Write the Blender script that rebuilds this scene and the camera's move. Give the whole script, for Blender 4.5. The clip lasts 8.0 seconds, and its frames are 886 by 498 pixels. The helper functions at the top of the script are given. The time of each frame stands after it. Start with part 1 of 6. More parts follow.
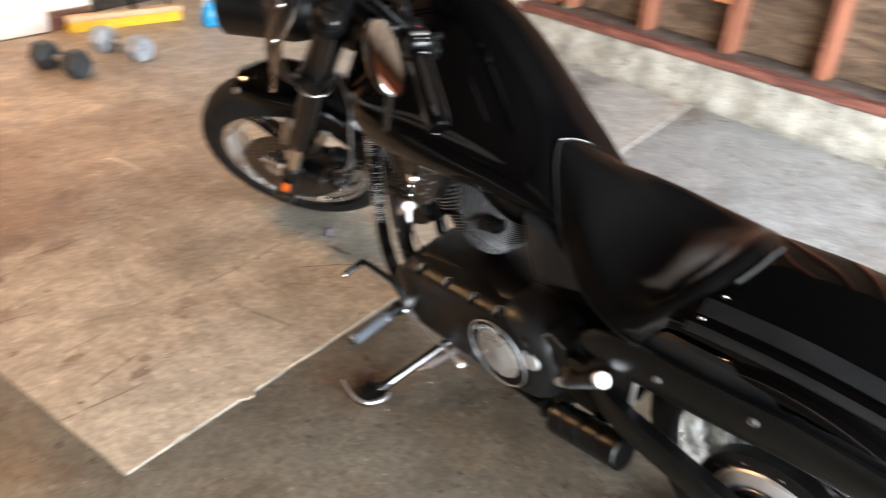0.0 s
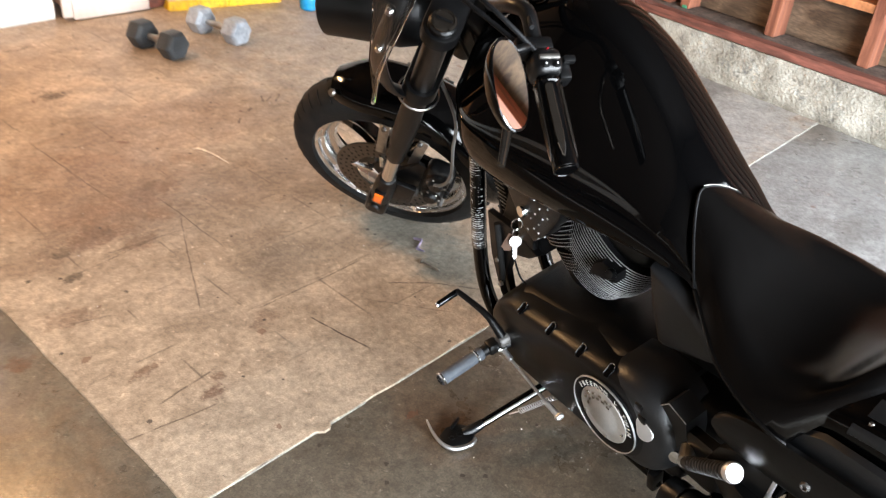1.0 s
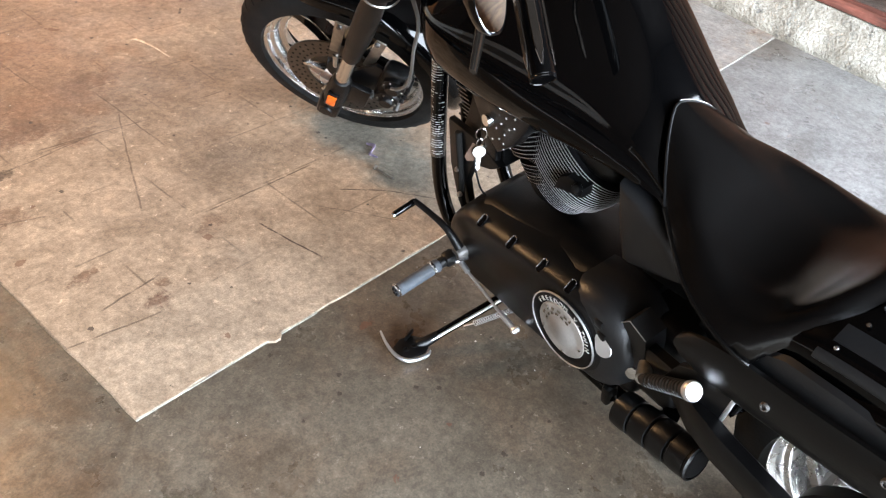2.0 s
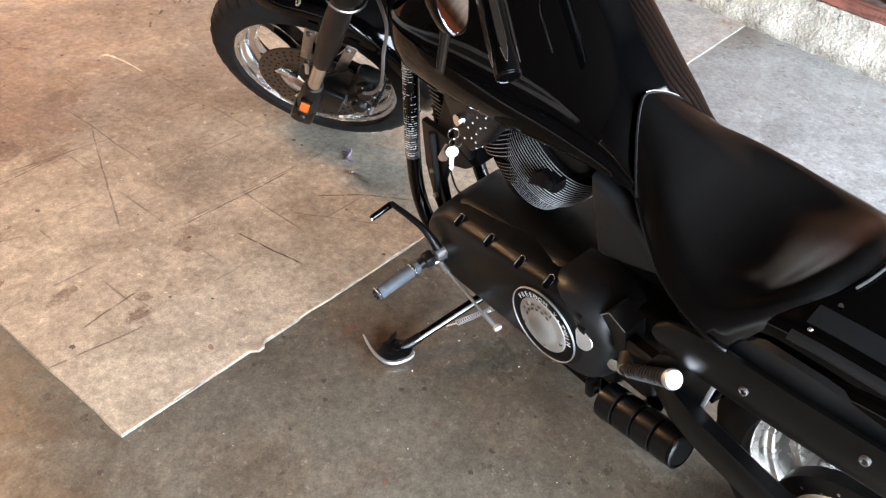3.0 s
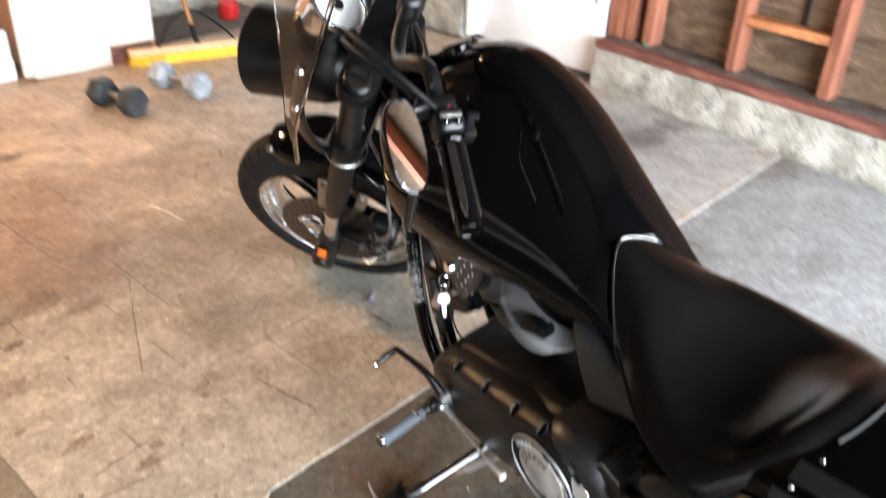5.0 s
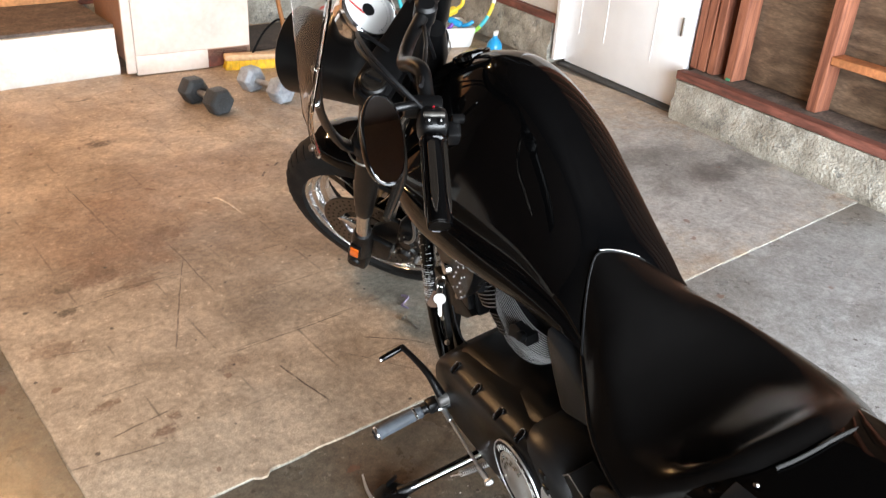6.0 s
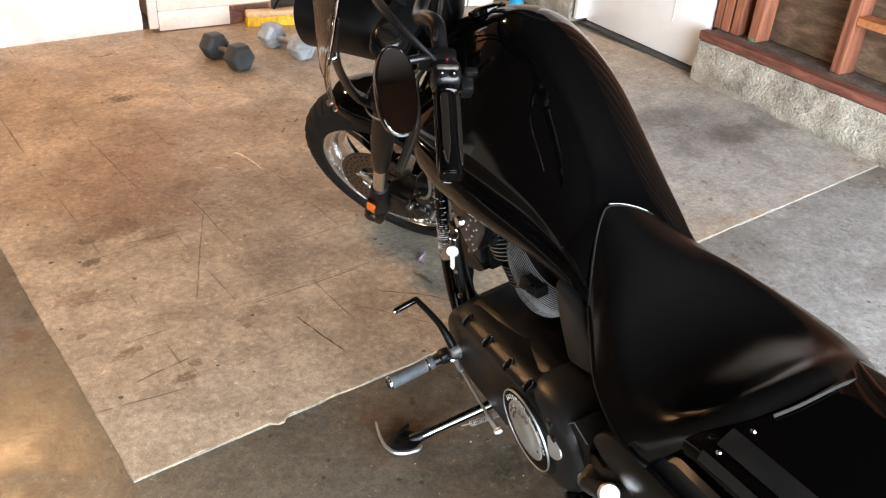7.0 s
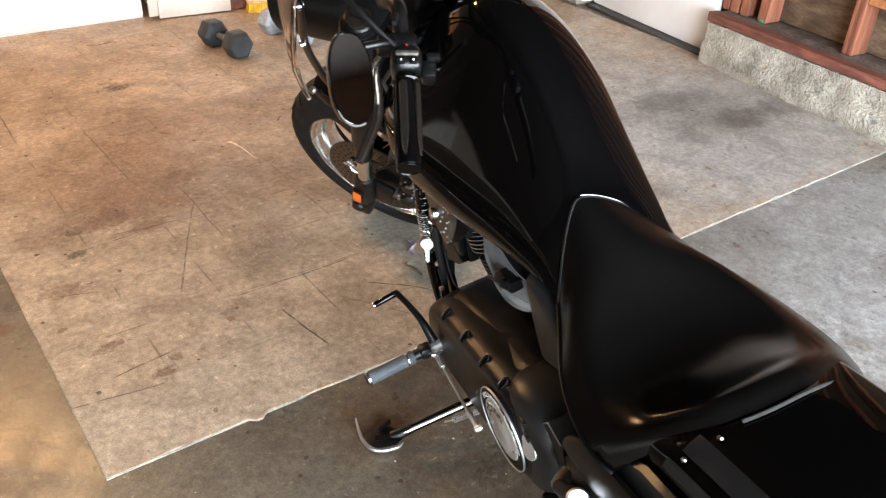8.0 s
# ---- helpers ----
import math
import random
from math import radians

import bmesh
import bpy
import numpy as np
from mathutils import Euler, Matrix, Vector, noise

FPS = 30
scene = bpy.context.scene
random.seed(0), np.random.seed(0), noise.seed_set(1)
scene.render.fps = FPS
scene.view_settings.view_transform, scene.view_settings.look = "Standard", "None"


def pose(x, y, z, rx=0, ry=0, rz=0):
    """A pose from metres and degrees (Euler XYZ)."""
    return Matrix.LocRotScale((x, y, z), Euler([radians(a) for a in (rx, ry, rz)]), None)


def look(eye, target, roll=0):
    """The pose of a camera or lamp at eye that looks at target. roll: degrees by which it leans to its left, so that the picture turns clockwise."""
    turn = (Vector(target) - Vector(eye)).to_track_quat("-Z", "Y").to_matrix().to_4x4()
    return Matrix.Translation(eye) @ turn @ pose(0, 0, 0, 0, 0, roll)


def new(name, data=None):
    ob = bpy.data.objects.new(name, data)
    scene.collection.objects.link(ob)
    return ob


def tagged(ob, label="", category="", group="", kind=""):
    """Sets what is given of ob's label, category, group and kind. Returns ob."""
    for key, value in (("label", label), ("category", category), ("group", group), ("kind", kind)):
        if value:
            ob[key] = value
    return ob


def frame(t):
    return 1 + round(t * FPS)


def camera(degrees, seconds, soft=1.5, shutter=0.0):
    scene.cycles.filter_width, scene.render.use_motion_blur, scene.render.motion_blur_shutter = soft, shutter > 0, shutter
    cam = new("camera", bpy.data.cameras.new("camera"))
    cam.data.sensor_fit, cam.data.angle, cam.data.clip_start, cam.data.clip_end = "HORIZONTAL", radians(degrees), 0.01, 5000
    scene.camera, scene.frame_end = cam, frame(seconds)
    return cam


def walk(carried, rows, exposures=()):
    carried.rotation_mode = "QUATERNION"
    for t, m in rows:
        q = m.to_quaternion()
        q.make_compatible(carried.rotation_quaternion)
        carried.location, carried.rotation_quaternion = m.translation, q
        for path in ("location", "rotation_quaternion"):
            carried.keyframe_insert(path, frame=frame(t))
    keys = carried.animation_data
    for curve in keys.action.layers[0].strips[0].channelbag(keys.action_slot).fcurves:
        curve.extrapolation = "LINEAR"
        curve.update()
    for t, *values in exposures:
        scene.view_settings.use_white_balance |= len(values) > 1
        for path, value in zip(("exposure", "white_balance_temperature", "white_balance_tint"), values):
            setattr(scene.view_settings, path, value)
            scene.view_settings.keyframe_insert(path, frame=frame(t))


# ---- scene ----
cam = camera(55.8, 8.0, soft=1.2, shutter=0.5)
PATH = [
    (0, (-0.654, -1.236, 1.353), (0.75, -0.247, 0.328), 4.0),
    (0.5, (-0.552, -1.241, 1.355), (0.572, 0.031, 0.298), 2.9),
    (1, (-0.517, -1.054, 1.343), (0.751, 0.06, 0.27), 4.8),
    (1.5, (-0.51, -0.995, 1.316), (0.748, -0.021, 0.104), 8.7),
    (2, (-0.501, -0.992, 1.316), (0.777, -0.086, 0.073), 9.7),
    (3.5, (-0.494, -1.014, 1.324), (0.815, -0.123, 0.101), 7.0),
    (4, (-0.495, -1.014, 1.327), (0.826, -0.118, 0.122), 7.1),
    (4.5, (-0.464, -1.006, 1.32), (0.872, -0.104, 0.136), 6.7),
    (4.7, (-0.447, -1.033, 1.33), (0.893, -0.088, 0.185), 5.7),
    (5, (-0.387, -1.114, 1.363), (0.916, 0.031, 0.367), 2.7),
    (5.2, (-0.32, -1.167, 1.364), (0.936, 0.085, 0.44), 2.4),
    (6.3, (-0.289, -1.302, 1.35), (0.829, 0.028, 0.359), 4.0),
    (6.5, (-0.289, -1.307, 1.349), (0.808, 0.019, 0.331), 4.0),
    (7, (-0.299, -1.323, 1.354), (0.785, 0.001, 0.318), 4.1),
    (7.5, (-0.277, -1.322, 1.348), (0.794, 0.008, 0.307), 4.3),
    (8, (-0.194, -1.333, 1.341), (0.84, 0.006, 0.273), 3.0),
]
walk(cam, [(t, look(eye, target, roll)) for t, eye, target, roll in PATH],
     exposures=[(0.0, 0.28, 6450, 10), (1.0, 0.35, 6400, 10), (1.5, 0.38, 6300, 10), (2.0, 0.5, 6050, 10), (4.5, 0.5, 6050, 10), (5.0, 0.5, 6200, 10), (5.4, 0.3, 6250, 10), (6.3, 0.02, 6450, 10), (7.0, 0.03, 6450, 10), (8.0, 0.12, 6400, 10)])

# ---- light ----
world = bpy.data.worlds.new("sky")
scene.world = world
world.use_nodes = True
wn = world.node_tree
sky = wn.nodes.new("ShaderNodeTexSky")
sky.sky_type, sky.sun_disc = "NISHITA", False
sky.sun_elevation, sky.sun_rotation = radians(48), radians(20)
wn.links.new(sky.outputs[0], wn.nodes["Background"].inputs[0])
wn.nodes["Background"].inputs[1].default_value = 0.12


def lamp(name, kind, m, energy, colour, **kw):
    d = bpy.data.lights.new(name, kind)
    d.energy, d.color = energy, colour
    for k, v in kw.items():
        if k == "size":
            d.size = v
        if k == "size_y":
            d.shape, d.size_y = "RECTANGLE", v
        if k == "radius":
            d.shadow_soft_size = v
        if k == "angle":
            d.angle = v
    ob = new(name, d)
    ob.matrix_world = m
    return ob


lamp("sun", "SUN", look((0, 0, 10), (1.2, 9.0, 0)), 3.0, (1, 0.93, 0.82), angle=radians(0.5))
DOOR_Y, DOOR_X0, DOOR_X1, DOOR_H = -3.4, -1.9, 2.68, 2.25
lamp("door_daylight", "AREA", look((0.5 * (DOOR_X0 + DOOR_X1), DOOR_Y - 0.05, 1.15), (0.5 * (DOOR_X0 + DOOR_X1), 0, 1.0)),
     820, (0.88, 0.945, 1.0), size=DOOR_X1 - DOOR_X0 - 0.1, size_y=DOOR_H - 0.1)
for bx in (-0.16, 0.10):
    lamp("bulb_light", "POINT", pose(bx, 2.39, 2.2), 70, (1.0, 0.58, 0.26), radius=0.04)

# ---- materials ----


def material(name, base, rough=0.5, metal=0.0, coat=0.0, var=0.12, scale=6.0, fine=60.0, bump=0.0, bump_scale=80.0,
             spec=0.5, alt=None, wear=0.0, transmission=0.0, rvar=0.1, stretch=None):
    """A surface with broad staining, fine grain, uneven gloss and relief."""
    m = bpy.data.materials.new(name)
    m.use_nodes = True
    nt = m.node_tree
    n, l = nt.nodes, nt.links
    b = n["Principled BSDF"]
    tc = n.new("ShaderNodeTexCoord")
    n1, n2 = n.new("ShaderNodeTexNoise"), n.new("ShaderNodeTexNoise")
    n1.inputs["Scale"].default_value, n1.inputs["Detail"].default_value = scale, 5
    n2.inputs["Scale"].default_value, n2.inputs["Detail"].default_value = fine, 3
    place = tc.outputs["Object"]
    if stretch:
        mp = n.new("ShaderNodeMapping")
        mp.inputs["Scale"].default_value = stretch
        l.new(place, mp.inputs["Vector"])
        place = mp.outputs[0]
        n1.inputs["Distortion"].default_value = 1.2
    l.new(place, n1.inputs["Vector"])
    l.new(place, n2.inputs["Vector"])
    r1 = n.new("ShaderNodeValToRGB")
    r1.color_ramp.elements[0].position, r1.color_ramp.elements[1].position = 0.35, 0.68
    c0 = tuple(max(0.0, c * (1 - var)) for c in base) + (1,)
    c1 = (tuple(alt) if alt else tuple(min(1.0, c * (1 + var)) for c in base)) + (1,)
    r1.color_ramp.elements[0].color, r1.color_ramp.elements[1].color = c0, c1
    l.new(n1.outputs["Fac"], r1.inputs["Fac"])
    mix = n.new("ShaderNodeMix")
    mix.data_type, mix.blend_type = "RGBA", "OVERLAY"
    mix.inputs[0].default_value = min(1.0, 2.0 * var + wear)
    l.new(r1.outputs["Color"], mix.inputs[6])
    l.new(n2.outputs["Fac"], mix.inputs[7])
    l.new(mix.outputs[2], b.inputs["Base Color"])
    rr = n.new("ShaderNodeMapRange")
    rr.inputs[1].default_value, rr.inputs[2].default_value = 0.3, 0.7
    rr.inputs[3].default_value, rr.inputs[4].default_value = max(0.02, rough - rvar * rough * 2), min(1.0, rough + rvar * rough * 2)
    l.new(n1.outputs["Fac"], rr.inputs[0])
    l.new(rr.outputs[0], b.inputs["Roughness"])
    b.inputs["Metallic"].default_value = metal
    b.inputs["Coat Weight"].default_value = coat
    b.inputs["Coat Roughness"].default_value = 0.04
    b.inputs["Specular IOR Level"].default_value = spec
    b.inputs["Transmission Weight"].default_value = transmission
    if bump:
        n3 = n.new("ShaderNodeTexNoise")
        n3.inputs["Scale"].default_value, n3.inputs["Detail"].default_value = bump_scale, 4
        l.new(tc.outputs["Object"], n3.inputs["Vector"])
        bp = n.new("ShaderNodeBump")
        bp.inputs["Strength"].default_value, bp.inputs["Distance"].default_value = bump, 0.01
        l.new(n3.outputs["Fac"], bp.inputs["Height"])
        l.new(bp.outputs["Normal"], b.inputs["Normal"])
    return m


PAINT = material("black gloss paint", (0.0008, 0.0008, 0.0009), 0.06, coat=0.0, spec=0.27, var=0.1, fine=200, rvar=0.2)
SATIN = material("black satin coating", (0.0018, 0.0018, 0.002), 0.36, var=0.2, spec=0.32, scale=9, fine=120, bump=0.05, bump_scale=260)
ENGINE = material("black textured engine coating", (0.0022, 0.0022, 0.0024), 0.36, var=0.25, scale=7, fine=150, bump=0.1, bump_scale=420, spec=0.36)
PLASTIC = material("black plastic", (0.0025, 0.0025, 0.0027), 0.32, var=0.2, bump=0.05, bump_scale=500, spec=0.36)
VINYL = material("black seat vinyl", (0.0012, 0.0011, 0.0011), 0.2, var=0.15, scale=5, bump=0.03, bump_scale=700, rvar=0.15, spec=0.33)
RUBBER = material("tyre rubber", (0.008, 0.0077, 0.0074), 0.72, var=0.25, scale=14, bump=0.15, bump_scale=220, spec=0.25)
RIM = material("machined rim alloy", (0.78, 0.77, 0.75), 0.26, metal=1.0, var=0.1, scale=12, fine=200)
GUNMETAL = material("dark gunmetal inlay", (0.10, 0.095, 0.09), 0.45, metal=0.2, var=0.1)
FLUTE = material("dark bronze inlay", (0.085, 0.072, 0.06), 0.16, metal=0.9, var=0.1)
LIPMETAL = material("dull grey lip", (0.03, 0.029, 0.028), 0.5, var=0.15, spec=0.07)
CASTCOVER = material("satin black cast cover", (0.008, 0.0085, 0.0095), 0.38, var=0.2, scale=9, fine=160, bump=0.06, bump_scale=300, spec=0.5)
HUB = material("satin hub metal", (0.30, 0.32, 0.35), 0.24, metal=1.0, var=0.03, scale=6, rvar=0.03)
GRIPRUB = material("grip rubber", (0.02, 0.02, 0.021), 0.55, var=0.2, bump=0.1, bump_scale=300)
CHROME = material("chrome", (0.75, 0.75, 0.76), 0.09, metal=1.0, var=0.04, fine=90)
ALLOY = material("polished alloy", (0.74, 0.73, 0.71), 0.2, metal=1.0, var=0.08, scale=10, fine=160, bump=0.03)
SHEEN = material("satin chrome", (0.82, 0.82, 0.83), 0.42, metal=1.0, var=0.05)
DULL = material("dull steel", (0.42, 0.4, 0.37), 0.38, metal=1.0, var=0.2, scale=20, bump=0.05)
FACE = material("brushed badge metal", (0.46, 0.44, 0.41), 0.5, metal=0.55, var=0.08, scale=20, fine=200)
FINEDGE = material("machined fin edge", (0.36, 0.36, 0.36), 0.5, metal=0.7, var=0.1, scale=30)
DISC = material("brake disc steel", (0.15, 0.135, 0.12), 0.36, metal=1.0, var=0.15, scale=14, fine=150)
GREYGRIP = material("grey peg rubber", (0.07, 0.08, 0.095), 0.6, var=0.2, bump=0.25, bump_scale=240)
AMBER = material("amber reflector", (0.9, 0.16, 0.01), 0.15, var=0.08, scale=120, bump=0.2, bump_scale=900, coat=0.6)
REDPART = material("red plastic", (0.5, 0.02, 0.02), 0.3, var=0.1)
FOIL = material("pale purple foil", (0.42, 0.36, 0.52), 0.35, var=0.3, scale=60, metal=0.4)
REDDARK = material("dark red lens", (0.16, 0.006, 0.01), 0.2, var=0.1, coat=0.5)
LETTER = material("dull grey lettering", (0.5, 0.49, 0.46), 0.5, var=0.1, spec=0.2)
GLAREFILM = material("metallic film for tube glare", (0.30, 0.30, 0.30), 0.2, metal=0.9, var=0.1, coat=0.3)
PRINT = material("white label print", (0.6, 0.6, 0.58), 0.5, var=0.1)
DIAL = material("gauge dial", (0.75, 0.74, 0.72), 0.35, var=0.05)
SMOKE = material("smoked screen", (0.86, 0.85, 0.84), 0.03, var=0.05, transmission=1.0, spec=0.3)
SMOKE.node_tree.nodes["Principled BSDF"].inputs["IOR"].default_value = 1.10
GLASS = material("clear glass", (0.95, 0.95, 0.95), 0.02, var=0.01, transmission=1.0)
MIRROR = material("mirror glass", (0.6, 0.61, 0.62), 0.015, metal=1.0, var=0.01, rvar=0.02)
KEYM = material("nickel key", (0.88, 0.87, 0.84), 0.25, metal=0.5, var=0.08, scale=40)
LEATHER = material("dark brown leather fob", (0.06, 0.03, 0.016), 0.6, var=0.2)
IRON = material("black cast iron", (0.03, 0.034, 0.037), 0.5, var=0.3, scale=18, fine=140, bump=0.2, bump_scale=180)
GREYIRON = material("silver-grey cast iron", (0.36, 0.39, 0.43), 0.42, var=0.2, scale=18, bump=0.2, bump_scale=180, metal=0.3)
CURBTOP = material("rough poured concrete", (0.27, 0.25, 0.215), 0.9, var=0.12, scale=15, fine=130, bump=0.4, bump_scale=110, wear=0.4, alt=(0.37, 0.35, 0.30))
CURB = material("crumbly cream concrete with grey stone", (0.30, 0.275, 0.225), 0.92, var=0.12, scale=9, fine=150, bump=0.9, bump_scale=75, wear=0.5, alt=(0.50, 0.475, 0.41))
cn, cl_ = CURB.node_tree.nodes, CURB.node_tree.links
ctc, cvo, cno, cramp, cmul, cmix = (cn.new("ShaderNode" + k) for k in ("TexCoord", "TexVoronoi", "TexNoise", "ValToRGB", "Math", "Mix"))
cl_.new(ctc.outputs["Object"], cvo.inputs["Vector"])
cl_.new(ctc.outputs["Object"], cno.inputs["Vector"])
cvo.inputs["Scale"].default_value = 95
cno.inputs["Scale"].default_value, cno.inputs["Detail"].default_value, cno.inputs["Roughness"].default_value = 13, 7, 0.75
cramp.color_ramp.elements[0].position, cramp.color_ramp.elements[1].position = 0.52, 0.62
cl_.new(cno.outputs["Fac"], cramp.inputs["Fac"])
cmul.operation = "MULTIPLY"
cl_.new(cramp.outputs["Color"], cmul.inputs[0])
cl_.new(cvo.outputs["Color"], cmul.inputs[1])
cmix.data_type = "RGBA"
cl_.new(cmul.outputs[0], cmix.inputs[0])
cb = cn["Principled BSDF"]
cl_.new(cb.inputs["Base Color"].links[0].from_socket, cmix.inputs[6])
cmix.inputs[7].default_value = (0.10, 0.10, 0.095, 1)
cl_.new(cmix.outputs[2], cb.inputs["Base Color"])
WHITECURB = material("white painted concrete", (0.72, 0.69, 0.64), 0.7, var=0.12, scale=7, fine=60, bump=0.5, bump_scale=60)
REDWOOD = material("red-brown framing lumber", (0.23, 0.078, 0.044), 0.7, var=0.25, scale=14, fine=90, bump=0.25, bump_scale=90, alt=(0.37, 0.14, 0.076), stretch=(1.6, 1.6, 0.14))
OLDPLATE = material("dark sill plate", (0.15, 0.053, 0.037), 0.75, var=0.3, scale=12, bump=0.3, alt=(0.25, 0.088, 0.06), stretch=(1.5, 0.2, 1.5))
PLY = material("brown plywood", (0.105, 0.066, 0.040), 0.75, var=0.3, scale=7, fine=70, bump=0.2, bump_scale=40, alt=(0.19, 0.128, 0.080), stretch=(1, 0.5, 2.6))
PLYLIGHT = material("orange plywood", (0.42, 0.2, 0.08), 0.7, var=0.3, scale=5, bump=0.2)
BLOCKWOOD = material("orange pine block", (0.46, 0.18, 0.07), 0.65, var=0.25, scale=10, bump=0.2)
DIRT = material("dusty ledge", (0.12, 0.095, 0.08), 0.9, var=0.4, scale=14, bump=0.5)
WHITEDOOR = material("white door paint", (0.87, 0.88, 0.89), 0.45, var=0.05, scale=4, bump=0.03)
PINKPANEL = material("off-white cabinet paint", (0.74, 0.62, 0.54), 0.5, var=0.1, scale=3, fine=40, bump=0.05, alt=(0.8, 0.7, 0.62))
BROWNSIDE = material("tan cabinet side", (0.42, 0.25, 0.17), 0.6, var=0.12, scale=4, bump=0.05)
DARKWALL = material("dark coat of unseen walls", (0.035, 0.022, 0.014), 0.85, var=0.3, scale=4, bump=0.2)
DRYWALL = material("painted wallboard", (0.66, 0.61, 0.55), 0.75, var=0.1, scale=2, bump=0.1)
CEIL = material("dark timber of unseen ceiling", (0.016, 0.011, 0.008), 0.85, var=0.12, scale=2, bump=0.1)
YELLOW = material("yellow broom bristle", (0.8, 0.5, 0.02), 0.6, var=0.2, scale=40, bump=0.4, bump_scale=200)
PINE = material("broom block wood", (0.62, 0.4, 0.22), 0.55, var=0.18, scale=10, bump=0.15)
HANDLE = material("orange-brown broom handle", (0.34, 0.15, 0.05), 0.4, var=0.2, scale=8, bump=0.05)
BLUE = material("blue plastic", (0.02, 0.3, 0.62), 0.3, var=0.08)
CYAN = material("cyan plastic", (0.05, 0.5, 0.6), 0.35, var=0.08)
LIME = material("lime plastic", (0.3, 0.7, 0.06), 0.35, var=0.08)
PURPLE = material("purple plastic", (0.16, 0.05, 0.42), 0.35, var=0.08)
YPLAST = material("yellow plastic", (0.8, 0.62, 0.05), 0.35, var=0.08)
WHITEPL = material("white plastic", (0.78, 0.79, 0.78), 0.4, var=0.05)
CABLE = material("black cable jacket", (0.006, 0.006, 0.0065), 0.45, var=0.15, spec=0.12)
GREYLINE = material("grey brake hose", (0.16, 0.16, 0.16), 0.35, var=0.15)
RUST = material("pale wood splinter", (0.72, 0.58, 0.42), 0.8, var=0.25, scale=30, bump=0.3)
GREENTAPE = material("green tape", (0.06, 0.28, 0.15), 0.5, var=0.1)
THRESH = material("dark rubber threshold", (0.05, 0.048, 0.046), 0.7, var=0.2)
MAT_D = material("dark rubber mat", (0.10, 0.08, 0.068), 0.85, var=0.3, scale=10, bump=0.4)
ASPHALT = material("driveway concrete", (0.42, 0.39, 0.35), 0.9, var=0.2, scale=3, bump=0.3)
BULB = bpy.data.materials.new("bulb glow")
BULB.use_nodes = True
BULB.node_tree.nodes["Principled BSDF"].inputs["Emission Color"].default_value = (1, 0.62, 0.3, 1)
BULB.node_tree.nodes["Principled BSDF"].inputs["Emission Strength"].default_value = 25


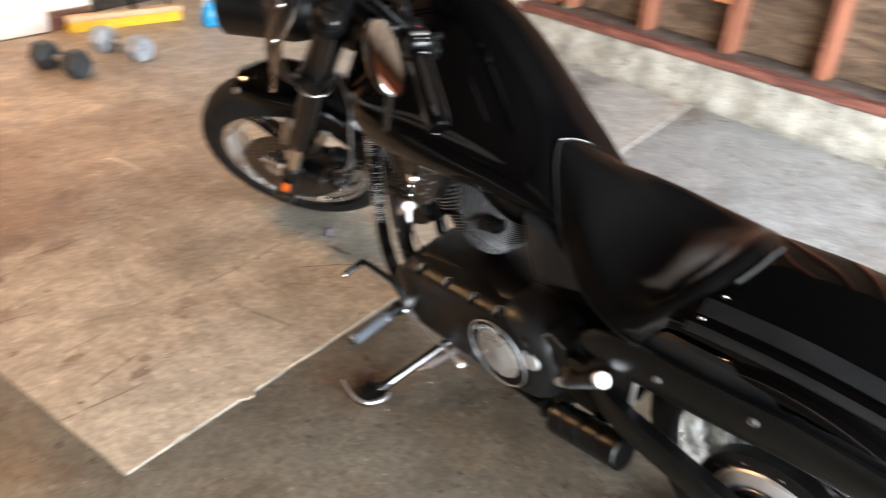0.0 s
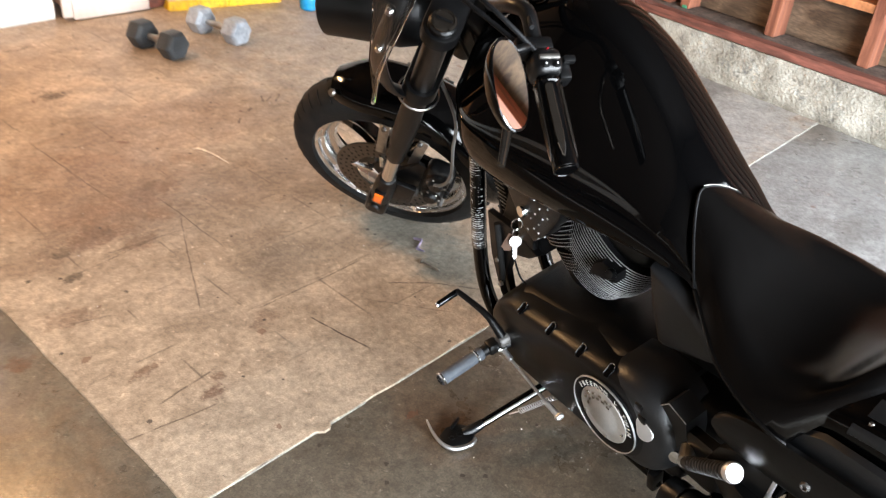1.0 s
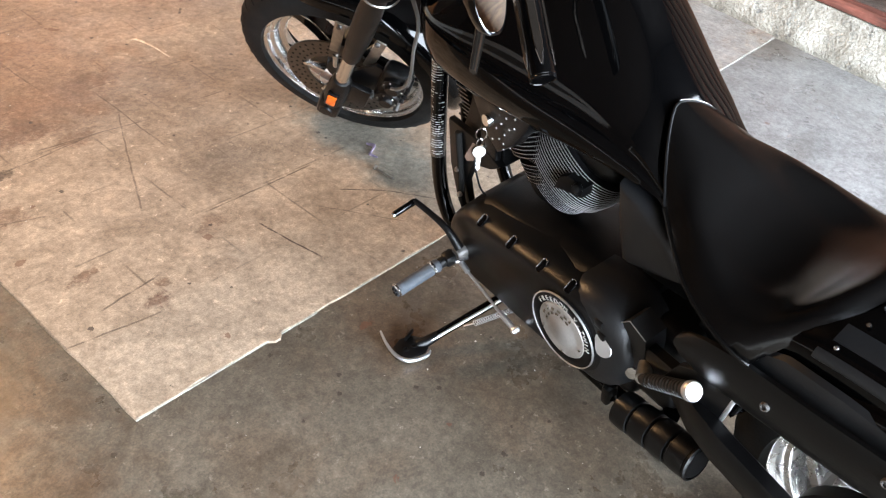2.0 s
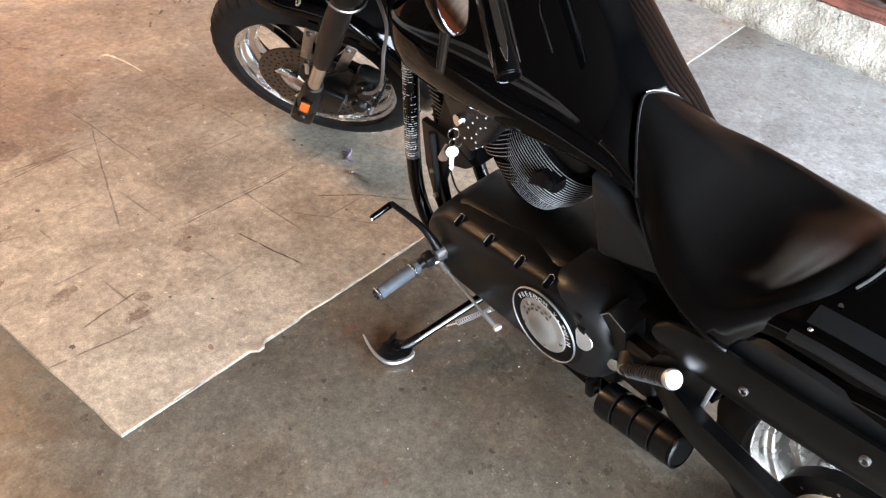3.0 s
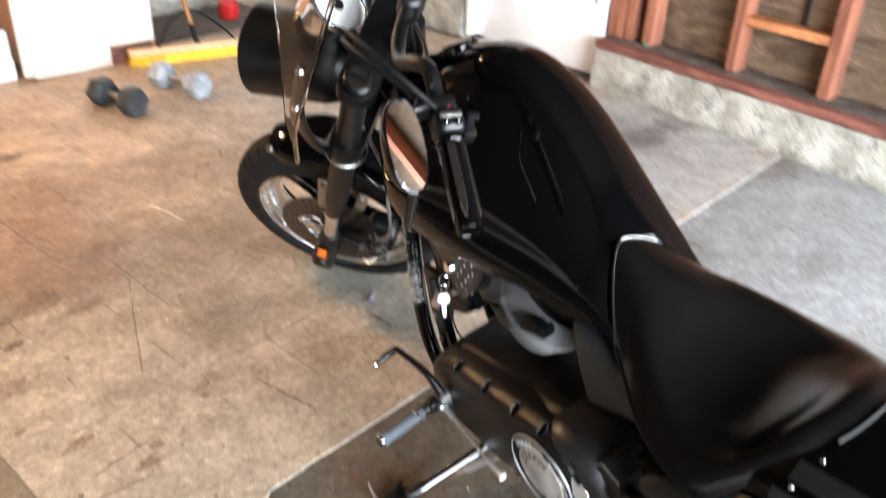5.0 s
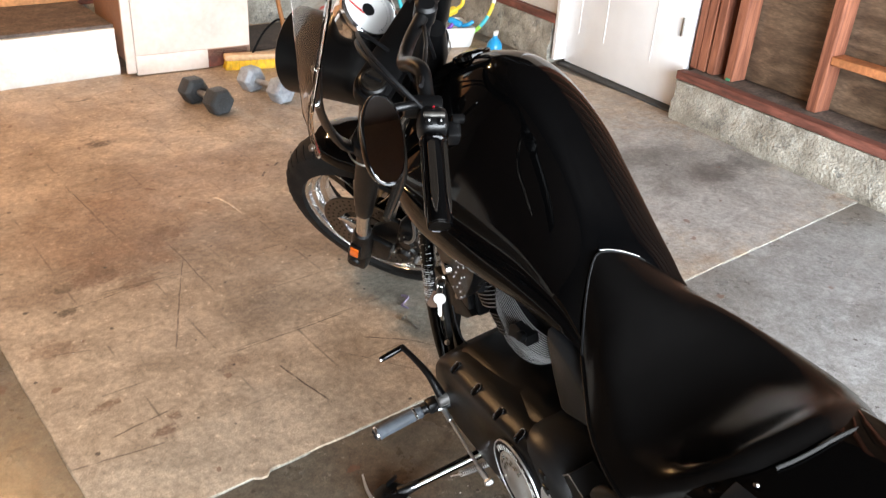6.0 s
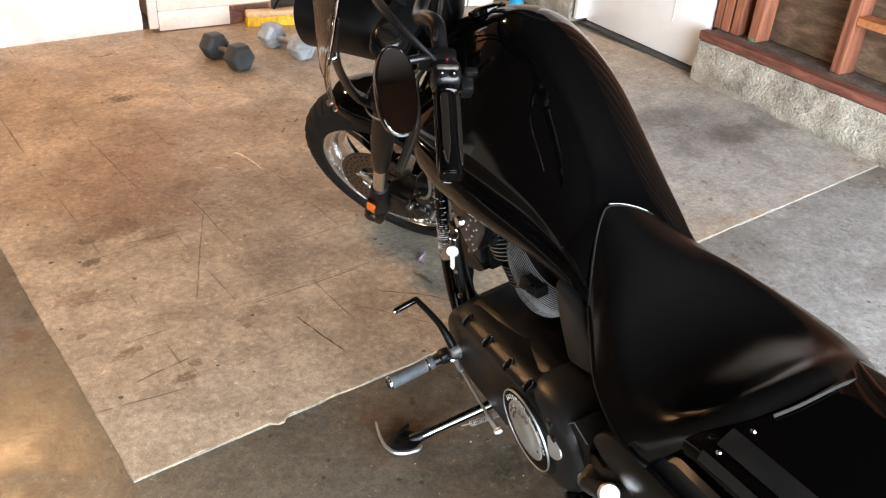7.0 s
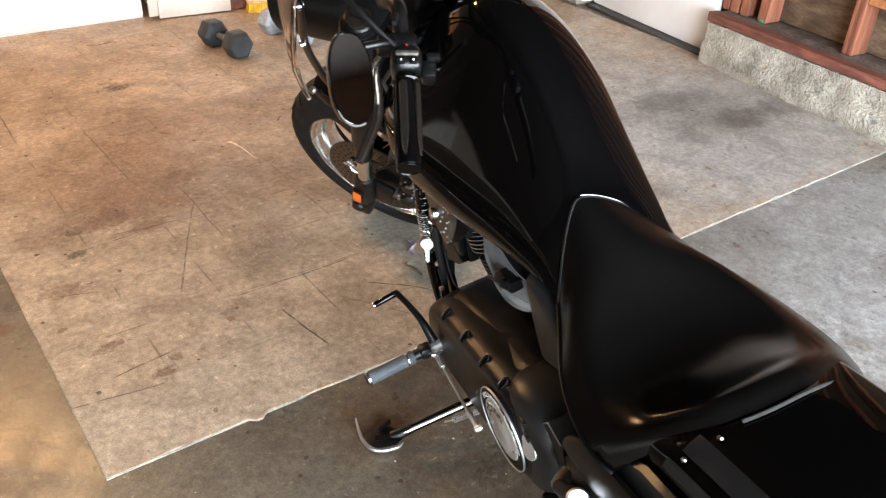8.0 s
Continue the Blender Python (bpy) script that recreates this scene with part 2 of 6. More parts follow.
def floor_material(name, tiles, dark, light, stains_and_light, rough0, rough1, tint=None, scratches=()):
    """Bare concrete with broad cloudy staining, scuffs, spots, patches of painted light, and (tiles) the ghost lines of
    a lifted 9-inch tile floor.
    """
    m = bpy.data.materials.new(name)
    m.use_nodes = True
    nt = m.node_tree
    n, l = nt.nodes, nt.links
    b = n["Principled BSDF"]
    tc = n.new("ShaderNodeTexCoord")
    P = tc.outputs["Object"]

    def noise_tex(scale, detail=6, distort=0.0, src=None, rough=0.6):
        t = n.new("ShaderNodeTexNoise")
        t.inputs["Scale"].default_value, t.inputs["Detail"].default_value = scale, detail
        t.inputs["Distortion"].default_value, t.inputs["Roughness"].default_value = distort, rough
        l.new(src or P, t.inputs["Vector"])
        return t.outputs["Fac"]

    def ramp(fac, p0, p1, c0, c1):
        r = n.new("ShaderNodeValToRGB")
        e = r.color_ramp.elements
        e[0].position, e[1].position, e[0].color, e[1].color = p0, p1, (*c0, 1), (*c1, 1)
        l.new(fac, r.inputs["Fac"])
        return r.outputs["Color"]

    def mixc(fac, a, c, mode="MIX"):
        x = n.new("ShaderNodeMix")
        x.data_type, x.blend_type = "RGBA", mode
        if isinstance(fac, float):
            x.inputs[0].default_value = fac
        else:
            l.new(fac, x.inputs[0])
        for sock, v in ((6, a), (7, c)):
            if isinstance(v, tuple):
                x.inputs[sock].default_value = (*v, 1)
            else:
                l.new(v, x.inputs[sock])
        return x.outputs[2]

    def math_node(op, a, c=None, clamp=False):
        x = n.new("ShaderNodeMath")
        x.operation, x.use_clamp = op, clamp
        for i, v in enumerate((a, c)):
            if v is None:
                continue
            if isinstance(v, (int, float)):
                x.inputs[i].default_value = v
            else:
                l.new(v, x.inputs[i])
        return x.outputs[0]

    def rng(v, a, c, x0=0.0, x1=1.0):
        x = n.new("ShaderNodeMapRange")
        x.interpolation_type = "SMOOTHSTEP"
        for i, q in enumerate((a, c, x0, x1)):
            x.inputs[i + 1].default_value = q
        l.new(v, x.inputs[0])
        return x.outputs[0]

    col = ramp(noise_tex(1.6, 8, 0.5), 0.3, 0.7, dark, light)
    if tint:
        col = mixc(rng(noise_tex(2.7, 5, 0.8), 0.42, 0.72), col, tint)
    # broad smudges with broken edges
    col = mixc(rng(noise_tex(3.1, 9, 1.4, None, 0.74), 0.54, 0.70, 0.0, 0.42), col, (0.58 * dark[0], 0.46 * dark[1], 0.38 * dark[2]))
    # pale flecks and dark pits
    col = mixc(rng(noise_tex(38, 4, 0.0, None, 0.75), 0.60, 0.72, 0.0, 0.6), col, tuple(min(1, 1.5 * c + 0.06) for c in light))
    col = mixc(rng(noise_tex(26, 5, 1.2, None, 0.8), 0.62, 0.76, 0.0, 0.5), col, tuple(0.35 * c for c in dark))
    sep = n.new("ShaderNodeSeparateXYZ")
    l.new(P, sep.inputs[0])
    wob = n.new("ShaderNodeVectorMath")
    wob.operation = "MULTIPLY_ADD"
    nz = n.new("ShaderNodeTexNoise")
    nz.inputs["Scale"].default_value, nz.inputs["Detail"].default_value = 11, 5
    l.new(P, nz.inputs["Vector"])
    l.new(nz.outputs["Color"], wob.inputs[0])
    wob.inputs[1].default_value = (0.09, 0.09, 0)
    wob.inputs[2].default_value = (-0.045, -0.045, 0)
    wsum = n.new("ShaderNodeVectorMath")
    wsum.operation = "ADD"
    l.new(P, wsum.inputs[0])
    l.new(wob.outputs[0], wsum.inputs[1])
    if tiles:
        for axis, seed in ((0, 3.1), (1, 5.3)):
            u = math_node("DIVIDE", sep.outputs[axis], 0.2286)
            d = math_node("ABSOLUTE", math_node("SUBTRACT", math_node("FRACT", math_node("ADD", u, 0.5)), 0.5))
            line = rng(d, 0.006, 0.016, 1.0, 0.0)
            off = n.new("ShaderNodeVectorMath")
            off.operation = "ADD"
            off.inputs[1].default_value = (seed, seed, 0)
            l.new(P, off.inputs[0])
            gap = rng(noise_tex(4.5, 3, 0, off.outputs[0]), 0.46, 0.62)
            col = mixc(math_node("MULTIPLY", line, math_node("MULTIPLY", gap, 0.55)), col, tuple(0.32 * c for c in dark))
    # blots of dirt, and broad patches of light put into the colour
    for sx, sy, rad, stretch, c, amount in stains_and_light:
        vd = n.new("ShaderNodeVectorMath")
        vd.operation = "SUBTRACT"
        l.new(wsum.outputs[0], vd.inputs[0])
        vd.inputs[1].default_value = (sx, sy, 0)
        vs = n.new("ShaderNodeVectorMath")
        vs.operation = "MULTIPLY"
        l.new(vd.outputs[0], vs.inputs[0])
        vs.inputs[1].default_value = (1 / (rad * stretch), stretch / rad, 0)
        ln = n.new("ShaderNodeVectorMath")
        ln.operation = "LENGTH"
        l.new(vs.outputs[0], ln.inputs[0])
        if rad < 0.08:
            # small blots: ragged and broken up
            d = math_node("ADD", ln.outputs["Value"], math_node("MULTIPLY", math_node("SUBTRACT", noise_tex(42, 6, 0.6, None, 0.7), 0.5), 2.6))
            col = mixc(math_node("MULTIPLY", rng(d, 0.45, 1.05, amount, 0.0), rng(noise_tex(75, 5, 0.5, None, 0.7), 0.34, 0.62, 0.5, 1.0)), col, c)
        else:
            d = math_node("ADD", ln.outputs["Value"], math_node("MULTIPLY", math_node("SUBTRACT", noise_tex(9, 8, 0.8, None, 0.72), 0.5), 1.5))
            col = mixc(rng(d, 0.40, 1.15, amount, 0.0), col, c)
    col = mixc(0.48, col, ramp(noise_tex(7, 9, 0.6, None, 0.68), 0.3, 0.72, (0.24, 0.22, 0.20), (0.76, 0.76, 0.75)), "OVERLAY")
    col = mixc(0.66, col, ramp(noise_tex(60, 7, 0.0, None, 0.7), 0.28, 0.72, (0.22, 0.21, 0.20), (0.78, 0.78, 0.78)), "OVERLAY")
    col = mixc(0.30, col, ramp(noise_tex(19, 9, 1.0, None, 0.72), 0.34, 0.66, (0.28, 0.27, 0.26), (0.74, 0.74, 0.74)), "OVERLAY")
    col = mixc(0.5, col, ramp(noise_tex(210, 4, 0.0, None, 0.75), 0.30, 0.70, (0.20, 0.19, 0.18), (0.80, 0.80, 0.80)), "OVERLAY")
    # fine brushed scuffs running two ways
    for ang, sx_, sy_, amt in ((0.5, 9.0, 26.0, 0.05), (-0.9, 11.0, 32.0, 0.04)):
        mp = n.new("ShaderNodeMapping")
        mp.inputs["Rotation"].default_value = (0, 0, ang)
        mp.inputs["Scale"].default_value = (sx_, sy_, 1)
        l.new(P, mp.inputs["Vector"])
        patch = rng(noise_tex(2.3, 4, 0.6), 0.40, 0.62, 0.15, 1.0)
        sc_ = ramp(noise_tex(1.0, 6, 0.3, mp.outputs[0], 0.7), 0.36, 0.66, (0.22, 0.21, 0.20), (0.80, 0.80, 0.80))
        col = mixc(math_node("MULTIPLY", patch, amt * 1.6), col, sc_, "OVERLAY")
    # straight scratches: distance to a segment
    for ax, ay, bx, by, wd, amount in scratches:
        ln = math.hypot(bx - ax, by - ay)
        ux, uy = (bx - ax) / ln, (by - ay) / ln
        wsrc = n.new("ShaderNodeVectorMath")
        wsrc.operation = "SUBTRACT"
        wv = n.new("ShaderNodeVectorMath")
        wv.operation = "MULTIPLY_ADD"
        l.new(nz.outputs["Color"], wv.inputs[0])
        wv.inputs[1].default_value, wv.inputs[2].default_value = (0.012, 0.012, 0), (-0.006, -0.006, 0)
        ws2 = n.new("ShaderNodeVectorMath")
        ws2.operation = "ADD"
        l.new(P, ws2.inputs[0])
        l.new(wv.outputs[0], ws2.inputs[1])
        l.new(ws2.outputs[0], wsrc.inputs[0])
        wsrc.inputs[1].default_value = (ax, ay, 0)
        dots = []
        for vec in ((ux, uy, 0), (-uy, ux, 0)):
            dp = n.new("ShaderNodeVectorMath")
            dp.operation = "DOT_PRODUCT"
            l.new(wsrc.outputs[0], dp.inputs[0])
            dp.inputs[1].default_value = vec
            dots.append(dp.outputs["Value"])
        across = rng(math_node("ABSOLUTE", dots[1]), wd * 0.6, wd * 1.7, min(1.0, 1.3 * amount), 0.0)
        along = rng(math_node("ABSOLUTE", math_node("SUBTRACT", dots[0], ln / 2)), ln * 0.42, ln * 0.52, 1.0, 0.0)
        broken = rng(noise_tex(34, 5, 0.0, None, 0.7), 0.36, 0.54, 0.3, 1.0)
        col = mixc(math_node("MULTIPLY", math_node("MULTIPLY", across, along), broken), col, (0.07, 0.045, 0.03))
    # small dark drips and crumbs, each with a ragged outline
    for sc, cut, size, amount, c in ((11.0, 0.62, 0.17, 0.65, (0.15, 0.066, 0.038)), (30.0, 0.86, 0.22, 0.8, (0.035, 0.025, 0.02)), (55.0, 0.98, 0.14, 0.45, (0.55, 0.51, 0.45))):
        vo = n.new("ShaderNodeTexVoronoi")
        vo.inputs["Scale"].default_value = sc
        l.new(wsum.outputs[0] if sc < 20 else P, vo.inputs["Vector"])
        rc = n.new("ShaderNodeSeparateColor")
        l.new(vo.outputs["Color"], rc.inputs[0])
        pick = rng(rc.outputs[0], cut, cut + 0.02)
        rad = math_node("MULTIPLY", rc.outputs[1], size)
        near = math_node("LESS_THAN", math_node("ADD", vo.outputs["Distance"], math_node("MULTIPLY", noise_tex(sc * 3, 6, 0.8, None, 0.75), 0.42)), math_node("ADD", rad, 0.20))
        col = mixc(math_node("MULTIPLY", math_node("MULTIPLY", near, pick), amount), col, c)
    l.new(col, b.inputs["Base Color"])
    l.new(rng(noise_tex(6, 6), 0.3, 0.7, rough0, rough1), b.inputs["Roughness"])
    b.inputs["Specular IOR Level"].default_value = 0.5
    bp = n.new("ShaderNodeBump")
    bp.inputs["Strength"].default_value, bp.inputs["Distance"].default_value = 0.16, 0.004
    l.new(noise_tex(60, 6), bp.inputs["Height"])
    l.new(bp.outputs["Normal"], b.inputs["Normal"])
    return m


BR, DK, GY = (0.12, 0.06, 0.035), (0.05, 0.032, 0.022), (0.24, 0.24, 0.21)
SLAB = floor_material("pale residue-stained concrete, daylight painted in", True, (0.262, 0.196, 0.140), (0.565, 0.446, 0.332), [
    # first, second and fourth entries: cool daylight on the right, painted as grey
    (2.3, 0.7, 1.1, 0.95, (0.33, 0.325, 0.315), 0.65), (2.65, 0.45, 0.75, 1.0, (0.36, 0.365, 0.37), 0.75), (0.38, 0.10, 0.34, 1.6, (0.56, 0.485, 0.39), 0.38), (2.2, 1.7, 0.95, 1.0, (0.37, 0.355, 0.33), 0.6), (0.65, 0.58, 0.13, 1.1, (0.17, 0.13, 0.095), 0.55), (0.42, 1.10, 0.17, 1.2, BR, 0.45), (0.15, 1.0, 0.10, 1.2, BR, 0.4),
    (0.187, 0.873, 0.035, 1.4, DK, 0.85), (0.215, 1.0, 0.02, 1.2, DK, 0.7), (0.15, 0.42, 0.035, 1.5, BR, 0.8),
    (0.222, 0.25, 0.032, 1.1, (0.11, 0.045, 0.028), 0.85), (0.25, 0.30, 0.025, 1.0, BR, 0.7), (0.70, 2.06, 0.05, 1.3, DK, 0.85),
    (0.66, 2.12, 0.03, 1.3, DK, 0.7), (0.806, 2.62, 0.04, 2.0, DK, 0.8), (1.06, 0.50, 0.19, 0.8, GY, 0.75), (1.02, 0.27, 0.14, 0.9, GY, 0.75),
    (1.15, 0.7, 0.15, 0.9, GY, 0.5),  (0.95, 1.05, 0.3, 1.3, BR, 0.28),
    (2.62, 0.62, 0.34, 1.15, (0.13, 0.125, 0.12), 0.55), (2.75, 0.5, 0.14, 1.2, (0.1, 0.09, 0.085), 0.7), (3.0, 0.5, 0.12, 1.0, (0.1, 0.09, 0.085), 0.6), (2.62, 0.80, 0.16, 1.3, (0.14, 0.13, 0.12), 0.7),
    (1.95, 0.25, 0.09, 1.1, (0.13, 0.115, 0.10), 0.5),
    (0.45, 1.30, 0.34, 1.2, (0.24, 0.125, 0.07), 0.40), (0.85, 1.55, 0.42, 1.4, (0.25, 0.135, 0.08), 0.36), (0.33, 1.02, 0.075, 1.3, (0.13, 0.062, 0.036), 0.7), (0.42, 0.92, 0.05, 1.2, (0.14, 0.07, 0.04), 0.6),
    (0.62, 1.18, 0.06, 1.5, (0.14, 0.07, 0.045), 0.5), (0.10, 0.72, 0.06, 1.0, (0.15, 0.075, 0.045), 0.55), (0.48, 0.40, 0.05, 1.3, (0.16, 0.085, 0.05), 0.5), (0.72, 0.74, 0.07, 1.2, (0.16, 0.10, 0.06), 0.45)], 0.40, 0.64, tint=(0.32, 0.245, 0.18), scratches=[
    (0.56, 0.334, 0.593, 0.131, 0.0022, 0.75), (0.818, 0.316, 0.915, 0.231, 0.002, 0.7), (0.915, 0.231, 1.0, 0.118, 0.0018, 0.6), (0.487, 0.447, 0.84, 0.45, 0.002, 0.6),
    (0.588, 1.0, 0.364, 0.532, 0.002, 0.5), (0.0, 0.245, 0.21, 0.215, 0.002, 0.55), (0.30, 0.93, 0.64, 0.90, 0.002, 0.5), (1.10, 1.435, 1.135, 1.475, 0.0035, 0.8), (1.195, 1.503, 1.226, 1.528, 0.0035, 0.8), (1.326, 1.605, 1.298, 1.55, 0.003, 0.8), (1.335, 1.52, 1.395, 1.573, 0.003, 0.75), (1.308, 1.548, 1.35, 1.57, 0.003, 0.6), (0.588, 1.129, 0.583, 0.75, 0.002, 0.55),
    (0.188, 0.883, 0.45, 0.915, 0.002, 0.5), (0.111, 0.298, 0.27, 0.322, 0.0022, 0.6), (0.08, 0.70, 0.19, 0.66, 0.002, 0.5), (0.72, 0.30, 0.86, 0.10, 0.0016, 0.4),
    (0.45, 1.75, 0.47, 1.2, 0.002, 0.5), (0.235, 2.3, 0.225, 1.7, 0.002, 0.5)])
# second and third entries: orange bulb reflection and its grey streak, painted in
DARKSLAB = floor_material("dark sealed concrete", False, (0.070, 0.059, 0.045), (0.185, 0.165, 0.132), [
    # first entry: the sky's bluish reflection right of the bike, painted as colour
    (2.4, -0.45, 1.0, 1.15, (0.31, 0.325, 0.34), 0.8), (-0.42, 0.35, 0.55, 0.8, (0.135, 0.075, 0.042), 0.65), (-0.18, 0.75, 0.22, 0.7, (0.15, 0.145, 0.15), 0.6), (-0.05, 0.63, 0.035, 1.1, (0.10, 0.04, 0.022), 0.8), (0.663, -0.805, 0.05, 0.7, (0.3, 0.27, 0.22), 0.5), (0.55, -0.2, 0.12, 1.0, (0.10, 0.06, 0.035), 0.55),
    (2.9, 0.05, 0.22, 0.9, (0.12, 0.10, 0.085), 0.75), (1.8, 0.0, 0.4, 1.1, (0.13, 0.125, 0.115), 0.5), (2.2, -0.45, 0.10, 1.6, (0.15, 0.145, 0.14), 0.5)], 0.24, 0.44, tint=(0.13, 0.10, 0.072))

# ---- mesh helpers ----
V = Vector


def mesh_object(name, bm, mat, smooth=True, sharp=38):
    bmesh.ops.recalc_face_normals(bm, faces=bm.faces)
    me = bpy.data.meshes.new(name)
    bm.to_mesh(me)
    bm.free()
    me.materials.append(mat)
    if smooth:
        me.polygons.foreach_set("use_smooth", [True] * len(me.polygons))
        me.set_sharp_from_angle(angle=radians(sharp))
    return new(name, me)


def part(name, bm, mat, parent, label="", smooth=True, sharp=38):
    """One mesh object under a thing or a part."""
    ob = mesh_object(name, bm, mat, smooth, sharp)
    ob.parent = parent
    return tagged(ob, label)


def thing(name, label, category, m=None, group="", kind=""):
    ob = new(name)
    ob.empty_display_size = 0.1
    if m is not None:
        ob.matrix_world = m
    return tagged(ob, label, category, group, kind)


def solid(name, bm, mat, label, category, group="", kind="", smooth=True):
    return tagged(mesh_object(name, bm, mat, smooth), label, category, group, kind)


def bm_new():
    return bmesh.new()


def box(bm, c, s, bev=0.0, m=None, seg=2):
    """A box with its centre c and sizes s, its edges rounded by bev."""
    t = Matrix.LocRotScale(c, None, s)
    if m is not None:
        t = m @ t
    r = bmesh.ops.create_cube(bm, size=1.0, matrix=t)
    if bev:
        vs = set(r["verts"])
        es = [e for e in bm.edges if e.verts[0] in vs and e.verts[1] in vs]
        bmesh.ops.bevel(bm, geom=es, offset=bev, segments=seg, affect="EDGES", profile=0.5, clamp_overlap=True)
    return bm


def rings(bm, loops, cap=True, closed=True):
    """Skin loops of points of equal count."""
    made = [[bm.verts.new(p) for p in lp] for lp in loops]
    k = len(made[0])
    for a, b in zip(made, made[1:]):
        for i in range(k if closed else k - 1):
            j = (i + 1) % k
            bm.faces.new((a[i], a[j], b[j], b[i]))
    if cap and closed:
        bm.faces.new(made[0])
        bm.faces.new(made[-1][::-1])
    return bm


def spline(pts, per=6):
    pts = [V(p) for p in pts]
    out = []
    for i in range(len(pts) - 1):
        p0, p1, p2, p3 = pts[max(i - 1, 0)], pts[i], pts[i + 1], pts[min(i + 2, len(pts) - 1)]
        for k in range(per):
            t = k / per
            out.append(0.5 * ((2 * p1) + (p2 - p0) * t + (2 * p0 - 5 * p1 + 4 * p2 - p3) * t * t + (3 * p1 - p0 - 3 * p2 + p3) * t ** 3))
    out.append(pts[-1])
    return out


def tube(bm, pts, r, n=12, smooth=0, flat=1.0, m=None, cap=True):
    """A round bar along points; r is one radius or one for each point."""
    rs = list(r) if isinstance(r, (list, tuple)) else [r] * len(pts)
    pts = [V(p) for p in pts]
    if smooth:
        rr = []
        for i in range(len(rs) - 1):
            rr += [rs[i] + (rs[i + 1] - rs[i]) * k / smooth for k in range(smooth)]
        rs = rr + [rs[-1]]
        pts = spline(pts, smooth)
    loops = []
    d0 = (pts[1] - pts[0]).normalized()
    side = d0.orthogonal().normalized()
    for i, p in enumerate(pts):
        d = (pts[min(i + 1, len(pts) - 1)] - pts[max(i - 1, 0)]).normalized()
        side = (side - d * side.dot(d)).normalized()
        up = d.cross(side)
        lp = [p + rs[i] * (side * math.cos(2 * math.pi * k / n) + up * flat * math.sin(2 * math.pi * k / n)) for k in range(n)]
        loops.append([m @ q for q in lp] if m is not None else lp)
    return rings(bm, loops, cap)


def lathe(bm, prof, m, n=32, closed=False):
    """Turn a profile of (radius, height) round the z axis of m."""
    loops = []
    pr = list(prof) + ([prof[0]] if closed else [])
    for r, h in pr:
        loops.append([m @ V((r * math.cos(2 * math.pi * k / n), r * math.sin(2 * math.pi * k / n), h)) for k in range(n)])
    return rings(bm, loops, cap=not closed)


def axis_m(p, d, x=None):
    """A matrix at p whose z axis is d (and x axis near x)."""
    z = V(d).normalized()
    xx = V(x) if x is not None else z.orthogonal()
    xx = (xx - z * xx.dot(z)).normalized()
    y = z.cross(xx)
    return Matrix(((xx.x, y.x, z.x, p[0]), (xx.y, y.y, z.y, p[1]), (xx.z, y.z, z.z, p[2]), (0, 0, 0, 1)))


def prism(bm, outline, h, m, bev=0.0, seg=2, inset_top=0.0):
    """An outline in m's x, y plane, from z = 0 to h."""
    vs = [bm.verts.new(m @ V((x, y, 0))) for x, y in outline]
    f = bm.faces.new(vs)
    r = bmesh.ops.extrude_face_region(bm, geom=[f])
    top = [g for g in r["geom"] if isinstance(g, bmesh.types.BMVert)]
    dz = m.to_3x3() @ V((0, 0, h))
    for v in top:
        v.co += dz
    if bev:
        ts = set(top)
        es = [e for e in bm.edges if e.verts[0] in ts and e.verts[1] in ts]
        bmesh.ops.bevel(bm, geom=es, offset=bev, segments=seg, affect="EDGES", profile=0.5, clamp_overlap=True)
    return bm


def stadium(x0, y0, r0, x1, y1, r1, n=14):
    """The outline round two circles."""
    a = math.atan2(y1 - y0, x1 - x0)
    d = math.hypot(x1 - x0, y1 - y0)
    t = math.acos(max(-1, min(1, (r0 - r1) / d)))
    pts = [(x0 + r0 * math.cos(a + t + (2 * math.pi - 2 * t) * k / n), y0 + r0 * math.sin(a + t + (2 * math.pi - 2 * t) * k / n)) for k in range(n + 1)]
    pts += [(x1 + r1 * math.cos(a - t + 2 * t * k / n), y1 + r1 * math.sin(a - t + 2 * t * k / n)) for k in range(n + 1)]
    return pts


def turn(bm, m):
    bmesh.ops.transform(bm, matrix=m, verts=bm.verts)
    return bm


def curve_text(name, text, size, m, mat, parent, depth=0.0006):
    """Letters of the built-in font, as a mesh, centred on m."""
    cu = bpy.data.curves.new(name, "FONT")
    cu.body, cu.size, cu.extrude, cu.align_x, cu.align_y = text, size, depth, "CENTER", "CENTER"
    tmp = bpy.data.objects.new(name, cu)
    scene.collection.objects.link(tmp)
    bpy.context.view_layer.update()
    me = bpy.data.meshes.new_from_object(tmp.evaluated_get(bpy.context.evaluated_depsgraph_get()))
    bpy.data.objects.remove(tmp)
    me.transform(m)
    me.materials.clear()
    me.materials.append(mat)
    ob = new(name, me)
    ob.parent = parent
    return ob


# ---- the garage ----
LEFT_X, BACK_Y, CEIL_Z = -2.6, 3.62, 2.95
WALL = pose(3.02, 0, 0, 0, 0, -7)  # the stud wall: y runs along it, x into it


def plain_box(name, lo, hi, mat, label, category, kind="structure", bev=0.0, m=None):
    c = [(a + b) / 2 for a, b in zip(lo, hi)]
    s = [b - a for a, b in zip(lo, hi)]
    return solid(name, box(bm_new(), c, s, bev, m), mat, label, category, kind=kind)


bm = bm_new()
box(bm, (0.6, -8, -0.17), (60, 60, 0.3))
solid("ground", bm, ASPHALT, "pale concrete driveway outside the garage", "ground", kind="structure")
bm = bm_new()
box(bm, (0.7, 0.2, 0.0), (7.4, 7.3, 0.012))
turn(bm, pose(0, 0, 0.0))
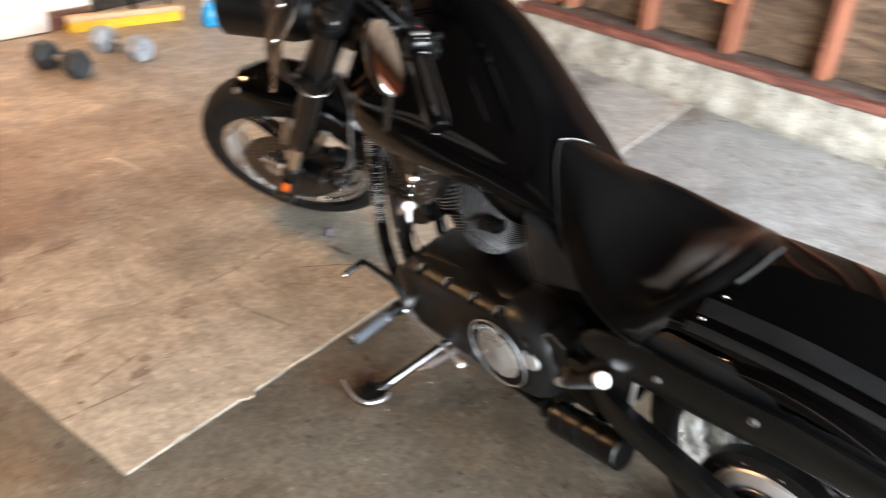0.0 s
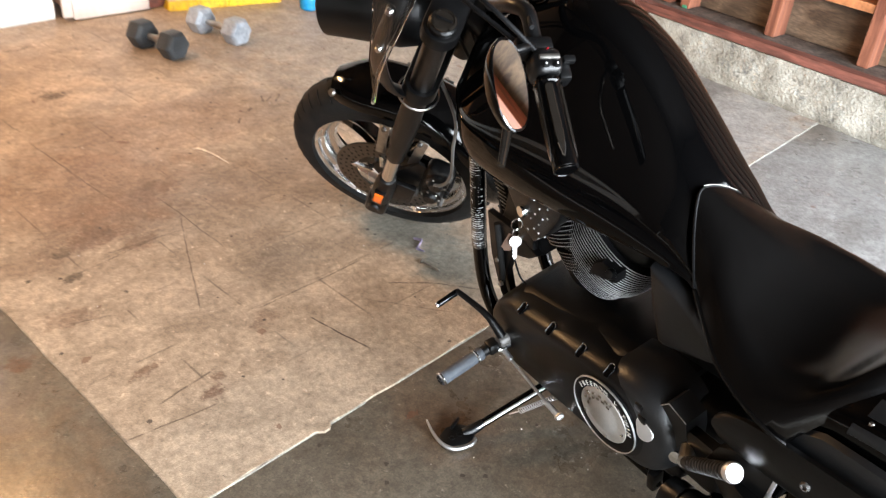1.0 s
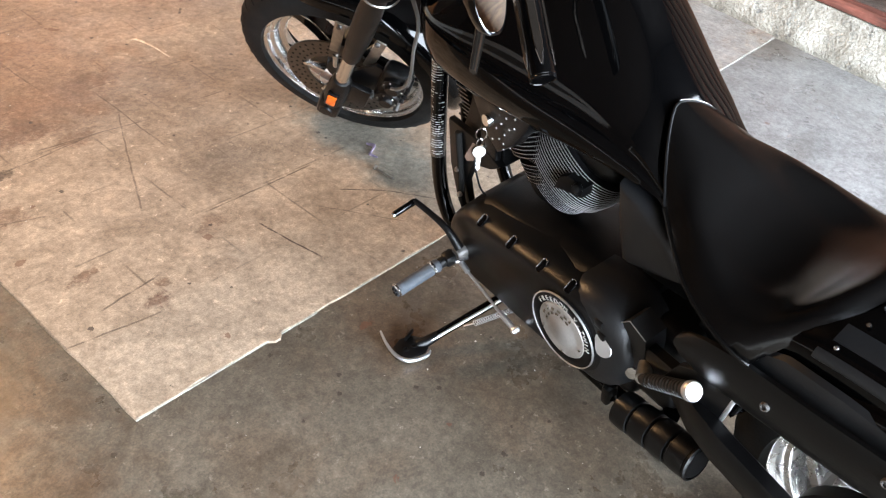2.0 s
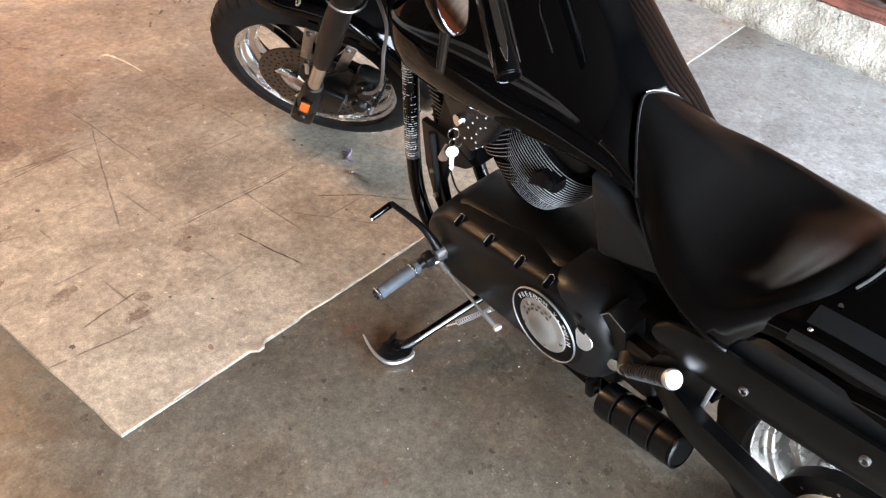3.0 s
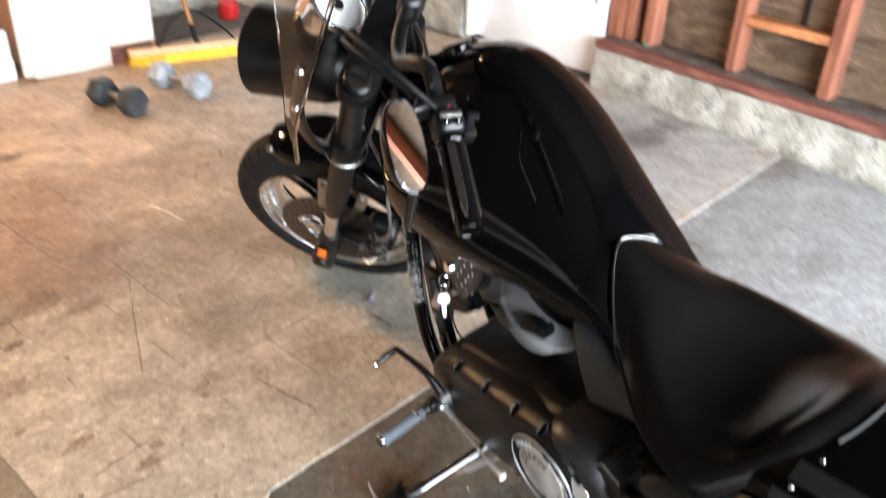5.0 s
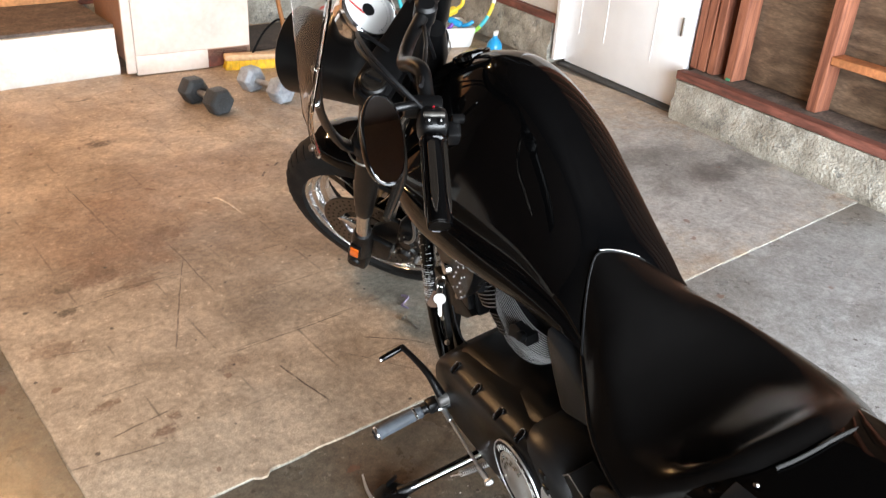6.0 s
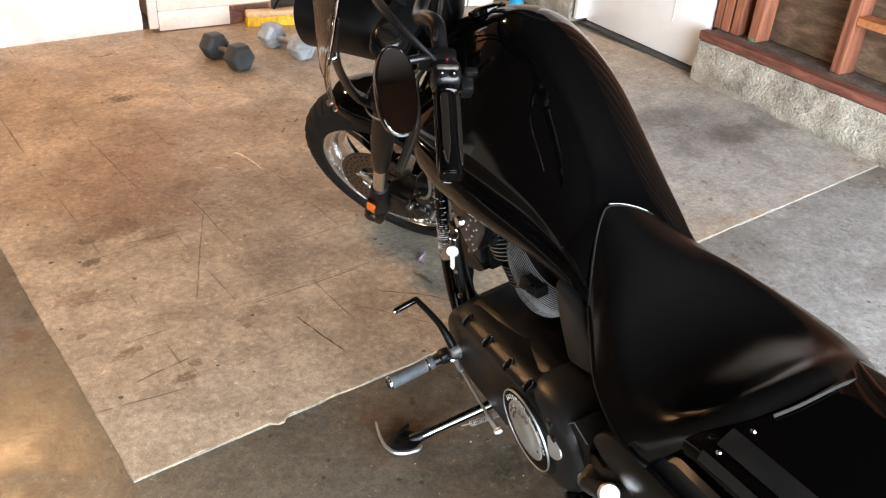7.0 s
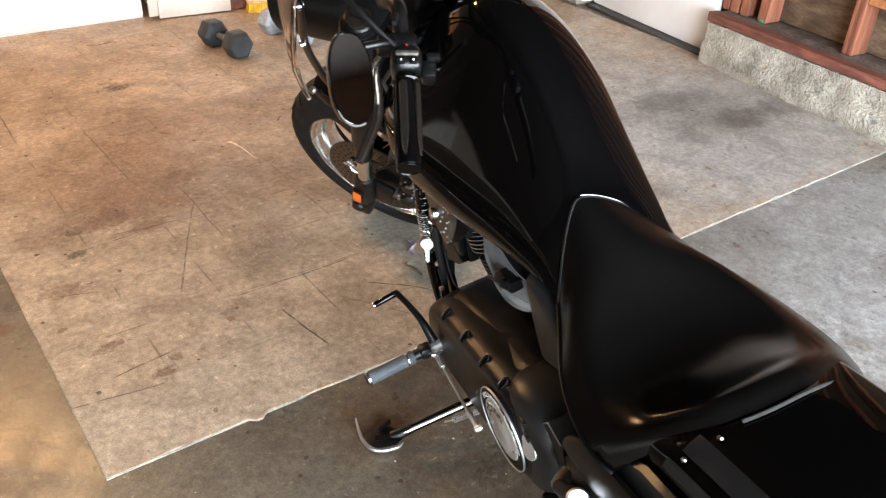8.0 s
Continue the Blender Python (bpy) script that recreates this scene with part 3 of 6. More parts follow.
floor_ob = solid("floor", bm, DARKSLAB, "dark sealed concrete garage floor, scuffed and stained, with painted daylight and bulb glow", "floor", kind="structure", smooth=False)
floor_ob.location.z = -0.006

# the paler slab, a few millimetres proud, with one chipped spot on its front edge
rnd = random.Random(4)
edge = [(0.0, 0.0)]
x = 0.02
while x < 3.2:
    d = rnd.uniform(-0.0025, 0.0025)
    if 0.322 < x < 0.352:
        d = -0.013
    edge.append((x, d))
    x += 0.015 if 0.29 < x < 0.38 else rnd.uniform(0.03, 0.07)
edge += [(3.25, 0.0), (3.25, BACK_Y), (0.0, BACK_Y)]
yy = BACK_Y - 0.1
while yy > 0.03:
    edge.append((rnd.uniform(-0.002, 0.002), yy))
    yy -= rnd.uniform(0.04, 0.09)
bm = bm_new()
prism(bm, edge, 0.0045, pose(0, 0, 0.0), bev=0.002, seg=1)
solid("floor_patch", bm, SLAB, "pale warm concrete patch with ghost lines of lifted tiles and painted cool daylight", "floor", kind="structure", smooth=False)
bm = bm_new()
px = 0.0
while px < 3.2:
    ln = rnd.uniform(0.02, 0.09)
    if rnd.random() < 0.85:
        w = rnd.uniform(0.0010, 0.0024)
        oy = -0.012 if 0.318 < px < 0.352 else 0.0
        box(bm, (px + ln / 2, -0.0010 + oy, 0.0012), (ln, w, 0.004))
    px += ln
solid("trim", bm, CURBTOP, "pale crumbled edge of the concrete patch", "trim", kind="structure")

# stud wall
def wall_box(bm, y0, y1, x0, x1, z0, z1, bev=0.003):
    return box(bm, ((x0 + x1) / 2, (y0 + y1) / 2, (z0 + z1) / 2), (x1 - x0, y1 - y0, z1 - z0), bev, WALL, 1)


def rough_curb(name, y0, y1, x0, x1, z1, mat, label, m, step=0.012, amp=0.006):
    """A poured curb with an uneven face."""
    bm = bm_new()
    ny, nz = max(2, int((y1 - y0) / step)), 16
    prof = [(x0, z1 * k / nz) for k in range(nz + 1)] + [(x0 + (x1 - x0) * k / 4, z1) for k in range(1, 5)] + [(x1, 0)]
    loops = []
    for i in range(ny + 1):
        yv = y0 + (y1 - y0) * i / ny
        lp = []
        for px, pz in prof:
            q = noise.noise(V((yv * 9, pz * 22, px * 9 + 3))) + 0.5 * noise.noise(V((yv * 30, pz * 40, px * 30)))
            q += 1.1 * max(0.0, noise.noise(V((yv * 75, pz * 75, px * 60))) - 0.1)
            bulge = -0.016 / (1 + math.exp((pz - 0.105 - 0.012 * noise.noise(V((yv * 4, 0, 0)))) / 0.008)) + 0.012 * max(0.0, 1 - pz / 0.03) if px == x0 else 0
            lp.append(m @ V((px + (amp * q + bulge if px == x0 else 0), yv, pz + (0.3 * amp * q if pz == z1 else 0))))
        loops.append(lp)
    rings(bm, loops)
    return solid(name, bm, mat, label, "wall", kind="structure")


rough_curb("wall_curb_east", -3.3, 1.06, 0.0, 0.26, 0.20, CURB, "rough grey concrete curb under the stud wall", WALL)
rough_curb("wall_curb_north_east", 2.08, 3.5, 0.03, 0.26, 0.23, CURB, "rough grey concrete curb beyond the door", WALL)
solid("sill_plate", wall_box(bm_new(), -3.3, 1.07, 0.0, 0.055, 0.203, 0.245), OLDPLATE, "dark red-brown sill plate on the curb", "sill plate", kind="structure")
solid("wall_ledge", wall_box(bm_new(), -3.3, 1.07, 0.058, 0.26, 0.203, 0.236), DIRT, "dusty dark ledge behind the sill plate", "ledge", kind="structure")
solid("wall_east", wall_box(bm_new(), -3.4, 1.10, 0.225, 0.27, 0.239, CEIL_Z), PLY, "brown plywood sheathing behind the studs", "wall", kind="structure")
solid("wall_north_east", wall_box(bm_new(), 2.06, 3.6, 0.06, 0.2, 0.28, CEIL_Z), DRYWALL, "pale wallboard beyond the door", "wall", kind="structure")
solid("sill_plate", wall_box(bm_new(), 2.06, 3.5, 0.03, 0.2, 0.233, 0.277), OLDPLATE, "brown sill plate on the curb", "sill plate", kind="structure")
solid("wall_over_door", wall_box(bm_new(), 1.10, 2.06, 0.10, 0.25, 2.02, CEIL_Z), DRYWALL, "pale wallboard over the door", "wall", kind="structure")
solid("wall_backing", wall_box(bm_new(), 0.98, 2.2, 0.275, 0.31, 0.0, CEIL_Z), DRYWALL, "outer wall skin behind the door", "wall", kind="structure")
for y, w in ((1.085, 0.04), (1.035, 0.05), (0.975, 0.045), (0.865, 0.05), (0.40, 0.05), (-0.04, 0.05), (-0.48, 0.05), (-0.92, 0.05), (-1.36, 0.05), (-1.8, 0.05), (-2.24, 0.05), (-2.68, 0.05), (-3.12, 0.05)):
    solid("wall_stud", wall_box(bm_new(), y - w / 2, y + w / 2, 0.125, 0.222, 0.238, CEIL_Z - 0.003), REDWOOD,
          "red-brown upright wall stud", "stud", group="wall studs", kind="structure")
solid("stud_block", wall_box(bm_new(), -0.013, 0.373, 0.13, 0.215, 0.452, 0.488), BLOCKWOOD, "orange pine block between two studs", "stud block", kind="structure")
bm = bm_new()
tube(bm, [WALL @ V(p) for p in ((0.212, 0.15, 0.45), (0.205, 0.148, 0.6), (0.21, 0.155, 0.9), (0.205, 0.15, 2.4))], 0.009, 8, 4)
solid("wall_cable", bm, CABLE, "black cable hanging between the studs", "cable")
bm = bm_new()
wall_box(bm, 0.848, 0.872, 0.118, 0.124, 0.24, 0.252, 0.001)
solid("green_tape", bm, GREENTAPE, "scrap of green tape at a stud's foot", "tape")

# white door in the stud wall
door = thing("door_1", "white panelled door, shut, in the stud wall", "door", WALL, kind="structure")
bm = bm_new()
box(bm, (0.125, 1.575, 1.01), (0.04, 0.90, 1.98), 0.003)
part("door_leaf", bm, WHITEDOOR, door)
for yy in (1.36, 1.72, 1.93):
    bm = bm_new()
    box(bm, (0.1045, yy, 1.05), (0.003, 0.009, 1.7), 0.0008)
    part("moulding", bm, WHITEDOOR, door)
bm = bm_new()
box(bm, (0.10, 1.175, 0.42), (0.01, 0.012, 0.09), 0.002)
part("hinge", bm, DULL, door)
bm = bm_new()
box(bm, (0.10, 1.575, 0.008), (0.09, 0.92, 0.016), 0.004)
part("threshold", bm, THRESH, door)
bm = bm_new()
box(bm, (0.09, 2.04, 1.03), (0.12, 0.03, 2.0), 0.003)
part("jamb", bm, WHITEDOOR, door)

# north side: white curb, cabinet, recess
rough_curb("wall_curb_north", -1.10, 2.6, 0.0, 0.55, 0.235, WHITECURB, "white painted concrete curb", Matrix(((0, -1, 0, 0), (1, 0, 0, 2.93), (0, 0, 1, 0), (0, 0, 0, 1))), amp=0.004)
plain_box("ledge_board", (LEFT_X, 2.945, 0.237), (1.10, 3.50, 0.252), DIRT, "dusty brown ledge on the white curb", "ledge")
plain_box("wall_north", (-0.6, 3.50, 0.25), (1.12, 3.60, 1.3), PLYLIGHT, "orange plywood wall above the ledge", "wall")
# two unseen dark stretches, added so the tank's flank reflects black
plain_box("wall_north_west", (LEFT_X, 3.50, 0.25), (-0.602, 3.60, 1.3), DARKWALL, "unseen dark wall above the ledge, added for black reflections", "wall")
plain_box("wall_north_upper", (LEFT_X, 3.51, 1.302), (1.12, 3.60, CEIL_Z), DARKWALL, "unseen dark wall above the plywood, added for black reflections", "wall")
plain_box("wall_north_rear", (1.0, 3.72, 0.22), (3.8, 3.82, CEIL_Z), DRYWALL, "pale wall behind the cabinet", "wall")
plain_box("wall_curb_rear", (1.0, 3.55, 0.0), (3.8, 3.75, 0.215), CURB, "grey concrete curb behind the cabinet", "wall", bev=0.006)
plain_box("sill_plate", (1.0, 3.56, 0.217), (3.8, 3.72, 0.26), OLDPLATE, "dark sill plate on the rear curb", "sill plate")
plain_box("floor_mat", (1.80, 3.0, 0.0046), (2.75, 3.5, 0.012), MAT_D, "dark rubber mat in the recess", "mat", kind="", bev=0.003)
cab = thing("cabinet", "tall off-white cabinet with a scuffed base and tan side", "cabinet", pose(1.125, 2.855, 0, 0, 0, -5))
bm = bm_new()
box(bm, (0.325, 0.31, 1.05), (0.64, 0.6, 1.98), 0.004)
part("body", bm, BROWNSIDE, cab, "tan painted side")
bm = bm_new()
box(bm, (0.335, 0.0, 1.085), (0.60, 0.02, 1.95), 0.004)
box(bm, (0.22, 0.0, 0.06), (0.37, 0.02, 0.099), 0.004)
part("door", bm, PINKPANEL, cab, "off-white front panel")
bm = bm_new()
box(bm, (0.01, 0.0, 1.04), (0.045, 0.024, 2.03), 0.003)
part("face_frame", bm, PINKPANEL, cab)
bm = bm_new()
box(bm, (0.50, 0.03, 0.055), (0.26, 0.04, 0.095), 0.003)
part("toe_kick", bm, OLDPLATE, cab, "dark broken corner of the base")

# the unseen sides that close the garage, dark so gloss paint reflects black
rough_curb("wall_curb_west", -3.35, 3.3, 0.0, 0.12, 0.30, WHITECURB, "white painted concrete curb along the side wall", pose(LEFT_X + 0.12, 0, 0, 0, 0, 180), step=0.12, amp=0.004)
plain_box("wall_west", (LEFT_X - 0.12, -3.5, 0.0), (LEFT_X, 3.6, CEIL_Z), DARKWALL, "unseen dark side wall, added for black reflections", "wall")
plain_box("wall_south_west", (LEFT_X, DOOR_Y - 0.12, 0.0), (DOOR_X0, DOOR_Y, CEIL_Z), DARKWALL, "unseen dark wall beside the garage opening, added for dark reflections", "wall")
plain_box("wall_south_east", (DOOR_X1, DOOR_Y - 0.12, 0.0), (3.4, DOOR_Y, CEIL_Z), DARKWALL, "unseen dark wall beside the garage opening, added for dark reflections", "wall")
plain_box("wall_over_opening", (DOOR_X0, DOOR_Y - 0.12, DOOR_H), (DOOR_X1, DOOR_Y, CEIL_Z), DARKWALL, "unseen dark wall over the garage opening, added for dark reflections", "wall")
# ceiling out of view, its colour held dark to keep reflections black
bm = bm_new()
box(bm, (0.6, 0.15, CEIL_Z + 0.05), (6.9, 7.4, 0.1))
solid("ceiling", bm, CEIL, "unseen dark boarded garage ceiling, kept dark for black reflections", "ceiling", kind="structure")

# ceiling lamp with two bulbs
cl = thing("ceiling_light", "ceiling lamp with two warm bulbs", "lamp", pose(-0.03, 2.39, 0))
bm = bm_new()
box(bm, (0, 0, 2.389), (0.36, 0.12, 0.032), 0.008)
box(bm, (0, 0, 2.93), (0.1, 0.1, 0.04), 0.006)
tube(bm, [(0, 0, 2.40), (0, 0, 2.92)], 0.009, 10)
part("base", bm, WHITEPL, cl)
for bx in (-0.13, 0.13):
    bm = bm_new()
    lathe(bm, [(0.012, 2.37), (0.018, 2.33), (0.028, 2.29), (0.026, 2.265), (0.001, 2.25)], pose(bx, 0, 0), 16)
    part("bulb", bm, BULB, cl, "glowing warm bulb")

# ---- the motorcycle: x forward, y left, z up, leaning on its side stand ----
YAW, LEAN_DEG = 12.0, 13.0
cy, sy, cl_, sl_ = math.cos(radians(YAW)), math.sin(radians(YAW)), math.cos(radians(LEAN_DEG)), math.sin(radians(LEAN_DEG))
FWD, SIDE = V((sy, cy, 0)), V((-cy, sy, 0))
UPB, LEFTB = V((0, 0, 1)) * cl_ + SIDE * sl_, SIDE * cl_ - V((0, 0, 1)) * sl_


def basis(x, y, z, o):
    return Matrix(((x.x, y.x, z.x, o[0]), (x.y, y.y, z.y, o[1]), (x.z, y.z, z.z, o[2]), (0, 0, 0, 1)))


BIKE = basis(FWD, LEFTB, UPB, (0.8228, -0.6032, 0.0))
# steered front end: x ahead, y along the axle to the left, z up the steering axis, from the axle
NL = V((-0.7796, -0.3586, -0.5135)).normalized()
AX = V((-0.2958, -0.5120, 0.8065))
AX = (AX - NL * AX.dot(NL)).normalized()
FORK = basis(NL.cross(AX), NL, AX, (0.962, 0.466, 0.262))
FB = BIKE.inverted() @ FORK
bike = thing("motorcycle", "black cruiser motorcycle with gloss tank, leaning on its side stand", "motorcycle", BIKE)


def fpart(name, bm, mat, label="", parent=None, sharp=38):
    return part(name, turn(bm, FB), mat, parent or bike, label, sharp=sharp)


YAX = Matrix(((1, 0, 0, 0), (0, 0, 1, 0), (0, -1, 0, 0), (0, 0, 0, 1)))  # lathe axis along y


def wheel_m(c):
    return Matrix.Translation(c) @ YAX


def tyre_profile(ro, ri, hw, n=12):
    pts = []
    for k in range(n + 1):
        a = math.pi * k / n
        pts.append((ri + (ro - ri) * math.sin(a) ** 0.72, -hw * math.cos(a)))
    pts += [(ri - 0.004, hw * 0.75), (ri - 0.004, -hw * 0.75)]
    return pts


def wheel(name, c, ro, ri, hw, local, spokes, label, metal, arm=None):
    """Tyre, rim, hub and cast spokes of a wheel."""
    def put(nm, bm, mat, par, lb=""):
        return part(nm, turn(bm, local), mat, par, lb)
    bm = bm_new()
    lathe(bm, [(ri + 0.006, hw * 0.74), (ri + 0.006, hw * 0.62), (ri - 0.012, hw * 0.58), (ri - 0.022, hw * 0.3), (ri - 0.026, 0),
               (ri - 0.022, -hw * 0.3), (ri - 0.012, -hw * 0.58), (ri + 0.006, -hw * 0.62), (ri + 0.006, -hw * 0.74),
               (ri - 0.004, -hw * 0.76), (ri - 0.03, -hw * 0.5), (ri - 0.045, -hw * 0.2), (ri - 0.047, hw * 0.12), (ri - 0.043, hw * 0.17), (ri - 0.030, hw * 0.20),
               (ri - 0.028, hw * 0.26), (ri - 0.026, hw * 0.46), (ri - 0.022, hw * 0.52), (ri - 0.013, hw * 0.54), (ri - 0.011, hw * 0.70), (ri - 0.004, hw * 0.76)], wheel_m(c), 72, True)
    w = put(name, bm, metal, bike, label)
    bm = bm_new()
    lathe(bm, tyre_profile(ro, ri, hw), wheel_m(c), 72, True)
    lip = bm_new()
    lathe(lip, [(ri + 0.007, hw * 0.80), (ri + 0.003, hw * 0.83), (ri - 0.004, hw * 0.80), (ri - 0.004, hw * 0.72), (ri + 0.007, hw * 0.72)], wheel_m(c), 64, True)
    put("rim_lip", lip, ALLOY, w, "bright machined rim lip")
    ty = put("tyre", bm, RUBBER, w, "black road tyre with worn tread")
    bm = bm_new()
    for k in range(44):
        a = 2 * math.pi * k / 44
        for sgn in (-1, 1):
            pts = []
            for q in range(6):
                th = a + sgn * 0.03 + 0.05 * q / 5
                yv = sgn * hw * (0.18 + 0.62 * q / 5)
                ph = math.acos(max(-1, min(1, yv / hw)))
                rr = ri + (ro - ri) * math.sin(ph) ** 0.72 + 0.0004
                pts.append(V(c) + V((rr * math.cos(th), yv, rr * math.sin(th))))
            tube(bm, pts, 0.0016, 4)
    tagged(put("tread_groove", bm, CABLE, ty), kind="stuff")
    bm = bm_new()
    lathe(bm, [(0.012, hw * 0.95), (0.045, hw * 0.95), (0.05, hw * 0.6), (0.04, 0), (0.05, -hw * 0.6), (0.045, -hw * 0.95), (0.012, -hw * 0.95)], wheel_m(c), 24, True)
    put("hub", bm, SATIN, w, "black hub")
    for k in range(spokes):
        a = 2 * math.pi * k / spokes + 0.35
        rad, tan = V((math.cos(a), 0, math.sin(a))), V((-math.sin(a), 0, math.cos(a)))
        loops = []
        for t in (0.0, 0.35, 0.7, 1.0):
            rr = 0.04 + (ri - 0.055) * t
            wd, th = 0.021 - 0.006 * t + (0.012 if t == 1.0 else 0), 0.02 - 0.004 * t
            if arm:
                wd, th = 1.7 * wd, 0.055 - 0.006 * t
            cc = V(c) + rad * rr + tan * 0.03 * math.sin(t * 2.2)
            loops.append([cc + tan * wd + V((0, th, 0)), cc - tan * wd + V((0, th, 0)), cc - tan * wd * 1.2 - V((0, th, 0)), cc + tan * wd * 1.2 - V((0, th, 0))])
        bm = rings(bm_new(), loops)
        bmesh.ops.bevel(bm, geom=list(bm.edges), offset=0.003, segments=1, affect="EDGES")
        sp = put("spoke", bm, arm or PAINT, w, "polished spoke" if arm else "black spoke with a machined edge")
        bm = bm_new()
        for sgn in (-1, 1):
            tube(bm, [V(c) + rad * (0.06 + (ri - 0.085) * t) + tan * (0.03 * math.sin((0.05 + 0.9 * t) * 2.2) + sgn * (0.019 - 0.006 * t)) + V((0, 0.0185 - 0.004 * t, 0)) for t in (0, 0.3, 0.6, 1)], 0.0022, 6, 3)
        put("machined_edge", bm, ALLOY, sp)
    return w


# front wheel, disc, fork
FW = wheel("front_wheel", (0, -0.042, 0), 0.305, 0.230, 0.064, FB, 5, "polished alloy front wheel", RIM)
bm = bm_new()
lathe(bm, [(0.15, 0.032), (0.15, 0.037), (0.092, 0.037), (0.092, 0.032)], YAX, 56, True)
disc = fpart("brake_disc", bm, DISC, "drilled steel brake disc", FW)
bm = bm_new()
for k in range(36):
    for j, rr in enumerate((0.105, 0.121, 0.137)):
        a = 2 * math.pi * (k + 0.33 * j) / 36
        tube(bm, [(rr * math.cos(a), 0.0372, rr * math.sin(a)), (rr * math.cos(a), 0.0378, rr * math.sin(a))], 0.0035, 8)
fpart("disc_hole", bm, CABLE, "", disc)
for k in range(5):
    a = 2 * math.pi * k / 5
    bm = bm_new()
    tube(bm, [(0.045 * math.cos(a - 0.2), 0.030, 0.045 * math.sin(a - 0.2)), (0.096 * math.cos(a), 0.034, 0.096 * math.sin(a))], 0.008, 8)
    tube(bm, [(0.096 * math.cos(a), 0.030, 0.096 * math.sin(a)), (0.096 * math.cos(a), 0.042, 0.096 * math.sin(a))], 0.007, 10)
    fpart("disc_carrier", bm, ALLOY, "", disc)

for sgn, nm in ((1, "fork_leg"), (-1, "fork_leg")):
    L = 0.118 if sgn > 0 else -0.202
    bm = bm_new()
    lathe(bm, [(0.0215, 0.292), (0.0225, 0.296), (0.0235, 0.33), (0.0275, 0.40), (0.0275, 0.50), (0.0255, 0.56), (0.0245, 0.845), (0.0275, 0.85), (0.0275, 0.872), (0.023, 0.876)], pose(-0.008, L - 0.004, 0, -3.3), 28)
    leg = fpart(nm, bm, SATIN, "black upper fork tube")
    bm = bm_new()
    lathe(bm, [(0.0185, 0.04), (0.0185, 0.296)], pose(-0.008, L - 0.004, 0, -3.3), 24)
    fpart("stanchion", bm, ALLOY, "polished fork stanchion", leg)
    bm = bm_new()
    lathe(bm, [(0.043, 0.6135), (0.0458, 0.615), (0.0458, 0.6175), (0.043, 0.619)], pose(-0.008, L - 0.004, 0, -3.3), 28, True)
    fpart("clamp_band", bm, DULL, "thin chrome band", leg)
    bm = bm_new()
    lathe(bm, [(0.001, 0.8775), (0.022, 0.8775), (0.024, 0.876), (0.024, 0.880), (0.019, 0.8815), (0.018, 0.8795), (0.001, 0.8795)], pose(-0.008, L - 0.004, 0, -3.3), 24)
    fpart("fork_cap", bm, FLUTE, "slotted fork cap", leg)
    bm = bm_new()
    box(bm, (-0.008, L + 0.0466, 0.8805), (0.032, 0.005, 0.003), 0.001)
    fpart("cap_slot", bm, CABLE, "", leg)
    bm = bm_new()
    box(bm, (-0.004, L, 0.0), (0.062, 0.045, 0.085), 0.014)
    lathe(bm, [(0.026, 0.02), (0.030, 0.05), (0.029, 0.12), (0.026, 0.150), (0.0225, 0.164), (0.019, 0.166)], pose(-0.008, L - 0.004, 0, -3.3), 20)
    box(bm, (-0.055, L - 0.012, 0.085), (0.07, 0.02, 0.09), 0.008)
    lathe(bm, [(0.001, 0.03), (0.016, 0.03), (0.018, 0.024), (0.018, -0.02)], Matrix.Translation((0, L, 0)) @ YAX, 18)
    fpart("axle_clamp", bm, ENGINE, "black axle clamp", leg)
bm = bm_new()
box(bm, (-0.004, 0.150, 0.090), (0.032, 0.012, 0.062), 0.003)
rp = fpart("reflector_mount", bm, SATIN)
bm = bm_new()
box(bm, (-0.004, 0.158, 0.094), (0.024, 0.006, 0.042), 0.002)
fpart("reflector", bm, AMBER, "amber side reflector", rp)

# brake caliper and hose: two piston bulges, a bridge, a mounting ear
bm = bm_new()
box(bm, (-0.128, 0.076, 0.165), (0.074, 0.05, 0.150), 0.018, None, 3)
cal = fpart("brake_caliper", bm, ENGINE, "black two-piston brake caliper")
for dz in (0.130, 0.200):
    bm = bm_new()
    lathe(bm, [(0.001, 0.124), (0.016, 0.124), (0.019, 0.121), (0.021, 0.114), (0.029, 0.110), (0.031, 0.098)], Matrix.Translation((-0.130, 0, dz)) @ YAX, 24)
    pb_ = fpart("piston_boss", bm, ENGINE, "", cal)
    for k in range(6):
        a = 2 * math.pi * k / 6
        bm = bm_new()
        lathe(bm, [(0.001, 0.1155), (0.0022, 0.1155), (0.0026, 0.113)], Matrix.Translation((-0.130 + 0.024 * math.cos(a), 0, dz + 0.024 * math.sin(a))) @ YAX, 8)
        fpart("boss_dot", bm, DULL, "", pb_)
for xx, dz in ((-0.162, 0.10), (-0.155, 0.235), (-0.092, 0.105)):
    bm = bm_new()
    lathe(bm, [(0.001, 0.113), (0.006, 0.113), (0.0075, 0.108), (0.0075, 0.09)], Matrix.Translation((xx, 0, dz)) @ YAX, 10)
    fpart("caliper_bolt", bm, GUNMETAL, "", cal)
for k in range(4):
    bm = bm_new()
    box(bm, (-0.166, 0.078, 0.130 + 0.022 * k), (0.012, 0.044, 0.009), 0.003)
    fpart("caliper_fin", bm, ENGINE, "", cal)
bm = bm_new()
prism(bm, [(-0.012, 0.05), (-0.075, 0.05), (-0.12, 0.10), (-0.11, 0.20), (-0.07, 0.21), (-0.02, 0.13)], 0.01, Matrix.Translation((0, 0.07, 0)) @ Matrix(((1, 0, 0, 0), (0, 0, 1, 0), (0, 1, 0, 0), (0, 0, 0, 1))), 0.003)
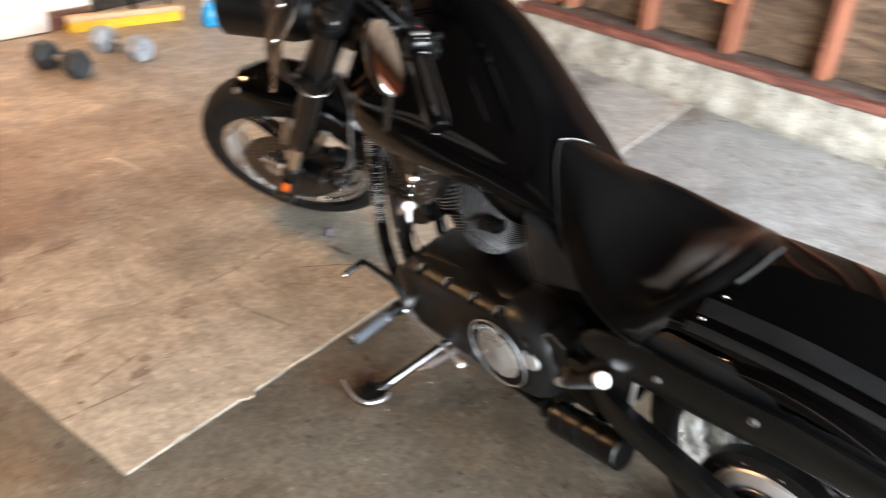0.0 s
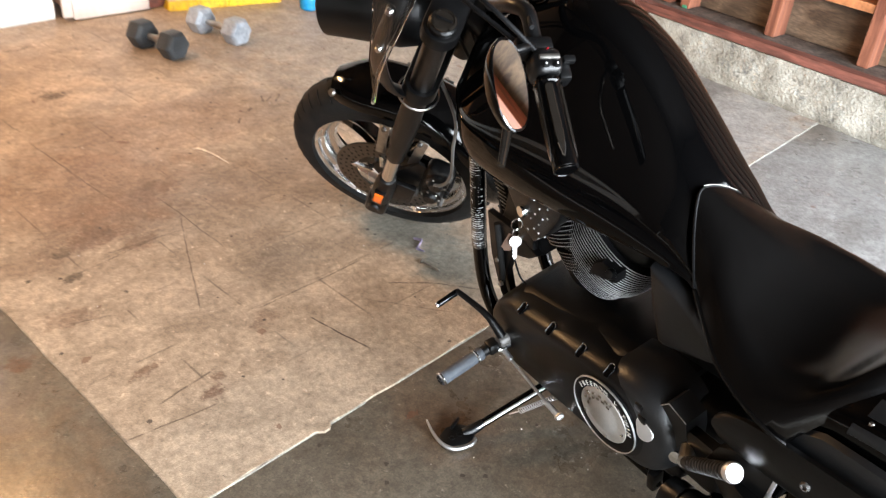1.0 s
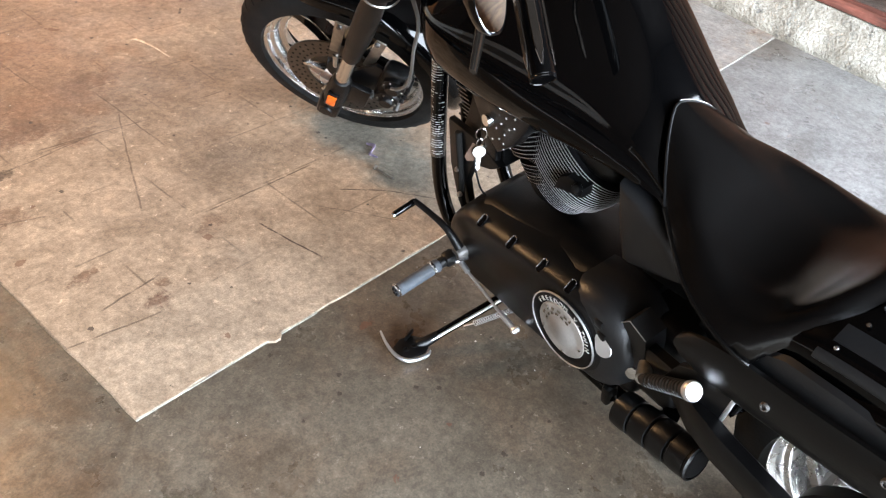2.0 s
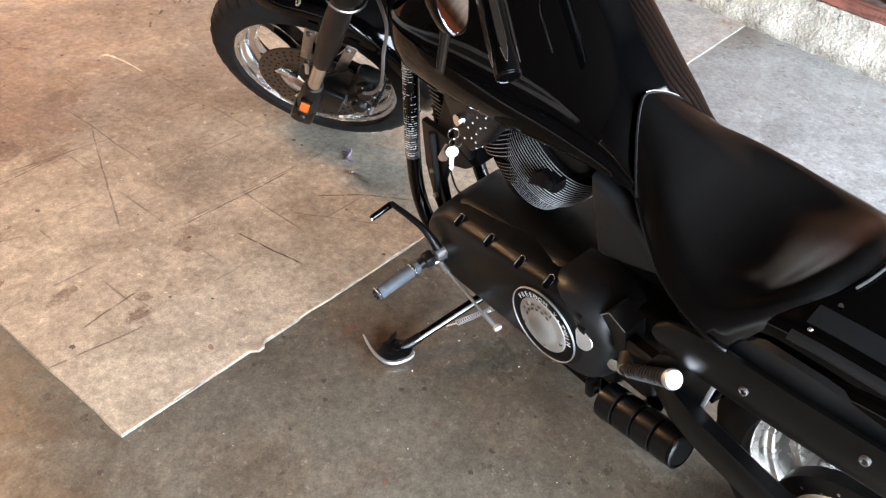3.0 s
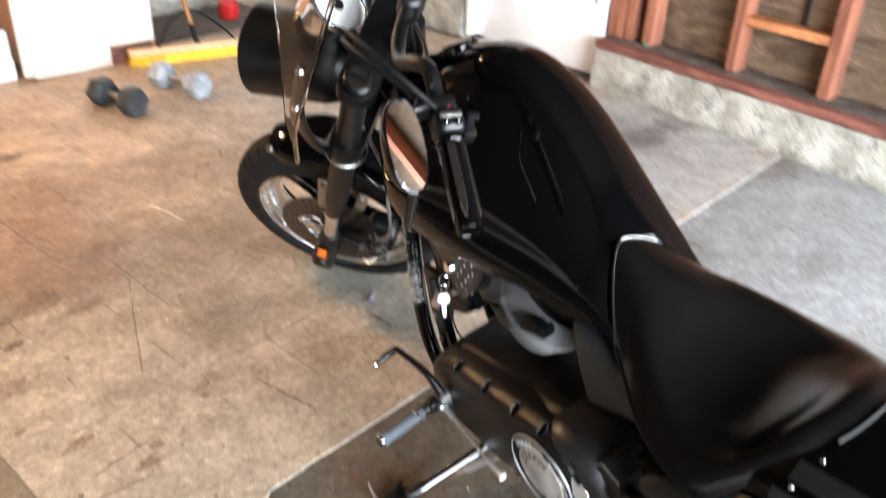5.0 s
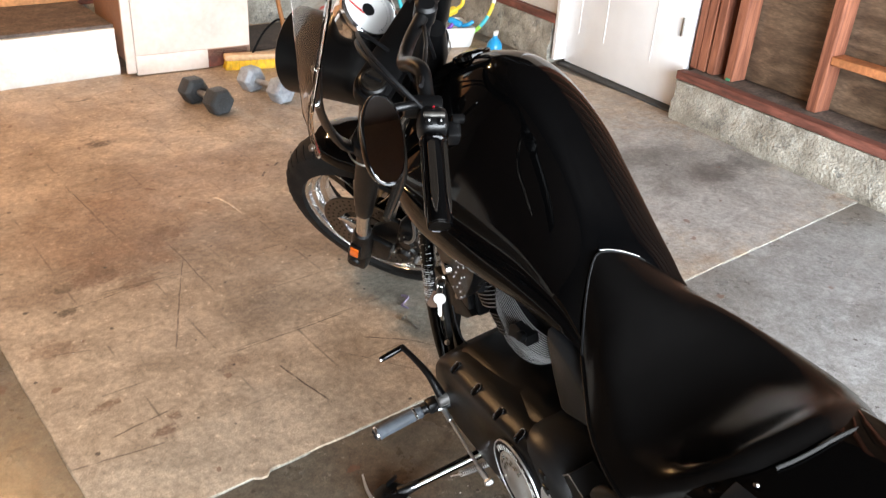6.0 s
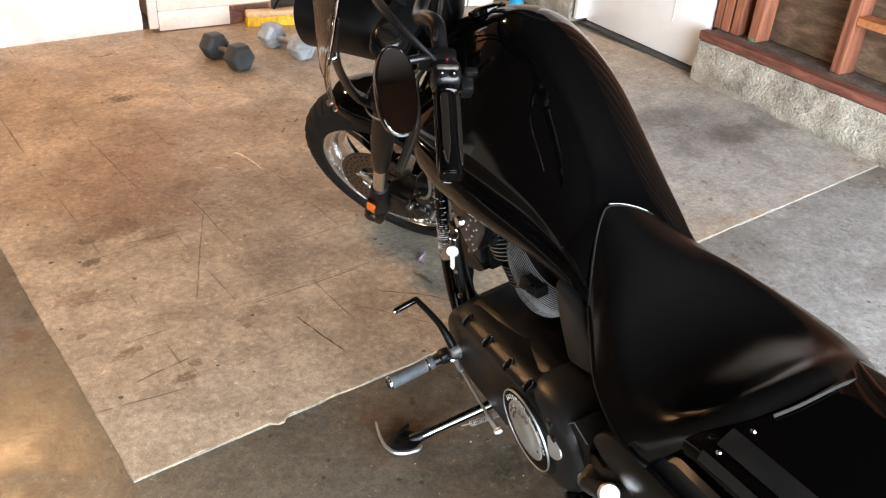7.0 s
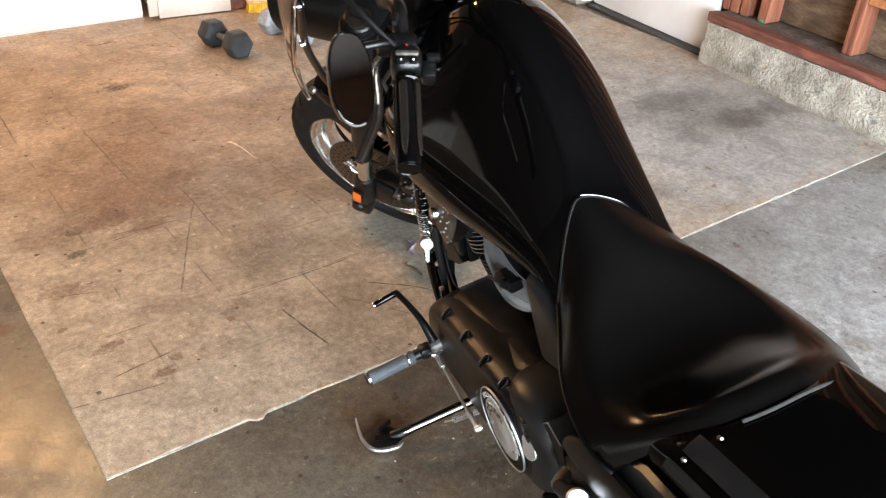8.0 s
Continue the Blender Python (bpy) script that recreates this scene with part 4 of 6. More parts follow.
fpart("caliper_bracket", bm, SATIN, "", cal)
bm = bm_new()
tube(bm, [(-0.118, 0.117, 0.205), (-0.142, 0.13, 0.245), (-0.150, 0.145, 0.33), (-0.125, 0.15, 0.46), (-0.10, 0.15, 0.58), (-0.02, 0.11, 0.66)], 0.0042, 8, 6)
fpart("brake_hose", bm, GREYLINE, "grey brake hose")

# front fender
bm = bm_new()
loops = []
for k in range(29):
    a = radians(50 + 122 * k / 28)
    taper = 0.62 + 0.38 * math.sin(min(1, k / 5, (28 - k) / 4) * math.pi / 2)
    lp = []
    for q in range(13):
        b = math.pi * (q / 12 - 0.5)
        yv = 0.084 * taper * math.sin(b)
        rr = 0.292 + 0.046 * math.cos(b) ** 0.6
        lp.append(V((rr * math.cos(a), yv, rr * math.sin(a))))
    lp += [V((0.29 * math.cos(a), 0.080 * taper * math.sin(math.pi * (0.5 - q / 6)), 0.29 * math.sin(a))) * 1.0 for q in range(7)]
    for i in range(13, 20):
        s = abs(lp[i].y) / (0.084 * taper)
        rr = 0.290 + 0.042 * math.sqrt(max(0, 1 - min(1, s) ** 2)) ** 0.6
        lp[i].x, lp[i].z = rr * math.cos(a), rr * math.sin(a)
    loops.append(lp)
rings(bm, loops)
turn(bm, pose(0, -0.042, 0))
fend = fpart("front_fender", bm, PAINT, "gloss black front fender")
for sgn in (1, -1):
    for xx, lean in ((0.041, 4), (-0.057, -4)):
        bm = bm_new()
        box(bm, (0, 0, 0), (0.026, 0.005, 0.13), 0.002, pose(xx, -0.042 + 0.102 * sgn, 0.222, 0, lean, 0))
        stay = fpart("fender_stay", bm, DULL, "silver fender bracket", fend)
        bm = bm_new()
        lathe(bm, [(0.001, 0.006), (0.006, 0.006), (0.0075, 0.002), (0.0075, 0.0)], axis_m((xx + 0.004, -0.042 + 0.1045 * sgn, 0.275), (0, sgn, 0)), 12)
        fpart("stay_bolt", bm, GUNMETAL, "", stay)
bm = bm_new()
lathe(bm, [(0.001, 0.008), (0.008, 0.008), (0.010, 0.004), (0.010, 0)], axis_m((0.20, 0.015, 0.262), (0.6, 0.45, 0.66)), 12)
fpart("fender_bolt", bm, DULL, "", fend)

# triple clamps, risers, bars
for zz, th in ((0.83, 0.028), (0.62, 0.034)):
    bm = bm_new()
    prism(bm, stadium(-0.008, 0.114, 0.037, -0.008, -0.206, 0.037), th, pose(0, 0.0577 * zz, zz), 0.006)
    fpart("triple_clamp", bm, SATIN, "black fork clamp")
bm = bm_new()
lathe(bm, [(0.03, 0.6), (0.034, 0.66), (0.034, 0.82), (0.02, 0.89), (0.001, 0.89)], pose(-0.06, -0.046, 0, -3.3), 20)
fpart("steering_head", bm, SATIN)
bar_l = [(-0.05, 0.008, 0.985), (-0.05, 0.05, 0.985), (-0.055, 0.13, 0.985), (-0.073, 0.20, 1.01), (-0.10, 0.238, 1.066), (-0.126, 0.26, 1.090), (-0.15, 0.295, 1.085), (-0.176, 0.33, 1.081), (-0.259, 0.478, 1.074)]
for sgn in (1, -1):
    pts = [(p[0], p[1] if sgn > 0 else 0.016 - p[1], p[2]) for p in bar_l]
    bm = bm_new()
    tube(bm, pts, 0.0125, 14, 6)
    hb = fpart("handlebar", bm, SATIN, "satin black handlebar")
    bm = bm_new()
    lathe(bm, [(0.016, 0.86), (0.018, 0.87), (0.016, 0.95), (0.021, 0.965), (0.021, 1.000), (0.015, 1.005), (0.001, 1.005)], pose(-0.05, 0.008 + 0.05 * sgn, 0), 18)
    fpart("riser", bm, SATIN, "black bar riser", hb)
    e, s = V(pts[-1]), V(pts[-2])
    d = (e - s).normalized()
    gm = axis_m(e - d * 0.135, d, (0, 0, 1))
    bm = bm_new()
    lathe(bm, [(0.0145, -0.004), (0.0215, -0.002), (0.0225, 0.004), (0.0195, 0.008), (0.0185, 0.10), (0.0195, 0.13), (0.0195, 0.139), (0.016, 0.142), (0.001, 0.142)], gm, 28)
    grip = fpart("grip", bm, PAINT, "gloss black grip with chrome-edged flutes")
    for k in range(5):
        a = 2 * math.pi * k / 5 + 0.35
        bm = bm_new()
        out = [(0.0058 * math.cos(q * math.pi / 6), 0.014 - 0.006 * math.sin(q * math.pi / 6)) for q in range(7)] + [(-0.0062, 0.095), (0.0, 0.128), (0.0062, 0.095)]
        fm = gm @ pose(0.0185 * math.cos(a), 0.0185 * math.sin(a), 0, 0, 0, math.degrees(a)) @ Matrix(((0, 0, 1, 0), (1, 0, 0, 0), (0, 1, 0, 0), (0, 0, 0, 1)))
        prism(bm, out, 0.0022, fm, 0.0008, 1)
        fl = fpart("flute", bm, FLUTE, "", grip)
        bm = bm_new()
        tube(bm, [fm @ V((x_, y_, 0.0016)) for x_, y_ in ((-0.0050, 0.105), (-0.001, 0.126), (0.001, 0.126), (0.0050, 0.105))], 0.0008, 5)
        fpart("flute_tip", bm, CHROME, "chrome flute tip", fl)
    bm = bm_new()
    lathe(bm, [(0.0186, 0.1405), (0.0192, 0.142), (0.0178, 0.1432), (0.0172, 0.142)], gm, 28, True)
    fpart("end_ring", bm, PAINT, "", grip)
    # switch housing, lever perch, lever
    sm = axis_m(e - d * 0.162, d, (0, 0, 1))
    bm = bm_new()
    box(bm, (0.003, 0.0, 0.0), (0.052, 0.046, 0.044), 0.014, sm, 3)
    sw = fpart("switch_housing", bm, PLASTIC, "black handlebar switch housing")
    bm = bm_new()
    box(bm, (0.0285, 0.0, -0.002), (0.006, 0.034, 0.009), 0.003, sm)
    fpart("switch_band", bm, DULL, "pale worn switch rim", sw)
    for bx2 in (-0.009, 0.009):
        bm = bm_new()
        box(bm, (0.0295, bx2, 0.011), (0.006, 0.010, 0.010), 0.002, sm)
        sb = fpart("switch_button", bm, PLASTIC, "", sw)
        bm = bm_new()
        box(bm, (0.0328, bx2, 0.011), (0.0006, 0.0022, 0.003), 0, sm)
        fpart("button_mark", bm, PRINT, "", sb)
    bm = bm_new()
    box(bm, (0.0282, 0.0, -0.016), (0.004, 0.004, 0.0025), 0.001, sm)
    fpart("red_mark", bm, REDDARK, "small red switch mark", sw)
    bm = bm_new()
    box(bm, (-0.012, -0.034 * sgn, 0.006), (0.03, 0.022, 0.03), 0.006, sm)
    box(bm, (0.008, -0.040 * sgn, -0.008), (0.012, 0.02, 0.012), 0.003, sm)
    fpart("housing_clamp", bm, PLASTIC, "", sw)
    pm = axis_m(e - d * 0.195, d, (0, 0, 1))
    bm = bm_new()
    box(bm, (0.0, 0.012 * sgn, 0.0), (0.036, 0.06, 0.026), 0.007, pm)
    per = fpart("lever_perch", bm, SATIN, "black lever perch")
    bm = bm_new()
    lv = [(-0.14, 0.325, 1.072), (-0.133, 0.345, 1.045), (-0.153, 0.375, 1.012), (-0.167, 0.405, 1.005), (-0.178, 0.478, 1.006)]
    tube(bm, [(p[0], p[1] if sgn > 0 else 0.016 - p[1], p[2]) for p in lv], [0.008, 0.010, 0.012, 0.0105, 0.0075], 12, 5, 0.6)
    fpart("lever", bm, FLUTE, "dark polished clutch lever" if sgn > 0 else "dark polished brake lever", per)
# left mirror on a short stalk
mc = V((-0.137, 0.426, 1.128))
mm = axis_m(mc, (-0.53, 0.08, 0.845), (0.035, -0.082, 0.092))


def oval(rx, ry, n=36, p=2.3):
    return [(rx * abs(math.cos(t)) ** (2 / p) * (1 if math.cos(t) >= 0 else -1), ry * abs(math.sin(t)) ** (2 / p) * (1 if math.sin(t) >= 0 else -1)) for t in [2 * math.pi * k / n for k in range(n)]]


bm = bm_new()
rings(bm, [[mm @ V((x_ * s_, y_ * s_, h_)) for x_, y_ in oval(0.067, 0.034)] for s_, h_ in ((0.3, -0.030), (0.7, -0.025), (0.93, -0.012), (1.0, 0.0), (0.99, 0.003), (0.955, 0.0035), (0.95, 0.002))])
mir = fpart("mirror", bm, PAINT, "oval black mirror on the bar")
bm = bm_new()
rings(bm, [[mm @ V((x_ * s_, y_ * s_, h_)) for x_, y_ in oval(0.067, 0.034)] for s_, h_ in ((0.95, 0.0022), (0.93, 0.0030))])
mg = fpart("mirror_glass", bm, MIRROR, "mirror glass", mir)
mg.data.polygons.foreach_set("use_smooth", [False] * len(mg.data.polygons))
bm = bm_new()
tube(bm, [mm @ V((0.03, 0.0, -0.026)), mm @ V((0.045, -0.012, -0.032)), (-0.135, 0.345, 1.11), (-0.15, 0.32, 1.095)], 0.0065, 10, 5)
fpart("mirror_stalk", bm, SATIN, "", mir)

# headlight, gauge, screen
hd = V((math.cos(radians(18)), 0, -math.sin(radians(18))))
hm = axis_m(V((0.035, -0.004, 0.685)), hd)
bm = bm_new()
lathe(bm, [(0.001, -0.02), (0.05, -0.015), (0.078, 0.01), (0.090, 0.05), (0.093, 0.16), (0.096, 0.215), (0.092, 0.219), (0.087, 0.21)], hm, 44)
head = fpart("headlight", bm, SATIN, "satin black headlight shell")
bm = bm_new()
lathe(bm, [(0.087, 0.208), (0.07, 0.222), (0.035, 0.229), (0.001, 0.231)], hm, 36)
fpart("lens", bm, GLASS, "clear headlight lens", head)
bm = bm_new()
lathe(bm, [(0.086, 0.2), (0.06, 0.14), (0.015, 0.11), (0.001, 0.11)], hm, 36)
fpart("bowl", bm, CHROME, "chrome headlight bowl", head)
gd = V((-0.45, -0.10, 0.88)).normalized()
gmx = axis_m(V((0.10, -0.024, 0.806)), gd, (0, 1, 0)) @ Matrix.Scale(1.15, 4)
bm = bm_new()
lathe(bm, [(0.001, -0.085), (0.028, -0.083), (0.043, -0.06), (0.051, -0.02), (0.054, 0.004), (0.056, 0.008), (0.056, 0.016), (0.051, 0.019), (0.048, 0.014), (0.048, 0.006)], gmx, 44)
ga = fpart("speedometer", bm, CHROME, "round chrome speedometer with a pale dial")
bm = bm_new()
lathe(bm, [(0.0475, 0.0068), (0.0475, 0.0076), (0.001, 0.0086)], gmx, 40)
dial = fpart("dial", bm, DIAL, "pale dial", ga)
bm = bm_new()
lathe(bm, [(0.011, 0.0086), (0.012, 0.0115), (0.001, 0.0125)], gmx, 20)
fpart("dial_hub", bm, CABLE, "", dial)
bm = bm_new()
box(bm, (0.012, -0.020, 0.0098), (0.003, 0.034, 0.001), 0, gmx)
fpart("needle", bm, REDPART, "red needle", dial)
bm = bm_new()
for k in range(40):
    a = 2 * math.pi * k / 40
    if -2.1 < a - math.pi < 2.6:
        box(bm, (0, 0, 0), (0.0042 if k % 4 == 0 else 0.0025, 0.0007, 0.0004), 0, gmx @ pose(0.041 * math.cos(a), 0.041 * math.sin(a), 0.0082, 0, 0, math.degrees(a)))
fpart("dial_marks", bm, CABLE, "", dial)
bm = bm_new()
tube(bm, [gmx @ V((0, 0, -0.08)), (0.03, 0.0, 0.72), (0.0, 0.0, 0.68)], 0.014, 10, 4)
fpart("gauge_bracket", bm, SATIN, "", ga)

bm = bm_new()
rows_ = []
for i in range(19):
    s_ = i / 18
    lp = []
    for k in range(29):
        q = -1 + 2 * k / 28
        z0 = 1.08 - 0.44 * abs(q) ** 6
        zz = z0 + (1.30 - 0.10 * q * q - z0) * s_
        hw_ = 0.240 + 0.055 * math.sin(min(1.0, max(0.0, (zz - 0.62) / 0.3)) * math.pi / 2)
        lp.append(V((0.065 + 0.20 * (1 - q * q) - 0.10 * max(0, zz - 0.8), -0.012 + hw_ * q, zz)))
    rows_.append(lp)
edge_pts = [r_[28] for r_ in rows_], [r_[0] for r_ in rows_], rows_[0][:29], rows_[-1][:29]
for lp in rows_:
    lp += [V((p.x - 0.003, -0.012 + (p.y + 0.012) * 0.985, p.z)) for p in lp[::-1]]
rings(bm, rows_)
scr = fpart("windscreen", bm, SMOKE, "smoked plastic wind screen ahead of the bars")
for ep in edge_pts[:2]:
    bm = bm_new()
    tube(bm, [p + V((0.002, 0, 0)) for p in ep], 0.004, 6)
    fpart("screen_edge", bm, SMOKE, "", scr)
for sgn in (1, -1):
    def sd(x_, y_, z_):
        return (x_, y_ if sgn > 0 else -0.024 - y_, z_)
    bm = bm_new()
    tube(bm, [sd(0.0, 0.150, 0.60), sd(0.05, 0.168, 0.62), sd(0.08, 0.185, 0.70), sd(0.085, 0.205, 0.80), sd(0.08, 0.215, 0.92)], [0.036, 0.034, 0.026, 0.016, 0.010], 12, 5, 0.3)
    arm = fpart("screen_arm", bm, SATIN, "", scr)
    for p in (sd(0.082, 0.208, 0.79), sd(0.08, 0.214, 0.91)):
        bm = bm_new()
        lathe(bm, [(0.001, 0.012), (0.006, 0.012), (0.008, 0.008), (0.008, -0.004)], axis_m(p, (0.3, sgn, 0.1)), 12)
        fpart("screen_bolt", bm, CHROME, "chrome screw", arm)
# cables
for pts in ([(-0.16, 0.33, 1.10), (-0.06, 0.30, 1.12), (0.03, 0.16, 0.98), (-0.02, 0.05, 0.80), (-0.12, 0.03, 0.62)],
            [(-0.15, 0.32, 1.08), (-0.02, 0.25, 1.05), (0.04, 0.12, 0.90), (-0.04, 0.06, 0.72), (-0.16, 0.05, 0.55)],
            [(-0.16, -0.33, 1.10), (-0.05, -0.28, 1.13), (0.04, -0.14, 1.0), (0.0, -0.03, 0.80), (-0.12, -0.03, 0.62)],
            [(-0.14, 0.30, 1.11), (-0.10, 0.18, 1.05), (-0.06, 0.08, 0.97), (-0.08, 0.04, 0.85)]):
    bm = bm_new()
    tube(bm, pts, 0.0038, 8, 6)
    fpart("cable", bm, CABLE)

# ---- frame, tank, seat ----
def interp(tab, t):
    """Values on a smooth curve through the rows (t, a, b, ...) of a table."""
    t = min(max(t, tab[0][0]), tab[-1][0])
    for i in range(len(tab) - 1):
        r0, r1 = tab[i], tab[i + 1]
        if t <= r1[0]:
            rp, rn = tab[max(i - 1, 0)], tab[min(i + 2, len(tab) - 1)]
            h = r1[0] - r0[0]
            s = (t - r0[0]) / h
            out = []
            for k in range(1, len(r0)):
                m0 = (r1[k] - rp[k]) / (r1[0] - rp[0])
                m1 = (rn[k] - r0[k]) / (rn[0] - r0[0])
                out.append((2 * s ** 3 - 3 * s * s + 1) * r0[k] + (s ** 3 - 2 * s * s + s) * h * m0 + (3 * s * s - 2 * s ** 3) * r1[k] + (s ** 3 - s * s) * h * m1)
            return out


# tank: fwd, crest, half width, ridge height, bottom
TANK = [(-0.075, 0.648, 0.112, 0.638, 0.618), (-0.04, 0.684, 0.116, 0.652, 0.626), (0.0, 0.744, 0.121, 0.676, 0.634), (0.1, 0.866, 0.140, 0.692, 0.634), (0.2, 0.948, 0.162, 0.698, 0.634),
        (0.3, 0.984, 0.176, 0.70, 0.632), (0.4, 0.964, 0.180, 0.708, 0.636), (0.48, 0.931, 0.168, 0.735, 0.645), (0.55, 0.895, 0.125, 0.765, 0.675), (0.59, 0.858, 0.07, 0.775, 0.725)]
CY = -0.022  # the spine of tank and seat
# the rolled lower rail on the left side: fwd, height of its crisp upper edge, depth of the hollow above it
RAILS = [(-0.075, 0.652, 0.004), (-0.04, 0.664, 0.012), (0.0, 0.676, 0.020), (0.1, 0.698, 0.030), (0.2, 0.714, 0.032), (0.3, 0.726, 0.028), (0.4, 0.734, 0.016), (0.48, 0.742, 0.006), (0.59, 0.775, 0.002)]


def tank_half(crest, hw, bot, edge, hollow, out, up):
    """The section from the crest down one side to the middle of the floor, as (y, z). out = 0: a straight flank below a rounded crest."""
    top = edge + 0.9 * hollow
    hd = hw - hollow
    pts = []
    for k in range(17):
        q = k / 16
        if out:
            a = math.pi / 2 * q
            pts.append((hd * math.sin(a) ** out, top + (crest - top) * max(0.0, math.cos(a)) ** up))
        else:
            g = (math.sqrt(q * q + up * up) - up) / (math.sqrt(1 + up * up) - up)
            pts.append((hd * q, top + (crest - top) * (1 - g)))
    h = hollow
    pts += [(hd + 0.10 * h, edge + 0.45 * h), (hd + 0.32 * h, edge + 0.18 * h), (hd + 0.64 * h, edge + 0.05 * h), (hd + 0.88 * h, edge)]
    low = min(bot, edge - 0.012)
    fall = edge - low
    pts += [(hw, edge - 0.10 * fall), (hw + 0.003, edge - 0.35 * fall), (hw + 0.001, edge - 0.65 * fall), (hw - 0.008, edge - 0.88 * fall), (hw - 0.024, low), (hw * 0.5, low)]
    return pts


def tank_top(f, y):
    """Height of the tank's right side at a distance y from its spine."""
    crest, hw, ridge, bot = interp(TANK, f)
    pts = tank_half(crest, hw, max(bot, 0.645), min(ridge, crest - 0.004), 0.002, 0.936, 0.865 + 0.1 * max(0.0, min(1.0, (0.16 - f) / 0.2)))[:17]
    for (y0, z0), (y1, z1) in zip(pts, pts[1:]):
        if y0 <= y <= y1 and y1 > y0:
            return z0 + (z1 - z0) * (y - y0) / (y1 - y0)
    return pts[-1][1]


bm = bm_new()
loops = []
NT = 56
for i in range(NT + 1):
    f = -0.075 + 0.665 * i / NT
    crest, hw, ridge, bot = interp(TANK, f)
    edge_z, hol = interp(RAILS, f)
    bot = max(bot, 0.645)
    left = tank_half(crest, hw, bot, min(edge_z, crest - 0.004), hol, 0, 0.30)
    right = tank_half(crest, hw, bot, min(ridge, crest - 0.004), 0.002, 0.936, 0.865 + 0.1 * max(0.0, min(1.0, (0.16 - f) / 0.2)))
    lp = [V((f, CY + y_, z_)) for y_, z_ in left] + [V((f, CY - y_, z_)) for y_, z_ in right[:0:-1]]
    loops.append(lp)
rings(bm, loops)
tank = part("fuel_tank", bm, PAINT, bike, "gloss black teardrop fuel tank")
bm = bm_new()
lathe(bm, [(0.001, 0.007), (0.022, 0.007), (0.026, 0.004), (0.028, -0.006)], axis_m((0.415, CY, 0.958), (0.35, 0, 1)), 32)
cap_ = part("filler_cap", bm, PAINT, tank, "flush black filler cap")
bm = bm_new()
lathe(bm, [(0.030, 0.0), (0.033, 0.004), (0.036, 0.002), (0.036, -0.006)], axis_m((0.415, CY, 0.958), (0.35, 0, 1)), 32, True)
part("cap_ring", bm, PAINT, cap_, "black cap ring")
# seat
def seat_point(s, v):
    f0, f1 = (-0.078 if v > 0 else -0.034) * abs(v) ** 1.4 - 0.001, -0.405 + (0.085 if v > 0 else 0.02) * v * v
    f = f0 + (f1 - f0) * s
    hw, ze, zc = interp([(0.0, 0.117, 0.648, 0.757), (0.18, 0.142, 0.622, 0.715), (0.4, 0.172, 0.598, 0.650), (0.6, 0.188, 0.585, 0.622), (0.8, 0.196, 0.578, 0.640), (0.93, 0.194, 0.570, 0.668), (1.0, 0.186, 0.560, 0.660)], s)
    av = abs(v)
    z = ze + (zc - ze) * (1 - (av * av + 0.0025) ** (0.5 * max(1.25 + 1.35 * min(1, s / 0.45), 1.65 if v < 0 else 0)))
    z += 0.020 * math.exp(-((av - 0.78) / 0.21) ** 2) * math.sin(math.pi * min(1, max(0, (s - 0.12) / 0.8)))
    z += 0.010 * math.exp(-((s - 0.92) / 0.14) ** 2) * (1 - av * av)
    return V((f, CY + hw * v * (1 - 0.04 * (1 - av)) + 0.028 * (1 - av) * max(0.0, 1 - s / 0.3), z))


bm = bm_new()
NS, NV = 36, 36
grid = [[bm.verts.new(seat_point(i / NS, -1 + 2 * j / NV)) for j in range(NV + 1)] for i in range(NS + 1)]
for i in range(NS):
    for j in range(NV):
        bm.faces.new((grid[i][j], grid[i][j + 1], grid[i + 1][j + 1], grid[i + 1][j]))
r = bmesh.ops.extrude_edge_only(bm, edges=[e for e in bm.edges if e.is_boundary])
for v in r["geom"]:
    if isinstance(v, bmesh.types.BMVert):
        v.co = V((v.co.x + (0.012 if v.co.x < -0.2 else -0.012), CY + (v.co.y - CY) * 0.93, v.co.z - 0.028))
r = bmesh.ops.extrude_edge_only(bm, edges=[e for e in bm.edges if e.is_boundary])
for v in r["geom"]:
    if isinstance(v, bmesh.types.BMVert):
        v.co = V((v.co.x, CY + (v.co.y - CY) * 0.8, v.co.z - 0.03))
seat = part("seat", bm, VINYL, bike, "scooped black vinyl solo seat", sharp=60)
bm = bm_new()
box(bm, (-0.17, CY, 0.555), (0.24, 0.17, 0.06), 0.015)
box(bm, (-0.055, CY, 0.622), (0.09, 0.17, 0.075), 0.012)
part("seat_base", bm, PLASTIC, seat)
bm = bm_new()
tube(bm, [seat_point(0.0, -1 + 2 * k / 24) + V((0.002, 0, -0.001)) for k in range(25)], 0.0028, 8)
part("front_piping", bm, CABLE, seat)
bm = bm_new()
path = []
for k in range(25):
    v_ = -0.985 + 0.945 * k / 24
    for q in range(24):
        p = seat_point(0.005 * q, v_)
        if p.z + 0.001 > tank_top(p.x, CY - p.y):
            path.append(p + V((0.003, 0, 0.0025)))
            break
tube(bm, path, 0.00055, 6)
part("piping_trim", bm, DULL, seat, "thin bright seat edge")
bm = bm_new()
tube(bm, [seat_point(k / 24, 1.0) + V((0, 0.001, -0.002)) for k in range(25)], 0.004, 8)
part("side_piping", bm, VINYL, seat)

